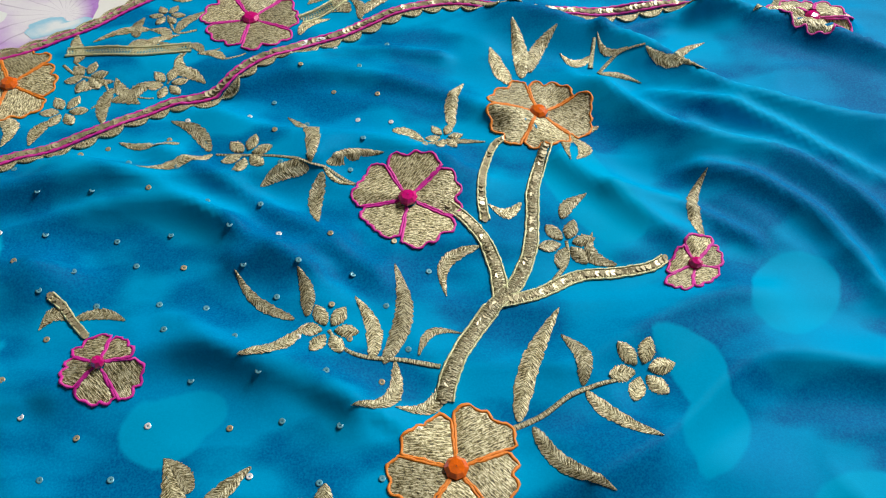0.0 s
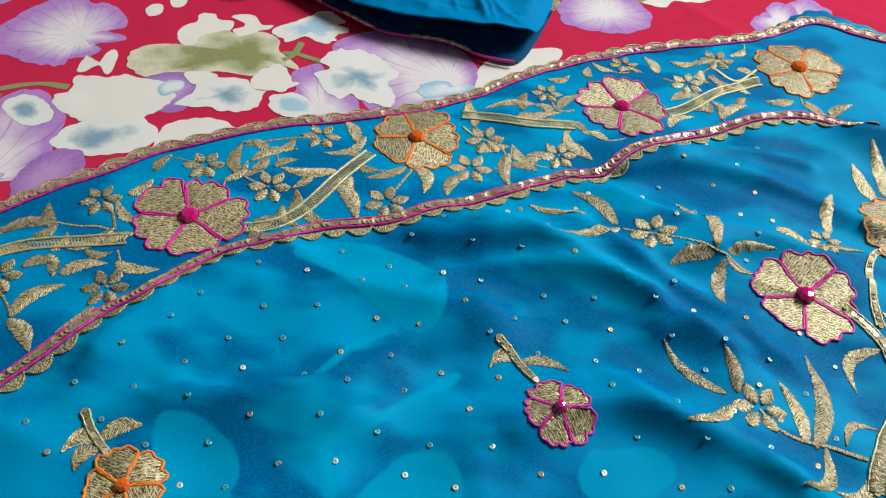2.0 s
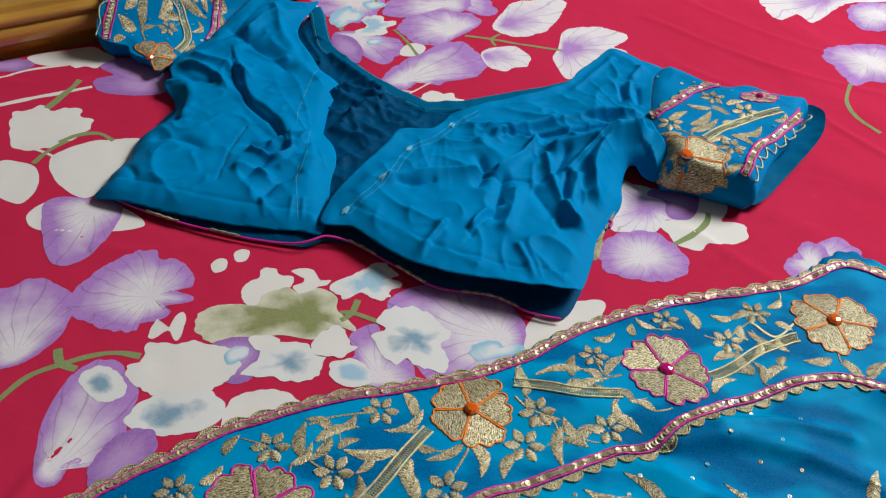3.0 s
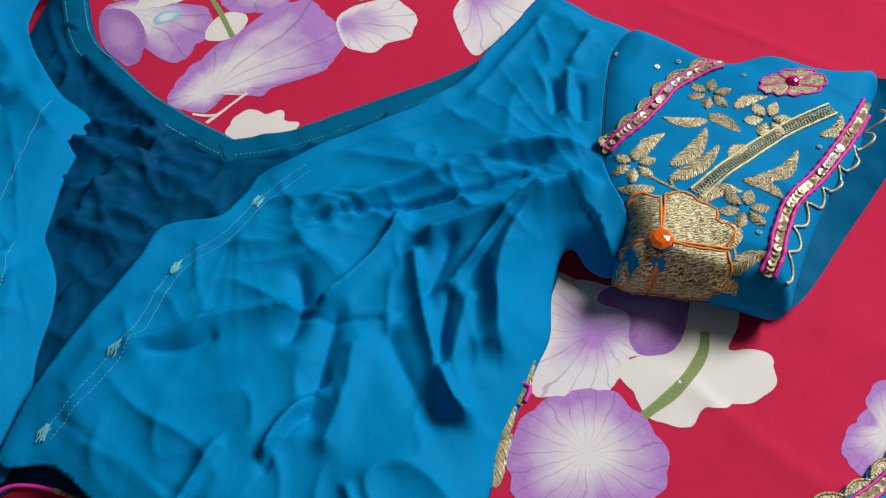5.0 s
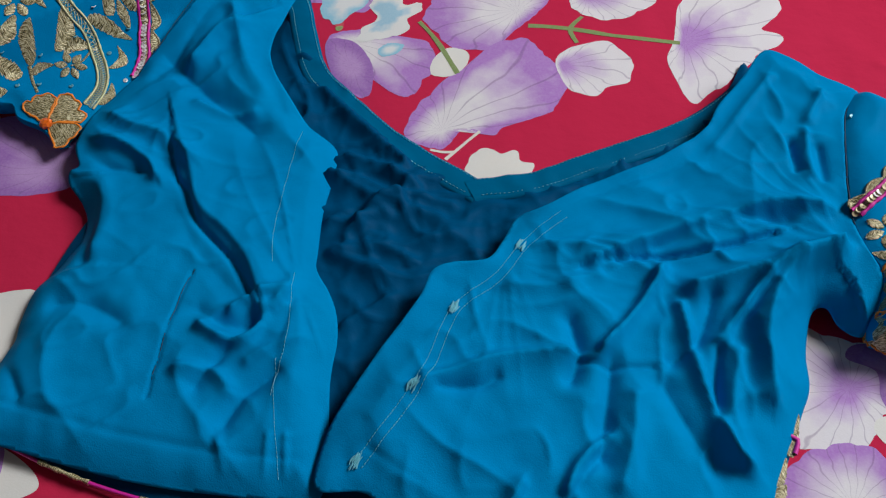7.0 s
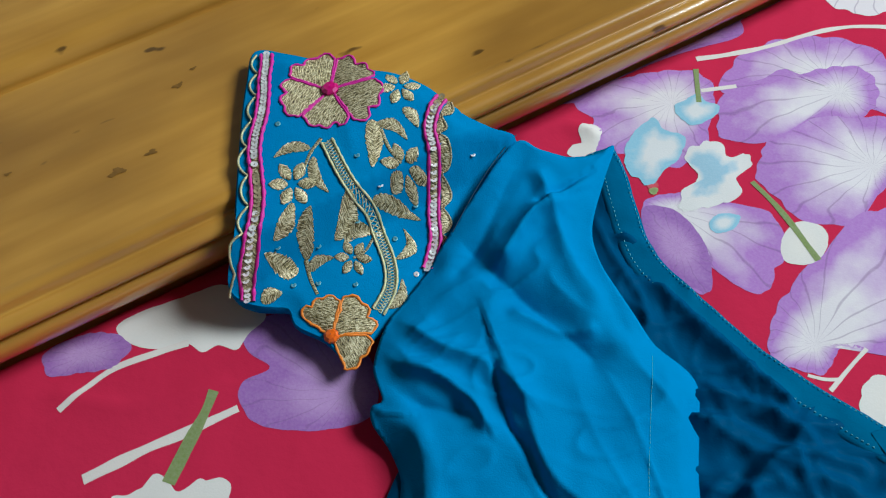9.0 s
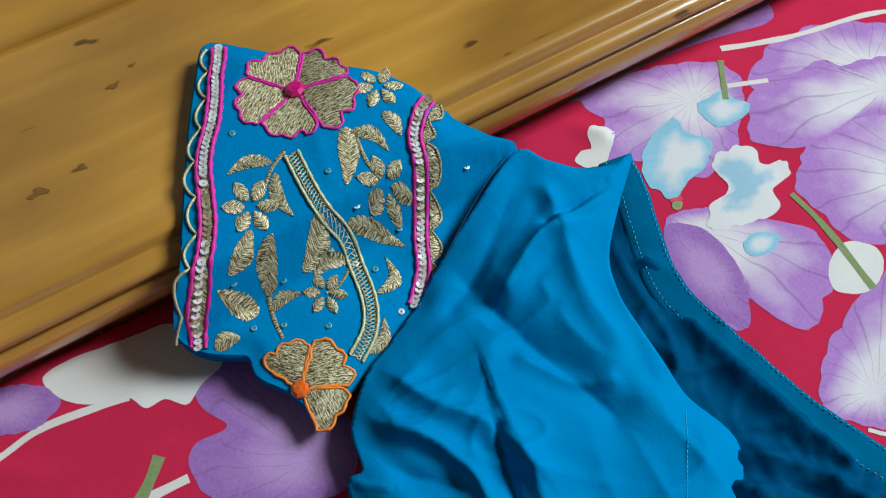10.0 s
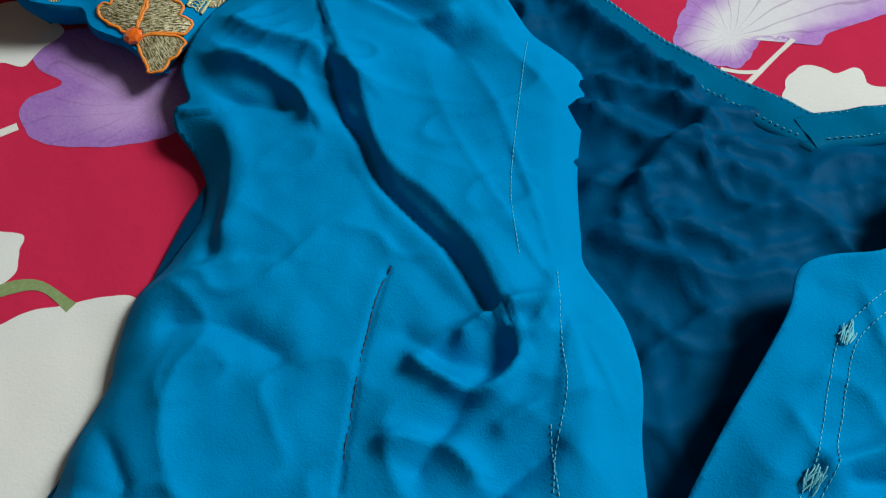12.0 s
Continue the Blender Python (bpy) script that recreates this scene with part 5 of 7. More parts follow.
LEAVES_FIELD = [
    # base, tip, width, bend
    ([(-0.002, 0.225), (0.001, 0.291)], 0.0100, -0.12), ([(-0.008, 0.227), (-0.020, 0.266)], 0.0085, -0.12), ([(0.030, 0.220), (0.005, 0.201)], 0.0080, 0.30),
    ([(0.004, 0.227), (-0.017, 0.197)], 0.0080, 0.30), ([(0.016, 0.231), (0.040, 0.247)], 0.0050, 0.30), ([(-0.052, 0.250), (-0.089, 0.281)], 0.0060, 0.10),
    ([(-0.047, 0.244), (-0.078, 0.224)], 0.0075, 0.12), ([(-0.045, 0.252), (-0.053, 0.281)], 0.0075, -0.08), ([(0.068, 0.194), (0.094, 0.263)], 0.0105, 0.06),
    ([(0.103, 0.214), (0.094, 0.246)], 0.0085, -0.15), ([(0.104, 0.211), (0.139, 0.184)], 0.0080, -0.06), ([(0.075, 0.191), (0.113, 0.157)], 0.0080, -0.12),
    ([(0.050, 0.305), (0.031, 0.271)], 0.0080, -0.30), ([(0.077, 0.338), (0.056, 0.336)], 0.0075, 0.35), ([(0.100, 0.326), (0.117, 0.345)], 0.0080, 0.12),
    ([(0.130, 0.293), (0.118, 0.316)], 0.0080, 0.35), ([(0.184, 0.312), (0.192, 0.359)], 0.0075, 0.15), ([(0.113, 0.395), (0.113, 0.371)], 0.0090, 0.30),
    ([(0.131, 0.404), (0.109, 0.370)], 0.0085, -0.3), ([(-0.005, 0.398), (0.016, 0.389)], 0.0070, 0.1), ([(0.034, 0.402), (0.042, 0.443)], 0.0080, 0.1),
    ([(0.017, 0.385), (0.056, 0.390)], 0.0045, 0.05), ([(-0.053, 0.357), (-0.075, 0.410)], 0.0090, -0.15), ([(-0.054, 0.355), (-0.083, 0.343)], 0.0080, -0.1),
    ([(-0.044, 0.360), (-0.009, 0.372)], 0.0060, 0.1), ([(-0.046, 0.354), (-0.046, 0.319)], 0.0085, -0.1), ([(-0.046, 0.357), (-0.026, 0.349)], 0.0030, -0.1),
    ([(-0.118, 0.371), (-0.150, 0.402)], 0.0085, -0.1), ([(-0.116, 0.368), (-0.158, 0.352)], 0.0075, 0.12), ([(-0.139, 0.378), (-0.179, 0.381)], 0.0075, 0.1),
    ([(-0.175, 0.252), (-0.191, 0.244)], 0.0075, -0.3), ([(-0.173, 0.251), (-0.144, 0.249)], 0.0070, 0.15), ([(-0.094, 0.131), (-0.108, 0.173)], 0.0110, -0.02),
    ([(-0.088, 0.132), (-0.065, 0.169)], 0.0100, 0.08), ([(-0.093, 0.130), (-0.129, 0.134)], 0.0090, 0.08), ([(-0.047, 0.118), (-0.060, 0.149)], 0.0105, -0.08),
    ([(-0.044, 0.114), (-0.012, 0.125)], 0.0090, 0.1), ([(0.054, 0.122), (0.069, 0.139)], 0.0090, 0.1), ([(-0.092, 0.156), (-0.109, 0.173)], 0.0095, -0.05),
    ([(0.075, 0.445), (0.061, 0.477)], 0.0100, 0.05), ([(0.083, 0.451), (0.077, 0.501)], 0.0105, -0.05), ([(0.088, 0.456), (0.109, 0.494)], 0.0095, 0.1),
    ([(0.134, 0.471), (0.111, 0.475)], 0.0080, 0.35), ([(0.195, 0.453), (0.168, 0.468)], 0.0080, 0.12), ([(0.188, 0.456), (0.217, 0.490)], 0.0070, 0.15),
    ([(0.157, 0.471), (0.137, 0.486)], 0.0050, 0.3), ([(0.136, 0.454), (0.165, 0.445)], 0.0040, 0.1), ([(0.191, 0.453), (0.206, 0.444)], 0.0040, 0.1), ([(0.287, 0.549), (0.252, 0.509)], 0.0090, 0.1),
]
for (b0, t0), wd, bd in LEAVES_FIELD:
    leaf(SZ, saree, b0, t0, wd, bd)
for path, wd in (
    ([(0.028, 0.225), (0.007, 0.228), (-0.011, 0.228), (-0.023, 0.232), (-0.033, 0.244)], 0.0030), ([(0.062, 0.189), (0.080, 0.197), (0.098, 0.210), (0.120, 0.218), (0.131, 0.223)], 0.0035),
    ([(-0.026, 0.349), (-0.042, 0.357), (-0.053, 0.357), (-0.078, 0.363), (-0.114, 0.368)], 0.0026), ([(-0.188, 0.263), (-0.181, 0.258), (-0.174, 0.250), (-0.163, 0.239)], 0.0045),
    ([(-0.093, 0.130), (-0.087, 0.122), (-0.083, 0.117)], 0.0045), ([(-0.045, 0.115), (-0.041, 0.124), (-0.033, 0.135)], 0.0035), ([(0.093, 0.283), (0.102, 0.297), (0.102, 0.310)], 0.0030),
    ([(0.131, 0.459), (0.134, 0.476), (0.135, 0.483)], 0.0035), ([(0.136, 0.454), (0.150, 0.469), (0.168, 0.470)], 0.0030), ([(0.017, 0.385), (0.007, 0.390)], 0.0030),
):
    stem(SZ, saree, path, wd)
for place, r, a in (
    ((-0.094, 0.366), 0.0165, 0.3), ((-0.033, 0.244), 0.0165, 0.0), ((0.135, 0.224), 0.0185, 0.2), ((-0.028, 0.143), 0.0175, 0.5),
    ((0.102, 0.308), 0.0175, 0.2), ((0.029, 0.393), 0.0125, 0.2),
):
    daisy(SZ, saree, place, r, a)
# vine of the border
for path, wd in (
    ([(-0.521, 0.251), (-0.505, 0.268), (-0.483, 0.280), (-0.459, 0.287), (-0.434, 0.295)], 0.0085), ([(-0.363, 0.319), (-0.343, 0.328), (-0.325, 0.353), (-0.310, 0.387), (-0.298, 0.412)], 0.0085), ([(-0.238, 0.470), (-0.215, 0.471), (-0.183, 0.470), (-0.151, 0.476)], 0.0085),
    ([(-0.077, 0.510), (-0.056, 0.525), (-0.035, 0.546), (-0.008, 0.565), (0.002, 0.570)], 0.0085), ([(-0.521, 0.245), (-0.515, 0.264), (-0.524, 0.272)], 0.0050),
):
    lace_stem(SZ, saree, path, wd)
for path in (
    [(-0.436, 0.294), (-0.452, 0.301), (-0.468, 0.299), (-0.484, 0.299)], [(-0.444, 0.300), (-0.452, 0.315), (-0.461, 0.322)], [(-0.501, 0.228), (-0.490, 0.238), (-0.474, 0.223)], [(-0.430, 0.254), (-0.429, 0.272), (-0.436, 0.285)], [(-0.386, 0.369), (-0.371, 0.362), (-0.358, 0.359)],
    [(-0.387, 0.395), (-0.372, 0.406), (-0.339, 0.418)], [(-0.321, 0.354), (-0.312, 0.371), (-0.317, 0.385)], [(-0.269, 0.410), (-0.266, 0.398), (-0.275, 0.368)], [(-0.236, 0.456), (-0.224, 0.446), (-0.206, 0.441), (-0.198, 0.429)], [(-0.153, 0.474), (-0.159, 0.453), (-0.161, 0.440)],
    [(-0.151, 0.496), (-0.165, 0.492), (-0.175, 0.511)], [(-0.080, 0.555), (-0.063, 0.555), (-0.036, 0.583)], [(-0.076, 0.500), (-0.060, 0.518), (-0.047, 0.519)], [(0.035, 0.560), (0.037, 0.546), (0.055, 0.534)], [(-0.409, 0.356), (-0.410, 0.370), (-0.433, 0.375)],
):
    stem(SZ, saree, path, 0.0022)
for path, wd in (
    ([(-0.037, 0.579), (-0.017, 0.567), (0.002, 0.588)], 0.003), ([(-0.522, 0.262), (-0.506, 0.245), (-0.496, 0.249)], 0.003),
):
    stem(SZ, saree, path, wd, mat=PALE_GOLD)
LEAVES_BORDER = [
    ([(-0.220, 0.432), (-0.198, 0.441)], 0.0080, 0.1), ([(-0.192, 0.468), (-0.162, 0.489)], 0.0070, 0.1), ([(-0.447, 0.288), (-0.430, 0.301)], 0.0070, 0.1), ([(-0.508, 0.265), (-0.485, 0.274)], 0.0080, 0.15), ([(-0.116, 0.562), (-0.097, 0.559)], 0.0070, 0.1),
    ([(-0.042, 0.568), (-0.014, 0.556)], 0.0070, -0.1), ([(-0.367, 0.387), (-0.378, 0.365)], 0.0080, 0.1), ([(-0.475, 0.272), (-0.465, 0.256)], 0.0075, 0.1), ([(-0.498, 0.236), (-0.513, 0.242)], 0.0080, 0.1), ([(-0.033, 0.516), (-0.013, 0.532)], 0.0075, 0.1),
    ([(-0.484, 0.299), (-0.519, 0.278)], 0.0090, -0.15), ([(-0.482, 0.294), (-0.495, 0.314)], 0.0080, 0.1), ([(-0.467, 0.279), (-0.445, 0.302)], 0.0080, -0.1), ([(-0.462, 0.259), (-0.437, 0.273)], 0.0085, 0.1),
    ([(-0.433, 0.274), (-0.404, 0.275)], 0.0085, -0.1), ([(-0.476, 0.223), (-0.455, 0.252)], 0.0100, 0.15), ([(-0.475, 0.221), (-0.452, 0.201)], 0.0095, 0.1), ([(-0.431, 0.239), (-0.443, 0.215)], 0.0080, 0.1),
    ([(-0.486, 0.260), (-0.469, 0.266)], 0.0075, 0.2), ([(-0.378, 0.381), (-0.349, 0.401)], 0.0080, 0.15), ([(-0.385, 0.367), (-0.390, 0.398)], 0.0090, 0.1), ([(-0.317, 0.385), (-0.356, 0.378)], 0.0095, 0.1),
    ([(-0.312, 0.371), (-0.293, 0.341)], 0.0100, 0.1), ([(-0.331, 0.347), (-0.308, 0.336)], 0.0080, -0.2), ([(-0.356, 0.308), (-0.339, 0.337)], 0.0105, 0.2), ([(-0.270, 0.403), (-0.295, 0.382)], 0.0075, 0.1),
    ([(-0.266, 0.408), (-0.253, 0.376)], 0.0100, 0.2), ([(-0.310, 0.422), (-0.325, 0.444)], 0.0085, -0.1), ([(-0.305, 0.429), (-0.331, 0.402)], 0.0070, 0.2), ([(-0.198, 0.435), (-0.194, 0.398)], 0.0085, -0.1),
    ([(-0.231, 0.403), (-0.237, 0.379)], 0.0085, -0.1), ([(-0.184, 0.420), (-0.165, 0.442)], 0.0090, 0.2), ([(-0.159, 0.453), (-0.135, 0.441)], 0.0085, 0.1), ([(-0.184, 0.494), (-0.222, 0.481)], 0.0070, -0.1),
    ([(-0.167, 0.484), (-0.184, 0.494)], 0.0075, -0.2), ([(-0.192, 0.485), (-0.191, 0.508)], 0.0080, 0.1), ([(-0.165, 0.492), (-0.146, 0.520)], 0.0075, 0.1), ([(-0.084, 0.562), (-0.095, 0.586)], 0.0085, -0.1),
    ([(-0.042, 0.518), (-0.054, 0.543)], 0.0105, 0.1), ([(-0.055, 0.539), (-0.074, 0.528)], 0.0090, -0.1), ([(-0.016, 0.584), (-0.002, 0.576)], 0.0080, 0.1), ([(-0.077, 0.493), (-0.056, 0.512)], 0.0080, 0.2),
    ([(0.028, 0.551), (0.003, 0.544)], 0.0085, 0.1), ([(0.039, 0.554), (0.046, 0.527)], 0.0100, 0.1), ([(0.055, 0.534), (0.077, 0.558)], 0.0090, 0.1), ([(-0.440, 0.358), (-0.435, 0.378)], 0.0080, 0.1),
    ([(-0.447, 0.331), (-0.437, 0.349)], 0.0080, -0.1), ([(-0.435, 0.309), (-0.453, 0.325)], 0.0070, 0.1), ([(-0.056, 0.579), (-0.020, 0.591)], 0.0070, 0.15), ([(-0.141, 0.542), (-0.143, 0.556)], 0.007, 0.1),
]
for (b0, t0), wd, bd in LEAVES_BORDER:
    leaf(SZ, saree, b0, t0, wd, bd)
for place, r, a in (
    ((-0.409, 0.371), 0.0150, 0.2), ((-0.463, 0.323), 0.0140, 0.4), ((-0.358, 0.359), 0.0150, 0.1), ((-0.276, 0.361), 0.0160, 0.5), ((-0.337, 0.420), 0.0145, 0.2),
    ((-0.224, 0.412), 0.0160, 0.1), ((-0.217, 0.444), 0.0150, 0.3), ((-0.496, 0.249), 0.0150, 0.3), ((-0.430, 0.254), 0.0150, 0.2), ((-0.161, 0.440), 0.0140, 0.3),
    ((-0.033, 0.592), 0.0150, 0.1), ((-0.113, 0.568), 0.0130, 0.3), ((-0.060, 0.552), 0.0145, 0.4), ((-0.175, 0.511), 0.0130, 0.1),
):
    daisy(SZ, saree, place, r, a)
# small leaves that fill the ground between the border's flowers
fill = random.Random(11)
taken = [((b[0] + t[0]) / 2, (b[1] + t[1]) / 2, 0.011) for (b, t), _, _ in LEAVES_BORDER]
taken += [(x, y, 0.019) for x, y in ((-0.409, 0.371), (-0.463, 0.323), (-0.358, 0.359), (-0.276, 0.361), (-0.337, 0.420), (-0.224, 0.412), (-0.217, 0.444), (-0.496, 0.249), (-0.430, 0.254), (-0.161, 0.440), (-0.033, 0.592), (-0.113, 0.568), (-0.060, 0.552), (-0.175, 0.511))]
taken += [(x, y, 0.046) for x, y in ((-0.512, 0.202), (-0.402, 0.322), (-0.268, 0.437), (-0.114, 0.510), (0.038, 0.598))]
outer_line, inner_line = even(smooth_line(OUTER, 8), 0.004), even(smooth_line(INNER, 8), 0.004)
for trial in range(2600):
    p, q = fill.choice(outer_line), fill.choice(inner_line)
    if np.hypot(*(p - q)) > 0.135:
        continue
    f = fill.uniform(0.17, 0.86)
    m = p * (1 - f) + q * f
    if m[0] > 0.12 or any(math.hypot(m[0] - x, m[1] - y) < r for x, y, r in taken):
        continue
    if line_dist(m[:1], m[1:], inner_line)[0][0] < 0.014 or line_dist(m[:1], m[1:], outer_line)[0][0] < 0.018:
        continue
    taken.append((m[0], m[1], 0.013))
    a = fill.uniform(0, 6.28)
    half_len = fill.uniform(0.008, 0.012)
    d = half_len * np.array((math.cos(a), math.sin(a)))
    leaf(SZ, saree, m - d, m + d, fill.uniform(0.006, 0.0085), fill.choice((-0.18, 0.15)))
    if fill.random() < 0.6:
        w = half_len * 1.3 * np.array((math.cos(a + 0.8), math.sin(a + 0.8)))
        stem(SZ, saree, [m - d, m - d * 1.2 - w * 0.5, m - d * 1.1 - w], 0.0018)
# scattered sequins on the field, in a loose diagonal lattice; a few coloured pale as glints
rng = random.Random(4)
sown = 0
for i in range(-24, 30):
    for j in range(-8, 22):
        x = 0.033 * i + (0.0165 if j % 2 else 0) + rng.uniform(-0.006, 0.006) - 0.1
        y = 0.024 * j + rng.uniform(-0.005, 0.005) + 0.02
        if y < -0.1 or x > 0.45 or x < -0.5:
            continue
        d, s = line_dist(np.array([x]), np.array([y]), INNER)
        if s[0] > 0 or d[0] < 0.012 or sown >= 290:
            continue
        sown += 1
        sequin(SZ, saree, x, y, rng.choice((0, 1, 1, 2, 2, 2, 2, 2, 2)), 0.16, 0.92, rng)


# ---- blouse ----
blouse = tagged(new("blouse"), "turquoise crepe blouse with gold embroidered sleeves, front unfastened, laid flat", "blouse")


def puff(d, height, soft):
    return height * (1 - np.exp(-d / soft))


BACK_RIM = ([(-0.554, 1.027, 0.016), (-0.543, 1.008, 0.012), (-0.534, 0.986, 0.010), (-0.515, 0.948, 0.008), (-0.481, 0.918, 0.008), (-0.449, 0.892, 0.008), (-0.413, 0.871, 0.008)] + [(-0.380, 0.854, 0.007), (-0.376, 0.854, 0.007), (-0.342, 0.865, 0.008), (-0.307, 0.886, 0.008), (-0.266, 0.912, 0.008), (-0.224, 0.945, 0.008), (-0.194, 0.978, 0.012), (-0.176, 1.006, 0.015)]
            + [(-0.154, 0.859, 0.008), (-0.148, 0.778, 0.008), (-0.153, 0.746, 0.008), (-0.153, 0.717, 0.008), (-0.167, 0.683, 0.008)]
            + [(-0.175, 0.646, 0.003), (-0.189, 0.583, 0.003), (-0.203, 0.551, 0.003), (-0.233, 0.553, 0.003), (-0.267, 0.565, 0.003), (-0.319, 0.566, 0.003), (-0.361, 0.584, 0.003)] + [(-0.400, 0.600, 0.010), (-0.430, 0.601, 0.010), (-0.442, 0.591, 0.010)] + [(-0.461, 0.587, 0.003), (-0.517, 0.588, 0.003), (-0.589, 0.597, 0.003), (-0.662, 0.616, 0.003)]
            + [(-0.659, 0.649, 0.004), (-0.660, 0.705, 0.004), (-0.653, 0.770, 0.004), (-0.635, 0.822, 0.004), (-0.582, 0.896, 0.004), (-0.567, 0.991, 0.004)])


BACK_FOLDS = [
    ([(-0.478, 0.835), (-0.444, 0.820), (-0.401, 0.813)], 0.003, 0.006, 0.012), ([(-0.460, 0.768), (-0.417, 0.758), (-0.394, 0.766)], 0.003, 0.006, 0.010), ([(-0.443, 0.790), (-0.421, 0.785), (-0.391, 0.800)], 0.0025, 0.006, 0.008),
    ([(-0.461, 0.784), (-0.450, 0.813), (-0.433, 0.825)], 0.003, 0.005, 0.009), ([(-0.486, 0.837), (-0.465, 0.837), (-0.433, 0.825)], 0.0035, 0.005, 0.012), ([(-0.469, 0.771), (-0.441, 0.781), (-0.413, 0.774)], 0.003, 0.005, 0.009),
    ([(-0.477, 0.796), (-0.457, 0.799), (-0.438, 0.808)], 0.0025, 0.004, 0.007), ([(-0.447, 0.717), (-0.434, 0.729), (-0.423, 0.740)], 0.003, 0.005, 0.01), ([(-0.477, 0.856), (-0.445, 0.850), (-0.421, 0.837)], 0.004, 0.006, 0.012),
    ([(-0.511, 0.923), (-0.476, 0.892), (-0.434, 0.859)], 0.004, 0.005, 0.010), ([(-0.538, 0.957), (-0.511, 0.948), (-0.491, 0.920)], 0.003, 0.004, 0.008), ([(-0.454, 0.797), (-0.435, 0.826), (-0.393, 0.827)], 0.002, 0.004, 0.007),
]


def crevices(x, y, lines, width=0.0026):
    """Narrow creases where the cloth laps over itself: (points, depth, lip on the line's left)."""
    h = np.zeros(np.shape(x))
    for pts, depth, lip in lines:
        d, side = line_dist(x, y, smooth_line(pts, 4))
        h += np.where(side > 0, lip * np.exp(-d / 0.012), 0) * (1 - np.exp(-d / 0.001)) - depth * np.exp(-(d / width) ** 2)
    return h


LEFT_CREVICES = [
    ([(-0.606, 0.842), (-0.593, 0.812), (-0.579, 0.797), (-0.565, 0.775), (-0.545, 0.759), (-0.528, 0.745), (-0.508, 0.721)], 0.0038, 0.0022),
    ([(-0.670, 0.800), (-0.656, 0.782), (-0.643, 0.767), (-0.637, 0.758)], 0.005, 0.0),
    ([(-0.548, 0.990), (-0.575, 0.968), (-0.590, 0.955)], 0.003, 0.002),
    ([(-0.655, 0.630), (-0.580, 0.621), (-0.500, 0.618), (-0.450, 0.622)], 0.0012, 0.0),
]
RIGHT_CREVICES = [
    ([(-0.284, 0.782), (-0.253, 0.791), (-0.215, 0.800), (-0.175, 0.817)], 0.005, 0.004),
    ([(-0.171, 0.793), (-0.179, 0.781), (-0.196, 0.752), (-0.212, 0.728), (-0.213, 0.684)], 0.004, 0.0),
    ([(-0.296, 0.708), (-0.275, 0.706), (-0.251, 0.711)], 0.002, 0.0015), ([(-0.296, 0.616), (-0.288, 0.635), (-0.280, 0.650)], 0.003, 0.002),
    ([(-0.410, 0.632), (-0.360, 0.609), (-0.310, 0.591), (-0.250, 0.585), (-0.200, 0.588)], 0.0012, 0.0),
]


def crumple(x, y, scale, seed, turn=0.6):
    """Sharp small creases in crushed cloth."""
    u, v = x * math.cos(turn) + y * math.sin(turn), (y * math.cos(turn) - x * math.sin(turn)) * 0.55
    return (1 - np.abs(vnoise(u + 0.3 * scale * vnoise(x, y, scale * 1.5, seed + 3), v, scale, seed))) ** 4


def radiate(x, y, cx, cy, count, seed, reach=0.2):
    """Pull lines that run out from one place."""
    a, r = np.arctan2(y - cy, x - cx), np.hypot(x - cx, y - cy)
    return (1 - np.abs(vnoise(a * count, r / 0.11, 1.0, seed))) ** 4 * np.exp(-r / reach) * np.clip(r / 0.03, 0, 1)


def bed_or_rail(x, y):
    return np.where(rail_offset(x, y) > -0.0115, 0.0655, sheet_z(x, y))


def back_z(x, y, d, zr=None):
    h = 0.003 + puff(d, 0.003, 0.006) + 2.1 * folds(x, y, BACK_FOLDS, 0.8) * np.clip(d / 0.012, 0, 1)
    h = h + np.clip(d / 0.02, 0, 1) * (0.0040 * crumple(x, y, 0.028, 2) + 0.0032 * crumple(x, y, 0.017, 4, 2.0) + 0.0014 * crumple(x, y, 0.010, 6, 0.2) + 0.0007 * vnoise(x, y, 0.008, 5))
    # shoulders ride up
    return sheet_z(x, y) + h + 0.010 * np.exp(-((x + 0.555) ** 2 + (y - 1.01) ** 2) / 0.05 ** 2)


cloth("back_lining", smooth_line(BACK_RIM, 5, True), back_z, 0.0026, LINING_BLUE, blouse, "deep navy cotton lining inside the back, crumpled")


def neck_only(x, y):
    """The back near its neckline, where the facing holds it smooth."""
    x, y = np.asarray(x, float), np.asarray(y, float)
    return back_z(x, y, np.full(x.shape, 0.004)) + 0.0022


def strip(name, surface, line, width, mat, lift, parent, side=1, label="", step=0.003):
    """A band of cloth that follows a line, with a rounded outer edge."""
    q = even(smooth_line(line, 8), step)
    t = np.gradient(q, axis=0)
    t /= np.linalg.norm(t, axis=1, keepdims=True)
    n = np.column_stack([-t[:, 1], t[:, 0]]) * side
    rows, uvs = [], []
    for k, h in ((0, 0.0), (0.04, 0.7), (0.12, 1.0), (0.35, 0.9), (0.6, 1.05), (0.85, 0.9), (0.97, 0.6), (1.0, 0.0)):
        r = q + n * width * k
        rows.append(on(surface, r, 0) + np.column_stack([np.zeros((len(r), 2)), lift * h + 0.0006 * vnoise(r[:, 0], r[:, 1], 0.01, 3)]))
        uvs.append(r * 1000)
    mk = Maker()
    mk.grid(rows, uvs)
    return mk.done(name, mat, parent, label)


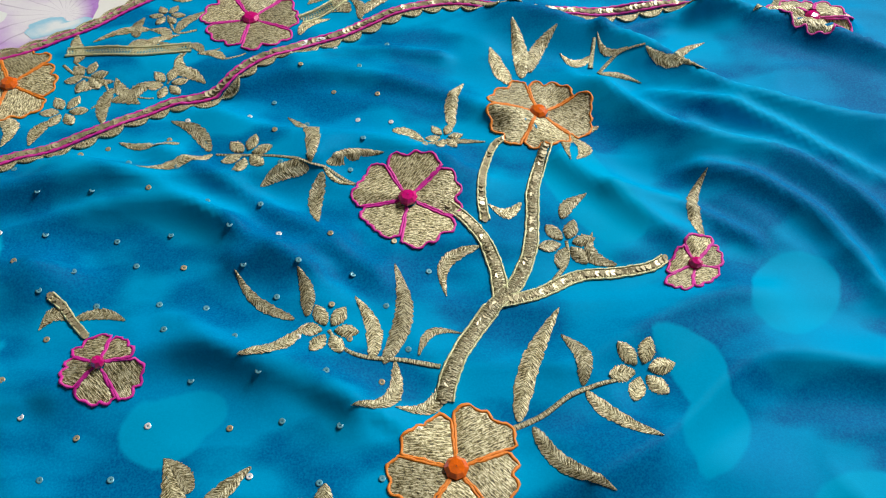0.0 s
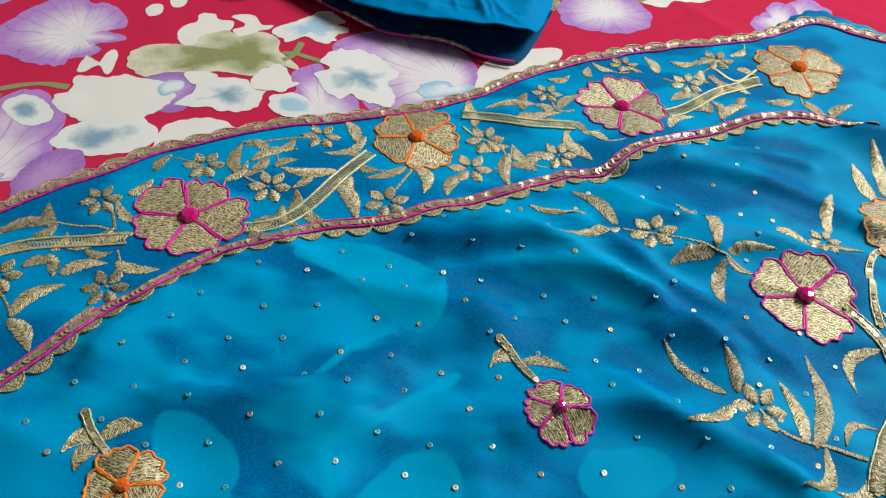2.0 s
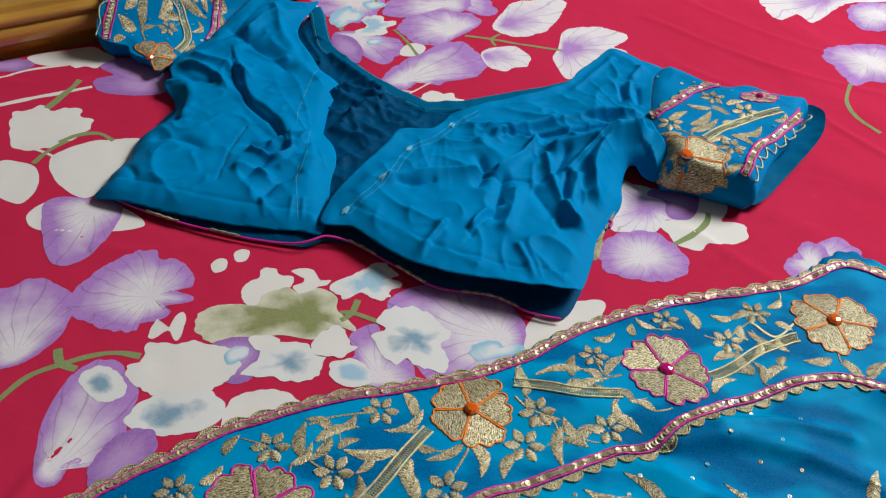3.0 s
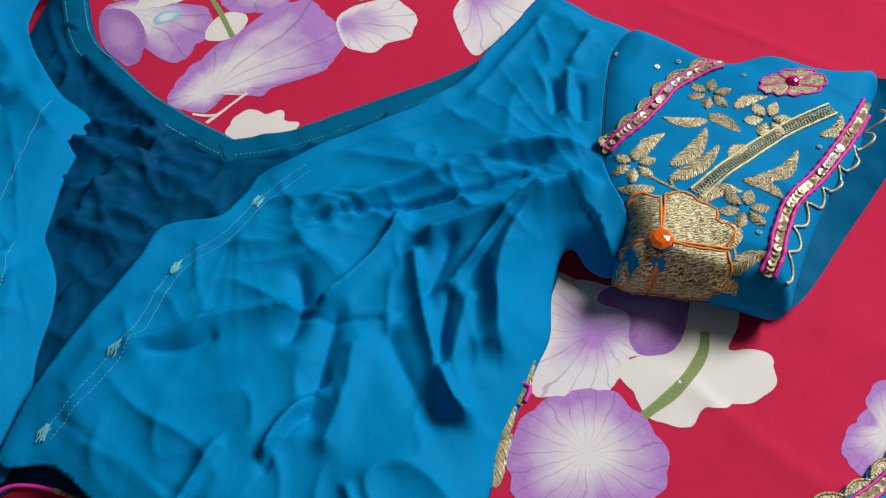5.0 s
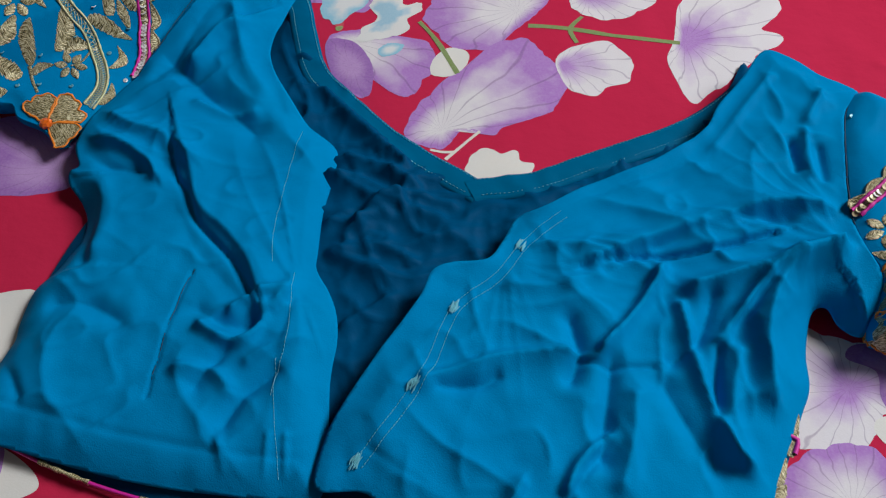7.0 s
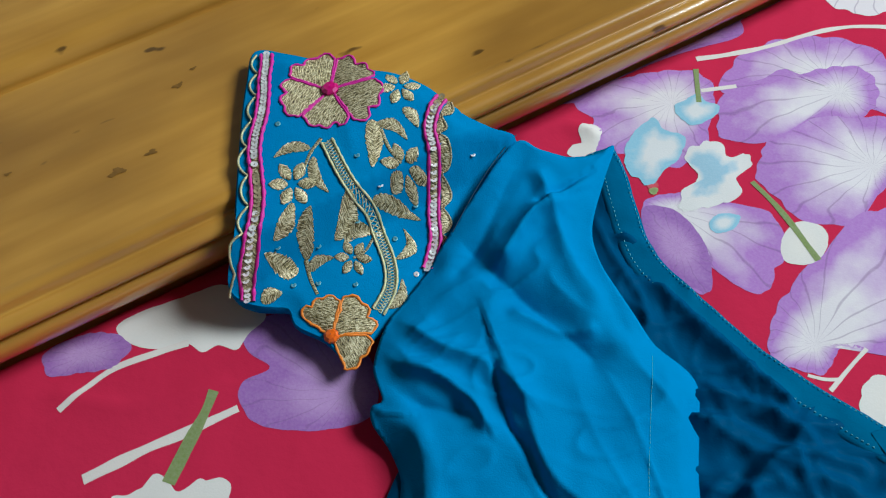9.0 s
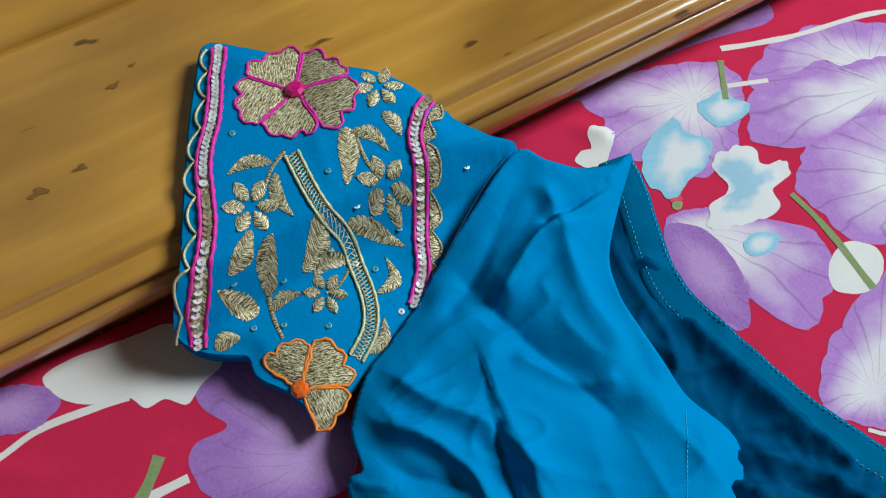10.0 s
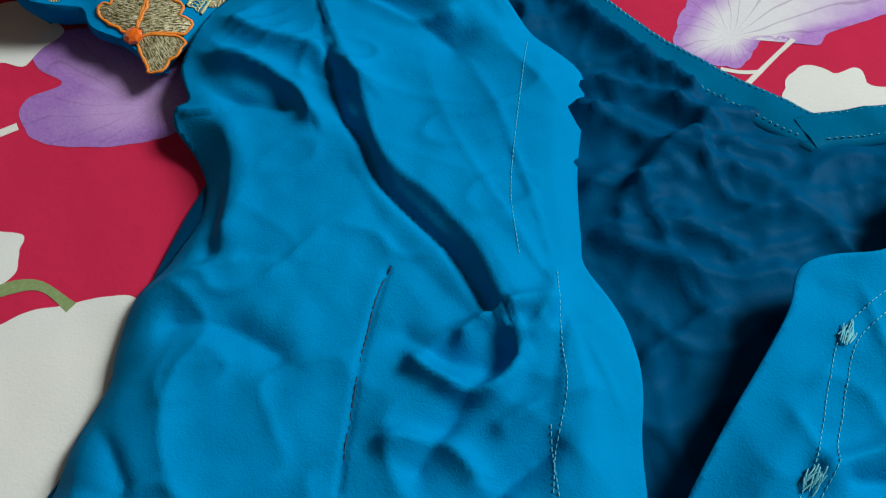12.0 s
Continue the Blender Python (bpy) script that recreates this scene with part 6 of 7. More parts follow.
def stitches(surface, line, parent, mat=None, dash=0.0024, gap=0.0014, r=0.0002, lift=0.0005, name="stitching"):
    q = even(smooth_line(line, 8), 0.0008)
    mk = Maker()
    n = max(int(dash / 0.0008), 2)
    g = max(int(gap / 0.0008), 1)
    i = 0
    while i + n < len(q):
        seg = on(surface, q[i:i + n + 1], lift)
        seg[0, 2] -= lift
        seg[-1, 2] -= lift
        mk.tube(seg, r, 4)
        i += n + g
    return mk.done(name, mat or STITCH, parent)


NECK = [(-0.553, 1.026), (-0.542, 1.006), (-0.534, 0.985), (-0.515, 0.947), (-0.481, 0.917), (-0.449, 0.891), (-0.413, 0.870)] + [(-0.378, 0.853), (-0.342, 0.864), (-0.307, 0.886), (-0.266, 0.911), (-0.224, 0.941), (-0.196, 0.972)]
NECK_L = NECK[:8] + [(2 * NECK[7][0] - NECK[6][0] - 0.003, 2 * NECK[7][1] - NECK[6][1] + 0.002)]
NECK_R = [(NECK[7][0] - 0.010, NECK[7][1] - 0.005)] + NECK[7:]
strip("neck_facing", neck_only, NECK_L[:8] + [(NECK[7][0] + 0.010, NECK[7][1] - 0.006)], 0.021, FACING_BLUE, 0.0016, blouse, -1, "deep teal neckline facing with stitched edge")
strip("neck_facing", neck_only, NECK_R, 0.021, FACING_BLUE, 0.0021, blouse, -1, "deep teal neckline facing with stitched edge")
for off_k in (0.0022, 0.0165):
    for part_line in (NECK_L[:8], NECK_R[1:]):
        qn = even(smooth_line(part_line, 8), 0.004)
        tn = np.gradient(qn, axis=0)
        tn /= np.linalg.norm(tn, axis=1, keepdims=True)
        stitches(neck_only, qn - np.column_stack([-tn[:, 1], tn[:, 0]]) * off_k, blouse, None, 0.003, 0.0014, 0.0003, 0.0022)

# hem of the back, edged in magenta and gold, peeping out below the fronts
HEM = [(-0.659, 0.614), (-0.587, 0.595), (-0.516, 0.586), (-0.460, 0.585), (-0.442, 0.590), (-0.428, 0.599), (-0.400, 0.598), (-0.361, 0.581), (-0.318, 0.562), (-0.266, 0.562), (-0.232, 0.550), (-0.204, 0.548)]


def hem_z(x, y):
    return sheet_z(x, y) + 0.0045 + 0.006 * np.exp(-((np.asarray(x) + 0.432) / 0.03) ** 2)


mk = Maker()
mk.tube(on(hem_z, even(smooth_line(HEM, 8), 0.003), 0.001), 0.0012, 6)
mk.done("hem_cord", MAGENTA, blouse)
for frm, to in ((0.12, 0.20), (0.26, 0.33), (0.55, 0.62), (0.66, 0.74), (0.80, 0.92)):
    q = even(smooth_line(HEM, 8), 0.003)
    q = q[int(frm * len(q)):int(to * len(q))]
    mk = Maker()
    mk.tube(on(hem_z, q, 0.0022), 0.0014 * (1 + 0.3 * np.sin(np.arange(len(q)) * 1.7)), 6)
    mk.done("hem_trim", GOLD, blouse)

# left front
LEFT_RIM = ([(-0.553, 1.017, 0.030), (-0.557, 0.985, 0.028), (-0.560, 0.949, 0.026), (-0.552, 0.925, 0.025), (-0.533, 0.900, 0.022), (-0.512, 0.878, 0.014), (-0.487, 0.862, 0.010), (-0.483, 0.833, 0.010), (-0.482, 0.801, 0.011), (-0.477, 0.767, 0.012), (-0.474, 0.753, 0.013), (-0.461, 0.736, 0.016), (-0.452, 0.720, 0.016), (-0.447, 0.701, 0.015), (-0.445, 0.674, 0.014)]
            + [(-0.433, 0.605, 0.012), (-0.457, 0.599, 0.011), (-0.497, 0.596, 0.010), (-0.541, 0.595, 0.010), (-0.582, 0.598, 0.010), (-0.630, 0.603, 0.010)]
            + [(-0.663, 0.606, 0.006), (-0.662, 0.630, 0.006), (-0.662, 0.650, 0.006), (-0.657, 0.671, 0.006), (-0.660, 0.686, 0.006), (-0.661, 0.711, 0.006), (-0.651, 0.735, 0.006), (-0.647, 0.764, 0.006), (-0.658, 0.784, 0.006), (-0.672, 0.797, 0.012), (-0.675, 0.807, 0.016), (-0.669, 0.812, 0.018), (-0.679, 0.829, 0.018), (-0.680, 0.849, 0.018)]
            + [(-0.677, 0.866, 0.018), (-0.670, 0.881, 0.018), (-0.663, 0.898, 0.018), (-0.651, 0.931, 0.025), (-0.636, 0.965, 0.036), (-0.619, 1.000, 0.042), (-0.602, 0.998, 0.040), (-0.582, 0.999, 0.034), (-0.566, 1.005, 0.032)])
LEFT_FOLDS = [
    ([(-0.609, 0.859), (-0.584, 0.819), (-0.566, 0.786), (-0.539, 0.767), (-0.519, 0.748), (-0.505, 0.727)], 0.0040, 0.030, 0.005),
    ([(-0.574, 0.774), (-0.560, 0.755), (-0.542, 0.739), (-0.517, 0.720)], -0.0015, 0.010, 0.018),
    ([(-0.684, 0.846), (-0.662, 0.833), (-0.638, 0.830), (-0.615, 0.818), (-0.605, 0.807)], 0.006, 0.010, 0.006),
    ([(-0.669, 0.822), (-0.644, 0.812), (-0.622, 0.813)], -0.004, 0.008, 0.010),
    ([(-0.665, 0.798), (-0.644, 0.793), (-0.633, 0.769), (-0.628, 0.743)], 0.005, 0.014, 0.012),
    ([(-0.649, 0.766), (-0.637, 0.749), (-0.632, 0.733)], -0.005, 0.008, 0.010),
    ([(-0.635, 0.698), (-0.614, 0.700), (-0.587, 0.691)], -0.004, 0.010, 0.012),
    ([(-0.654, 0.716), (-0.636, 0.721), (-0.618, 0.727)], 0.003, 0.008, 0.016),
    ([(-0.533, 0.695), (-0.514, 0.687), (-0.501, 0.691), (-0.495, 0.704), (-0.498, 0.713)], 0.006, 0.008, 0.006),
    ([(-0.540, 0.707), (-0.520, 0.698), (-0.505, 0.701)], -0.003, 0.008, 0.010),
    ([(-0.517, 0.710), (-0.508, 0.719), (-0.489, 0.729)], 0.005, 0.006, 0.008),
    ([(-0.497, 0.676), (-0.484, 0.687), (-0.466, 0.697)], 0.003, 0.006, 0.006),
    ([(-0.491, 0.714), (-0.485, 0.727), (-0.485, 0.743)], 0.004, 0.006, 0.005),
    ([(-0.535, 0.665), (-0.516, 0.666), (-0.504, 0.658)], 0.005, 0.006, 0.009),
    ([(-0.553, 0.734), (-0.555, 0.708), (-0.553, 0.666), (-0.551, 0.643)], -0.0016, 0.0015, 0.0015),
    ([(-0.660, 0.658), (-0.642, 0.645), (-0.630, 0.632)], -0.003, 0.006, 0.008),
    ([(-0.553, 1.001), (-0.578, 0.967), (-0.598, 0.948), (-0.612, 0.916)], 0.008, 0.010, 0.013),
    ([(-0.565, 0.991), (-0.585, 0.970), (-0.596, 0.958)], -0.006, 0.006, 0.006),
    ([(-0.616, 0.984), (-0.622, 0.959), (-0.630, 0.928), (-0.641, 0.904)], -0.004, 0.010, 0.010),
    ([(-0.599, 0.979), (-0.582, 0.943), (-0.567, 0.917), (-0.551, 0.900)], 0.005, 0.010, 0.010),
    ([(-0.646, 0.928), (-0.600, 0.893), (-0.549, 0.861)], -0.006, 0.016, 0.018),
    ([(-0.678, 0.868), (-0.640, 0.849), (-0.609, 0.842), (-0.584, 0.824)], 0.006, 0.012, 0.010),
    ([(-0.563, 0.939), (-0.546, 0.914), (-0.532, 0.884)], -0.004, 0.008, 0.008),
    ([(-0.598, 0.880), (-0.568, 0.873), (-0.553, 0.876)], 0.004, 0.008, 0.008),
    ([(-0.502, 0.630), (-0.494, 0.654), (-0.477, 0.673)], -0.004, 0.008, 0.008),
    ([(-0.525, 0.656), (-0.511, 0.686), (-0.500, 0.705)], -0.004, 0.008, 0.01),
    ([(-0.471, 0.632), (-0.468, 0.609)], 0.002, 0.003, 0.003), ([(-0.461, 0.634), (-0.456, 0.611)], 0.002, 0.003, 0.003), ([(-0.502, 0.631), (-0.492, 0.608)], 0.002, 0.004, 0.004),
]


ARMPIT_L, CLOSE_L = [(-0.676, 0.831), (-0.479, 0.731)]


def left_front_z(x, y, d, zr):
    rise = np.clip((y - 0.86) / 0.12, 0, 1)
    free = np.clip(d / 0.022, 0, 1)
    h = 0.021 + 0.014 * rise + free * (1.3 * folds(x, y, LEFT_FOLDS, 0.68) + crevices(x, y, LEFT_CREVICES) + 0.0016 * vnoise(x - 0.6 * y, y * 0.7, 0.03, 6) + 0.0032 * crumple(x, y, 0.045, 6, 1.0) + 0.0020 * crumple(x, y, 0.02, 2, 2.2) + 0.0020 * radiate(x, y, *ARMPIT_L, 5, 3) + 0.0035 * radiate(x, y, *CLOSE_L, 5, 5, 0.12) + 0.0005 * vnoise(x, y, 0.010, 1))
    h = h + 0.0009 * np.exp(-(line_dist(x, y, HEM)[0] / 0.03) ** 2) * vnoise(x, y * 0.2, 0.009, 5)
    h = np.maximum(sheet_z(x, y) + h, 0.010)
    edge = np.exp(-(d / 0.012) ** 1.2)
    return zr * edge + np.maximum(h, bed_or_rail(x, y) * 0.5) * (1 - edge) + 0.0012 * (1 - free) * vnoise(x, y, 0.014, 3)


LEFT_CURVE = smooth_line(LEFT_RIM, 5, True)
cloth("front_panel", LEFT_CURVE, left_front_z, 0.0019, BLOUSE_BLUE, blouse, thick=0.0010)


def left_only(x, y):
    x, y = np.asarray(x, float), np.asarray(y, float)
    d, zr = rim_read(x.ravel(), y.ravel(), LEFT_CURVE[::2])
    return left_front_z(x.ravel(), y.ravel(), d, zr).reshape(x.shape)


left_only = sampled(left_only, -0.72, -0.42, 0.55, 1.06, 0.0012)
stitches(left_only, [(-0.514, 0.869), (-0.512, 0.819), (-0.509, 0.779), (-0.501, 0.747)] , blouse)
stitches(left_only, [(-0.485, 0.743), (-0.480, 0.714), (-0.476, 0.694), (-0.477, 0.670), (-0.476, 0.654)], blouse)
stitches(left_only, [(-0.480, 0.680), (-0.475, 0.658), (-0.465, 0.627), (-0.459, 0.608)], blouse)
stitches(left_only, [(-0.552, 0.736), (-0.555, 0.722), (-0.555, 0.704), (-0.554, 0.683), (-0.553, 0.665), (-0.550, 0.642)], blouse, DARK_STITCH, 0.02, 0.0008, 0.0004, 0.0002, "dart_seam")
stitches(left_only, [(-0.620, 1.008), (-0.637, 0.968), (-0.650, 0.930)], blouse, DARK_STITCH, 0.02, 0.0008, 0.0004, 0.0002, "sleeve_seam")

# right front
RIGHT_RIM = ([(-0.172, 0.998, 0.030), (-0.190, 0.965, 0.030), (-0.209, 0.932, 0.030), (-0.221, 0.904, 0.030), (-0.257, 0.870, 0.030), (-0.295, 0.845, 0.030), (-0.326, 0.820, 0.030), (-0.345, 0.810, 0.024), (-0.352, 0.790, 0.026), (-0.360, 0.770, 0.030), (-0.381, 0.763, 0.032), (-0.394, 0.754, 0.032), (-0.398, 0.736, 0.032), (-0.408, 0.713, 0.030), (-0.418, 0.692, 0.028), (-0.431, 0.661, 0.024), (-0.438, 0.637, 0.020)]
             + [(-0.436, 0.606, 0.020), (-0.407, 0.608, 0.020), (-0.372, 0.588, 0.020), (-0.330, 0.570, 0.022), (-0.282, 0.564, 0.026), (-0.228, 0.562, 0.030), (-0.199, 0.566, 0.028), (-0.188, 0.578, 0.020)]
             + [(-0.176, 0.642, 0.008)] + [(-0.159, 0.698, 0.009), (-0.153, 0.717, 0.010), (-0.153, 0.745, 0.010), (-0.149, 0.770, 0.014), (-0.141, 0.773, 0.018), (-0.132, 0.763, 0.014), (-0.117, 0.759, 0.014), (-0.113, 0.774, 0.030), (-0.113, 0.791, 0.040), (-0.122, 0.809, 0.042), (-0.127, 0.833, 0.040), (-0.126, 0.881, 0.040), (-0.121, 0.930, 0.038), (-0.107, 0.958, 0.034), (-0.128, 0.971, 0.032), (-0.147, 0.988, 0.030)])
RIGHT_FOLDS = [
    ([(-0.127, 0.837), (-0.172, 0.840), (-0.206, 0.826), (-0.253, 0.804), (-0.291, 0.780)], 0.007, 0.009, 0.016),
    ([(-0.167, 0.827), (-0.210, 0.825), (-0.247, 0.800), (-0.287, 0.784)], -0.0035, 0.009, 0.009),
    ([(-0.115, 0.810), (-0.145, 0.803), (-0.185, 0.785), (-0.227, 0.768)], 0.008, 0.010, 0.012),
    ([(-0.182, 0.704), (-0.185, 0.746), (-0.171, 0.783), (-0.140, 0.805)], 0.010, 0.014, 0.018),
    ([(-0.282, 0.717), (-0.270, 0.734), (-0.256, 0.760), (-0.248, 0.781)], 0.006, 0.005, 0.008),
    ([(-0.276, 0.710), (-0.277, 0.679), (-0.278, 0.647)], -0.005, 0.010, 0.010),
    ([(-0.211, 0.732), (-0.193, 0.764), (-0.170, 0.794)], 0.006, 0.006, 0.006),
    ([(-0.236, 0.754), (-0.224, 0.710), (-0.208, 0.671), (-0.197, 0.657)], 0.005, 0.006, 0.008),
    ([(-0.303, 0.734), (-0.296, 0.712), (-0.299, 0.694)], -0.005, 0.010, 0.010),
    ([(-0.386, 0.679), (-0.363, 0.691), (-0.337, 0.704), (-0.303, 0.711)], 0.005, 0.007, 0.012),
    ([(-0.376, 0.677), (-0.355, 0.681), (-0.344, 0.689)], -0.003, 0.006, 0.006),
    ([(-0.296, 0.626), (-0.291, 0.642), (-0.276, 0.661)], 0.005, 0.005, 0.010),
    ([(-0.261, 0.688), (-0.261, 0.662), (-0.266, 0.634)], 0.004, 0.010, 0.010),
    ([(-0.244, 0.700), (-0.230, 0.677), (-0.213, 0.654)], -0.004, 0.012, 0.012),
    ([(-0.160, 0.899), (-0.157, 0.874)], -0.004, 0.005, 0.005), ([(-0.141, 0.895), (-0.140, 0.865)], -0.004, 0.005, 0.005), ([(-0.151, 0.910), (-0.149, 0.869)], 0.003, 0.005, 0.005),
    ([(-0.172, 0.966), (-0.195, 0.924), (-0.213, 0.891)], 0.004, 0.006, 0.010), ([(-0.136, 0.950), (-0.148, 0.921)], 0.003, 0.006, 0.006),
    ([(-0.345, 0.798), (-0.316, 0.818), (-0.279, 0.839), (-0.227, 0.871)], 0.003, 0.006, 0.010),
    ([(-0.330, 0.788), (-0.302, 0.790), (-0.280, 0.783)], 0.003, 0.004, 0.008), ([(-0.344, 0.754), (-0.317, 0.756), (-0.288, 0.770)], 0.003, 0.006, 0.010),
    ([(-0.239, 0.716), (-0.224, 0.732), (-0.216, 0.763)], -0.004, 0.008, 0.008), ([(-0.170, 0.709), (-0.174, 0.682), (-0.181, 0.657)], -0.003, 0.008, 0.010),
    ([(-0.201, 0.725), (-0.205, 0.687), (-0.193, 0.658)], 0.004, 0.008, 0.010), ([(-0.321, 0.625), (-0.334, 0.590), (-0.334, 0.571)], 0.004, 0.004, 0.008),
    ([(-0.251, 0.611), (-0.239, 0.589), (-0.232, 0.567)], 0.003, 0.005, 0.006), ([(-0.284, 0.578), (-0.287, 0.566)], 0.002, 0.004, 0.004),
]


ARMPIT_R, CLOSE_R = [(-0.124, 0.802), (-0.351, 0.775)]


def right_front_z(x, y, d, zr):
    free = np.clip(d / 0.020, 0, 1)
    shoulder = np.clip((x + 0.24) / 0.10, 0, 1) * np.clip((y - 0.72) / 0.05, 0, 1)
    h = 0.025 + 0.010 * shoulder + free * (1.5 * folds(x, y, RIGHT_FOLDS, 0.66) + crevices(x, y, RIGHT_CREVICES) + 0.0016 * vnoise(x + 0.8 * y, y * 0.6 - x * 0.3, 0.026, 7) + 0.0036 * crumple(x, y, 0.04, 7, 1.1) + 0.0022 * crumple(x, y, 0.02, 3, 0.4) + 0.0016 * radiate(x, y, *ARMPIT_R, 6, 2, 0.25) + 0.0010 * radiate(x, y, *CLOSE_R, 6, 4, 0.15) + 0.0005 * vnoise(x, y, 0.010, 2))
    h = h + 0.0010 * np.exp(-(line_dist(x, y, HEM)[0] / 0.035) ** 2) * vnoise(x + 0.3 * y, y * 0.2, 0.009, 5)
    h = np.maximum(sheet_z(x, y) + h, 0.010)
    edge = np.exp(-(d / 0.011) ** 1.2)
    return zr * edge + h * (1 - edge) + 0.0012 * (1 - free) * vnoise(x, y, 0.014, 3)


RIGHT_CURVE = smooth_line(RIGHT_RIM, 5, True)
cloth("front_panel", RIGHT_CURVE, right_front_z, 0.0019, BLOUSE_BLUE, blouse, thick=0.0010)


def right_only(x, y):
    x, y = np.asarray(x, float), np.asarray(y, float)
    d, zr = rim_read(x.ravel(), y.ravel(), RIGHT_CURVE[::2])
    return right_front_z(x.ravel(), y.ravel(), d, zr).reshape(x.shape)


right_only = sampled(right_only, -0.48, -0.02, 0.5, 1.08, 0.0012)
PLACKET = [(-0.316, 0.817), (-0.331, 0.801), (-0.342, 0.785), (-0.353, 0.762), (-0.368, 0.745), (-0.378, 0.732), (-0.383, 0.714), (-0.387, 0.692), (-0.393, 0.673), (-0.405, 0.647), (-0.418, 0.623)]
stitches(right_only, PLACKET, blouse)
qn = even(smooth_line(PLACKET, 8), 0.004)
tn = np.gradient(qn, axis=0)
tn /= np.linalg.norm(tn, axis=1, keepdims=True)
stitches(right_only, qn + np.column_stack([-tn[:, 1], tn[:, 0]]) * 0.006, blouse)
stitches(right_only, [(-0.111, 0.948), (-0.121, 0.928), (-0.126, 0.881), (-0.127, 0.833), (-0.122, 0.812)], blouse, DARK_STITCH, 0.02, 0.0008, 0.0005, 0.0002, "sleeve_seam")
# thread knots where the hooks were sewn
for kx, ky in [(-0.340, 0.786), (-0.377, 0.732), (-0.392, 0.673), (-0.416, 0.624)]:
    mk = Maker()
    krng = random.Random(int(kx * 1e5) & 255)
    for k in range(18):
        a = krng.uniform(0.6, 1.4)
        dx, dy = 0.0045 * math.cos(a), 0.0065 * math.sin(a)
        ox, oy = krng.uniform(-0.0025, 0.0025), krng.uniform(-0.003, 0.003)
        seg = on(right_only, [(kx + ox - dx * 0.5, ky + oy - dy * 0.5), (kx + ox + krng.uniform(-0.001, 0.001), ky + oy), (kx + ox + dx * 0.5, ky + oy + dy * 0.5)], 0.0010)
        seg[1, 2] += 0.0004
        mk.tube(seg, 0.0003, 4)
    mk.done("thread_knot", STITCH, blouse, "worn knot of pale teal thread")
# embroidery of the back that shows along the side
for sx, sy in [(-0.164, 0.692), (-0.165, 0.682), (-0.173, 0.663), (-0.174, 0.647), (-0.176, 0.635)]:
    leaf((lambda x, y: sheet_z(x, y) + 0.010), blouse, (sx - 0.003, sy - 0.010), (sx + 0.003, sy + 0.008), 0.009, 0.1)
mk = Maker()
mk.tube(on(lambda x, y: sheet_z(x, y) + 0.011, even([(-0.169, 0.686), (-0.162, 0.683), (-0.165, 0.674)], 0.003)), 0.0015, 6)
mk.done("side_cord", MAGENTA, blouse)


# ---- sleeves ----
def lying(x, y):
    """How high the far sleeve lies: flat at the armhole, then up over the bed rail."""
    n = rail_offset(np.asarray(x, float), np.asarray(y, float))
    return np.interp(n, (-0.12, -0.09, -0.075, -0.045, -0.028, 0, 0.03, 0.2), (0.012, 0.016, 0.018, 0.028, 0.058, 0.068, 0.074, 0.076))


FAR_RIM = [(-0.807, 1.024, 0.075), (-0.803, 0.997, 0.075), (-0.797, 0.969, 0.074), (-0.787, 0.932, 0.072), (-0.780, 0.901, 0.065), (-0.777, 0.881, 0.059), (-0.779, 0.869, 0.048), (-0.779, 0.860, 0.036), (-0.773, 0.857, 0.027), (-0.762, 0.856, 0.025), (-0.751, 0.858, 0.023), (-0.742, 0.859, 0.021), (-0.735, 0.850, 0.018), (-0.716, 0.845, 0.016), (-0.703, 0.837, 0.014), (-0.695, 0.832, 0.012), (-0.689, 0.847, 0.013), (-0.680, 0.863, 0.014), (-0.671, 0.879, 0.015), (-0.664, 0.897, 0.016), (-0.657, 0.919, 0.018), (-0.651, 0.935, 0.021), (-0.640, 0.965, 0.026), (-0.619, 1.001, 0.041), (-0.636, 0.998, 0.056), (-0.652, 1.000, 0.062), (-0.668, 1.006, 0.067), (-0.684, 1.014, 0.071), (-0.705, 1.019, 0.074), (-0.725, 1.020, 0.074), (-0.760, 1.023, 0.074), (-0.785, 1.025, 0.075)]
FAR_CURVE = smooth_line(FAR_RIM, 5, True)


def far_sleeve_z(x, y, d, zr):
    full = lying(x, y) + np.clip(d / 0.01, 0, 1) * (0.002 + 0.0014 * vnoise(x, y, 0.03, 3) + 0.0012 * crumple(x, y, 0.04, 3))
    edge = np.exp(-d / 0.004)
    return full * (1 - edge) + zr * edge


cloth("sleeve", FAR_CURVE, far_sleeve_z, 0.003, BLOUSE_BLUE, blouse, "short sleeve with gold flowers, magenta cords and sequins", ground=bed_or_rail)


def far_only(x, y):
    x, y = np.asarray(x, float), np.asarray(y, float)
    d, zr = rim_read(x.ravel(), y.ravel(), FAR_CURVE[::2])
    return far_sleeve_z(x.ravel(), y.ravel(), d, zr).reshape(x.shape)


far_only = sampled(far_only, -0.92, -0.58, 0.78, 1.12, 0.0012)
FS = far_only
ribbon(FS, blouse, [(-0.796, 1.022), (-0.790, 0.995), (-0.783, 0.963), (-0.777, 0.935), (-0.770, 0.910), (-0.766, 0.893), (-0.767, 0.879), (-0.770, 0.866), (-0.769, 0.857)], 0.0075, -1, 0.006, 0.020, False, 0.75, 0.0013)
ribbon(FS, blouse, [(-0.671, 1.008), (-0.674, 0.996), (-0.675, 0.982), (-0.670, 0.970), (-0.668, 0.958), (-0.665, 0.940), (-0.662, 0.924), (-0.663, 0.905)], 0.0065, 1, 0.007, 0.016, True, 0.55, 0.0012)
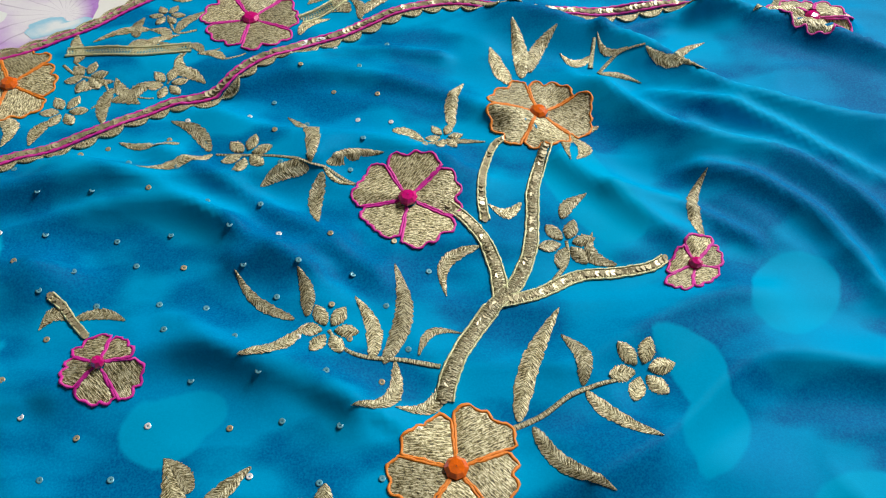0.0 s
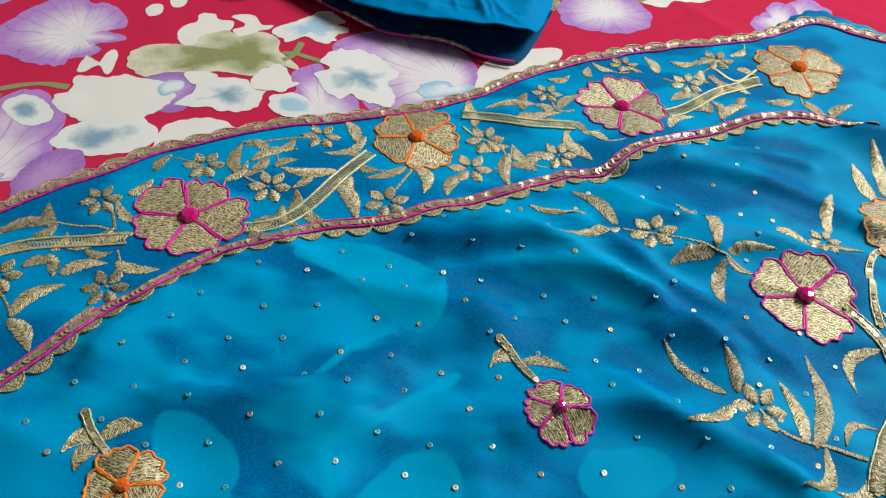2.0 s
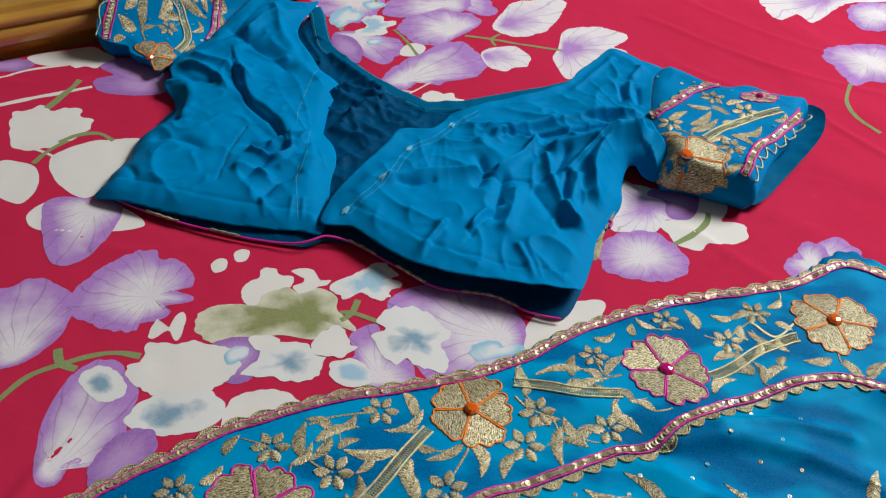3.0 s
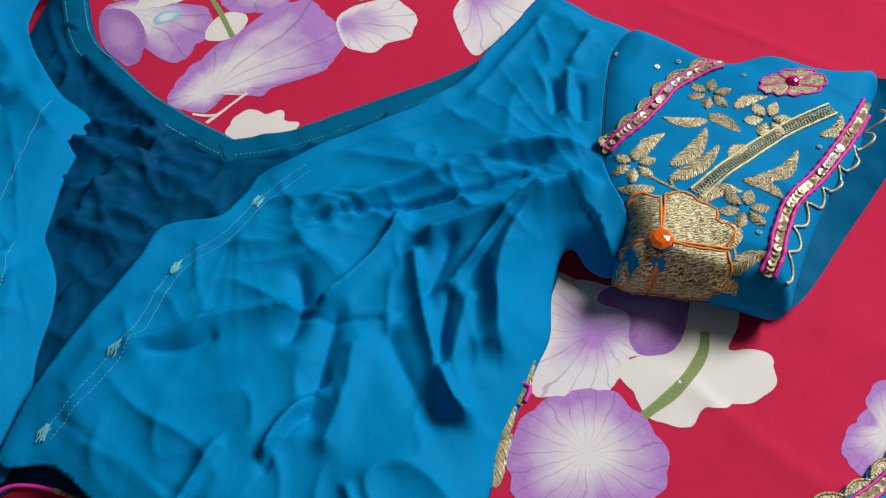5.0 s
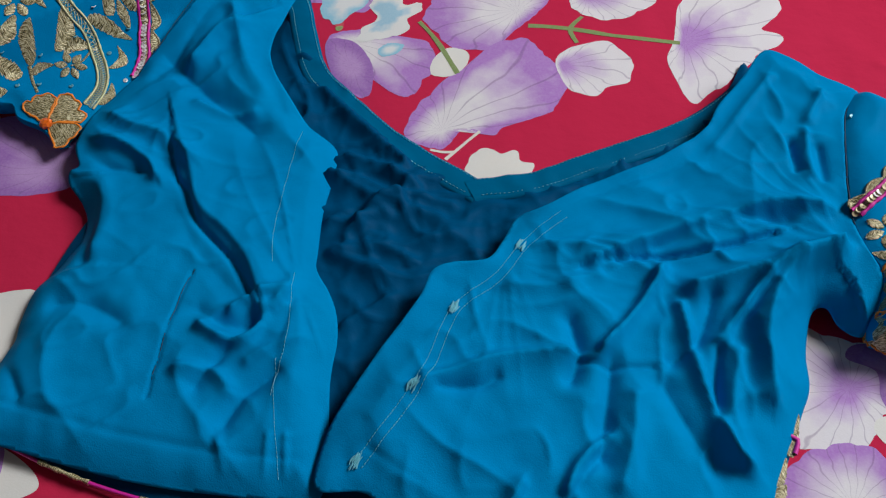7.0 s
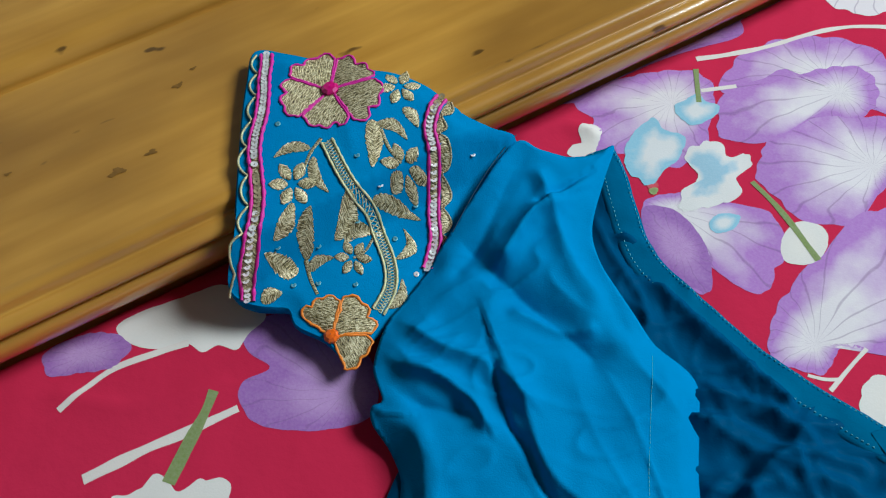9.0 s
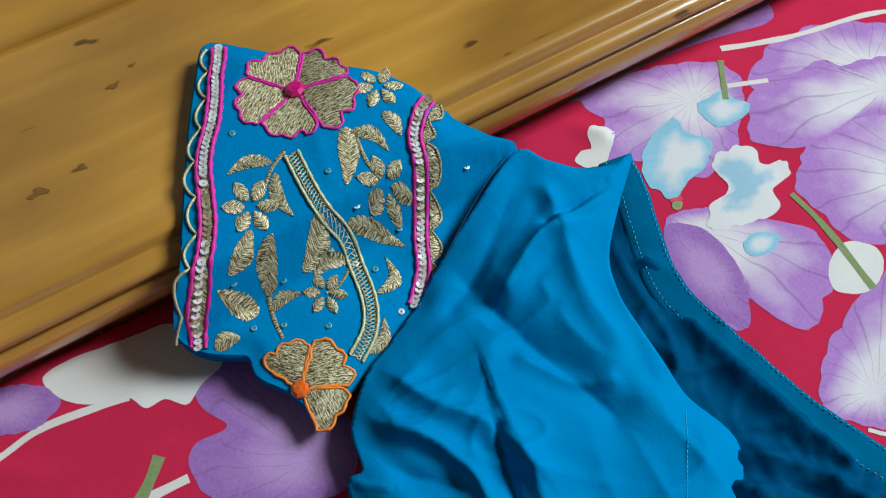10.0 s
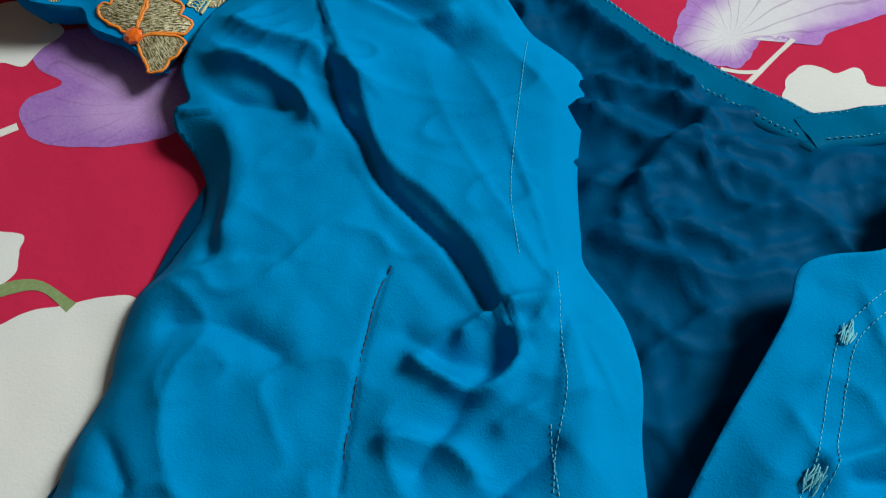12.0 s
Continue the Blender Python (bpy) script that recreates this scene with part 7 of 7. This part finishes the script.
flower(FS, blouse, (-0.744, 0.997), 0.0355, 2.35, MAGENTA, GEM_PINK, 5, 1.0, 0.0)
flower(FS, blouse, (-0.711, 0.847), 0.0300, 0.92, ORANGE, GEM_ORANGE, 5, 1.0, 0.0, keep=(0, 1, 4))
lace_stem(FS, blouse, [(-0.736, 0.958), (-0.723, 0.942), (-0.713, 0.932), (-0.703, 0.928), (-0.696, 0.918), (-0.686, 0.902), (-0.682, 0.886), (-0.686, 0.869)], 0.0075)
for (b0, t0), wd, bd in (
    ([(-0.745, 0.951), (-0.766, 0.939)], 0.0085, -0.15), ([(-0.742, 0.945), (-0.727, 0.925)], 0.0085, -0.15), ([(-0.747, 0.913), (-0.755, 0.890)], 0.0085, 0.1), ([(-0.738, 0.890), (-0.736, 0.914)], 0.0100, 0.05),
    ([(-0.714, 0.931), (-0.722, 0.906)], 0.0110, 0.1), ([(-0.702, 0.933), (-0.672, 0.935)], 0.0085, 0.1), ([(-0.701, 0.920), (-0.717, 0.906)], 0.0080, -0.15), ([(-0.682, 0.906), (-0.682, 0.927)], 0.0085, -0.35),
    ([(-0.680, 0.873), (-0.676, 0.894)], 0.0080, -0.2), ([(-0.711, 0.979), (-0.704, 0.948)], 0.0125, 0.05), ([(-0.708, 0.977), (-0.686, 0.972)], 0.0090, 0.2), ([(-0.693, 0.993), (-0.681, 0.982)], 0.0085, 0.1),
    ([(-0.741, 0.882), (-0.760, 0.882)], 0.0125, 0.05), ([(-0.735, 0.884), (-0.721, 0.896)], 0.0080, 0.15), ([(-0.760, 0.859), (-0.748, 0.867)], 0.0090, 0.1),
):
    leaf(FS, blouse, b0, t0, wd * 0.85, bd)
for path, wd in (([(-0.740, 0.959), (-0.744, 0.948), (-0.746, 0.932)], 0.0028), ([(-0.738, 0.890), (-0.733, 0.880), (-0.726, 0.871)], 0.0030), ([(-0.704, 0.974), (-0.696, 0.963), (-0.687, 0.956)], 0.0028), ([(-0.699, 0.919), (-0.703, 0.905), (-0.709, 0.899)], 0.0025)):
    stem(FS, blouse, path, wd)
for place, r, a in (((-0.750, 0.925), 0.0150, 0.3), ((-0.685, 0.955), 0.0150, 0.1), ((-0.699, 1.008), 0.0140, 0.4), ((-0.709, 0.899), 0.0120, 0.2)):
    daisy(FS, blouse, place, r, a)
for i, (sx, sy) in enumerate([(-0.698, 0.941), (-0.697, 0.919), (-0.715, 0.953), (-0.645, 0.981), (-0.668, 0.900), (-0.677, 0.943), (-0.710, 0.920), (-0.731, 0.899), (-0.742, 0.873), (-0.753, 0.888), (-0.686, 0.919), (-0.770, 0.963), (-0.727, 0.878), (-0.704, 0.883)]):
    sequin(FS, blouse, sx, sy, 0 if i in (0, 1, 3, 4) else 2, 0.2, 1.0, rng)

# near sleeve
NEAR_UNDER = [(-0.118, 0.782, 0.010), (-0.109, 0.897, 0.018), (-0.026, 0.931, 0.024), (0.057, 0.928, 0.030), (0.074, 0.917, 0.032), (0.073, 0.893, 0.030), (0.061, 0.860, 0.026), (0.024, 0.802, 0.016), (-0.012, 0.750, 0.010), (-0.036, 0.754, 0.008), (-0.079, 0.761, 0.008)]
cloth("sleeve_lining", smooth_line(NEAR_UNDER, 5, True), lambda x, y, d, zr: sheet_z(x, y) + 0.012 + (zr - 0.012) * np.exp(-d / 0.022) + 0.0010 * vnoise(x, y, 0.01, 2), 0.0035, FACING_BLUE, blouse, "teal underside of the sleeve opening")
NEAR_RIM = [(-0.107, 0.956, 0.035), (-0.083, 0.946, 0.035), (-0.047, 0.926, 0.035)] + [(-0.016, 0.938, 0.030), (0.021, 0.927, 0.030), (0.057, 0.928, 0.030), (0.050, 0.903, 0.030), (0.030, 0.849, 0.036), (0.010, 0.818, 0.037), (-0.006, 0.784, 0.034), (-0.018, 0.752, 0.032), (-0.024, 0.738, 0.026), (-0.048, 0.743, 0.026), (-0.084, 0.750, 0.026), (-0.116, 0.752, 0.026)] + [(-0.113, 0.774, 0.030), (-0.112, 0.791, 0.040), (-0.121, 0.809, 0.042), (-0.126, 0.833, 0.040), (-0.125, 0.881, 0.040), (-0.120, 0.929, 0.038)]
NEAR_CURVE = smooth_line(NEAR_RIM, 5, True)


def near_sleeve_z(x, y, d, zr):
    h = sheet_z(x, y) + 0.045 + np.clip(d / 0.02, 0, 1) * (0.0022 * vnoise(x + y, y, 0.03, 5) + 0.0018 * crumple(x, y, 0.03, 5, 0.9))
    edge = np.exp(-(d / 0.0055) ** 1.2)
    return zr * edge + h * (1 - edge)


cloth("sleeve", NEAR_CURVE, near_sleeve_z, 0.003, BLOUSE_BLUE, blouse, "short sleeve with gold flowers, magenta cords and sequins", ground=bed_or_rail)


def near_only(x, y):
    x, y = np.asarray(x, float), np.asarray(y, float)
    d, zr = rim_read(x.ravel(), y.ravel(), NEAR_CURVE[::2])
    return near_sleeve_z(x.ravel(), y.ravel(), d, zr).reshape(x.shape)


near_only = sampled(near_only, -0.16, 0.12, 0.66, 1.0, 0.0012)
NS = near_only
ribbon(NS, blouse, [(-0.125, 0.834), (-0.111, 0.851), (-0.096, 0.870), (-0.080, 0.893), (-0.064, 0.907), (-0.050, 0.913)], 0.0065, 1, 0.005, 0.018, True, 0.3, 0.0013)
ribbon(NS, blouse, [(0.043, 0.890), (0.022, 0.853), (0.005, 0.831), (-0.012, 0.808), (-0.025, 0.785), (-0.032, 0.763), (-0.037, 0.749)], 0.0075, 1, 0.0085, 0.021, False, 0.35, 0.0014)
flower(NS, blouse, (-0.095, 0.765), 0.0430, 0.72, ORANGE, GEM_ORANGE, 4, 0.92, 0.0, within=even(NEAR_CURVE, 0.0015, True))
lace_stem(NS, blouse, [(-0.073, 0.802), (-0.049, 0.827), (-0.017, 0.857), (0.016, 0.878)], 0.0085)
for (b0, t0), wd, bd in (
    ([(-0.063, 0.860), (-0.091, 0.860)], 0.0085, 0.1), ([(-0.062, 0.866), (-0.043, 0.853)], 0.0120, 0.1), ([(-0.087, 0.821), (-0.064, 0.854)], 0.0110, -0.1), ([(-0.088, 0.811), (-0.057, 0.841)], 0.0105, -0.1), ([(-0.106, 0.826), (-0.090, 0.847)], 0.0095, 0.1),
    ([(-0.039, 0.814), (-0.009, 0.843)], 0.0110, -0.15), ([(-0.052, 0.832), (-0.038, 0.842)], 0.0085, 0.1), ([(-0.072, 0.797), (-0.046, 0.805)], 0.0100, 0.15), ([(-0.045, 0.814), (-0.022, 0.801)], 0.0085, 0.15), ([(-0.056, 0.763), (-0.061, 0.784)], 0.0110, -0.2),
    ([(-0.055, 0.751), (-0.036, 0.761)], 0.0100, 0.1), ([(-0.097, 0.803), (-0.119, 0.804)], 0.0080, 0.1), ([(-0.045, 0.875), (-0.024, 0.884)], 0.0080, 0.1), ([(0.006, 0.855), (0.021, 0.874)], 0.0090, -0.2), ([(-0.050, 0.745), (-0.066, 0.748)], 0.0085, 0.1),
):
    leaf(NS, blouse, b0, t0, wd * 0.9, bd)
for path, wd in (([(-0.104, 0.815), (-0.092, 0.808), (-0.080, 0.802)], 0.0026), ([(-0.088, 0.812), (-0.086, 0.805)], 0.0026), ([(-0.052, 0.753), (-0.054, 0.764)], 0.0024)):
    stem(NS, blouse, path, wd)
for place, r, a in (((-0.060, 0.885), 0.0145, 0.3), ((-0.025, 0.866), 0.0150, 0.1), ((-0.109, 0.820), 0.0140, 0.4), ((-0.046, 0.792), 0.0155, 0.2)):
    daisy(NS, blouse, place, r, a)
for i, (sx, sy) in enumerate([(-0.092, 0.911), (-0.078, 0.916), (-0.118, 0.925), (0.004, 0.846), (-0.040, 0.775), (-0.037, 0.904)]):
    sequin(NS, blouse, sx, sy, 0 if i == 0 else 2, 0.2, 1.0, rng)
flower(NS, blouse, (-0.006, 0.900), 0.0260, 0.2, MAGENTA, GEM_PINK, 5, 0.5, 0.3)


# ---- far corner of the bed ----
def blanket():
    """A folded dark blanket at the far end."""
    rim = np.array([(0.146, 1.425), (0.191, 1.389), (0.253, 1.371), (0.353, 1.380), (0.435, 1.604), (0.326, 1.614), (0.199, 1.528)])
    ob = cloth("blanket", even(smooth_line(rim, 6, True), 0.01, True), lambda x, y, d, zr: sheet_z(x, y) + 0.004 + 0.03 * np.clip(line_dist(x, y, rim, True)[0] / 0.02, 0, 1) ** 0.5 + 0.004 * vnoise(x, y, 0.05, 2), 0.01, BLANKET)
    return tagged(ob, "folded dark grey green checked blanket on the bed", "blanket")


BLANKET = plain_material("dark_check_wool", (0.035, 0.05, 0.055), 0.9, 0, 60, 0.5, 0.001)
blanket()
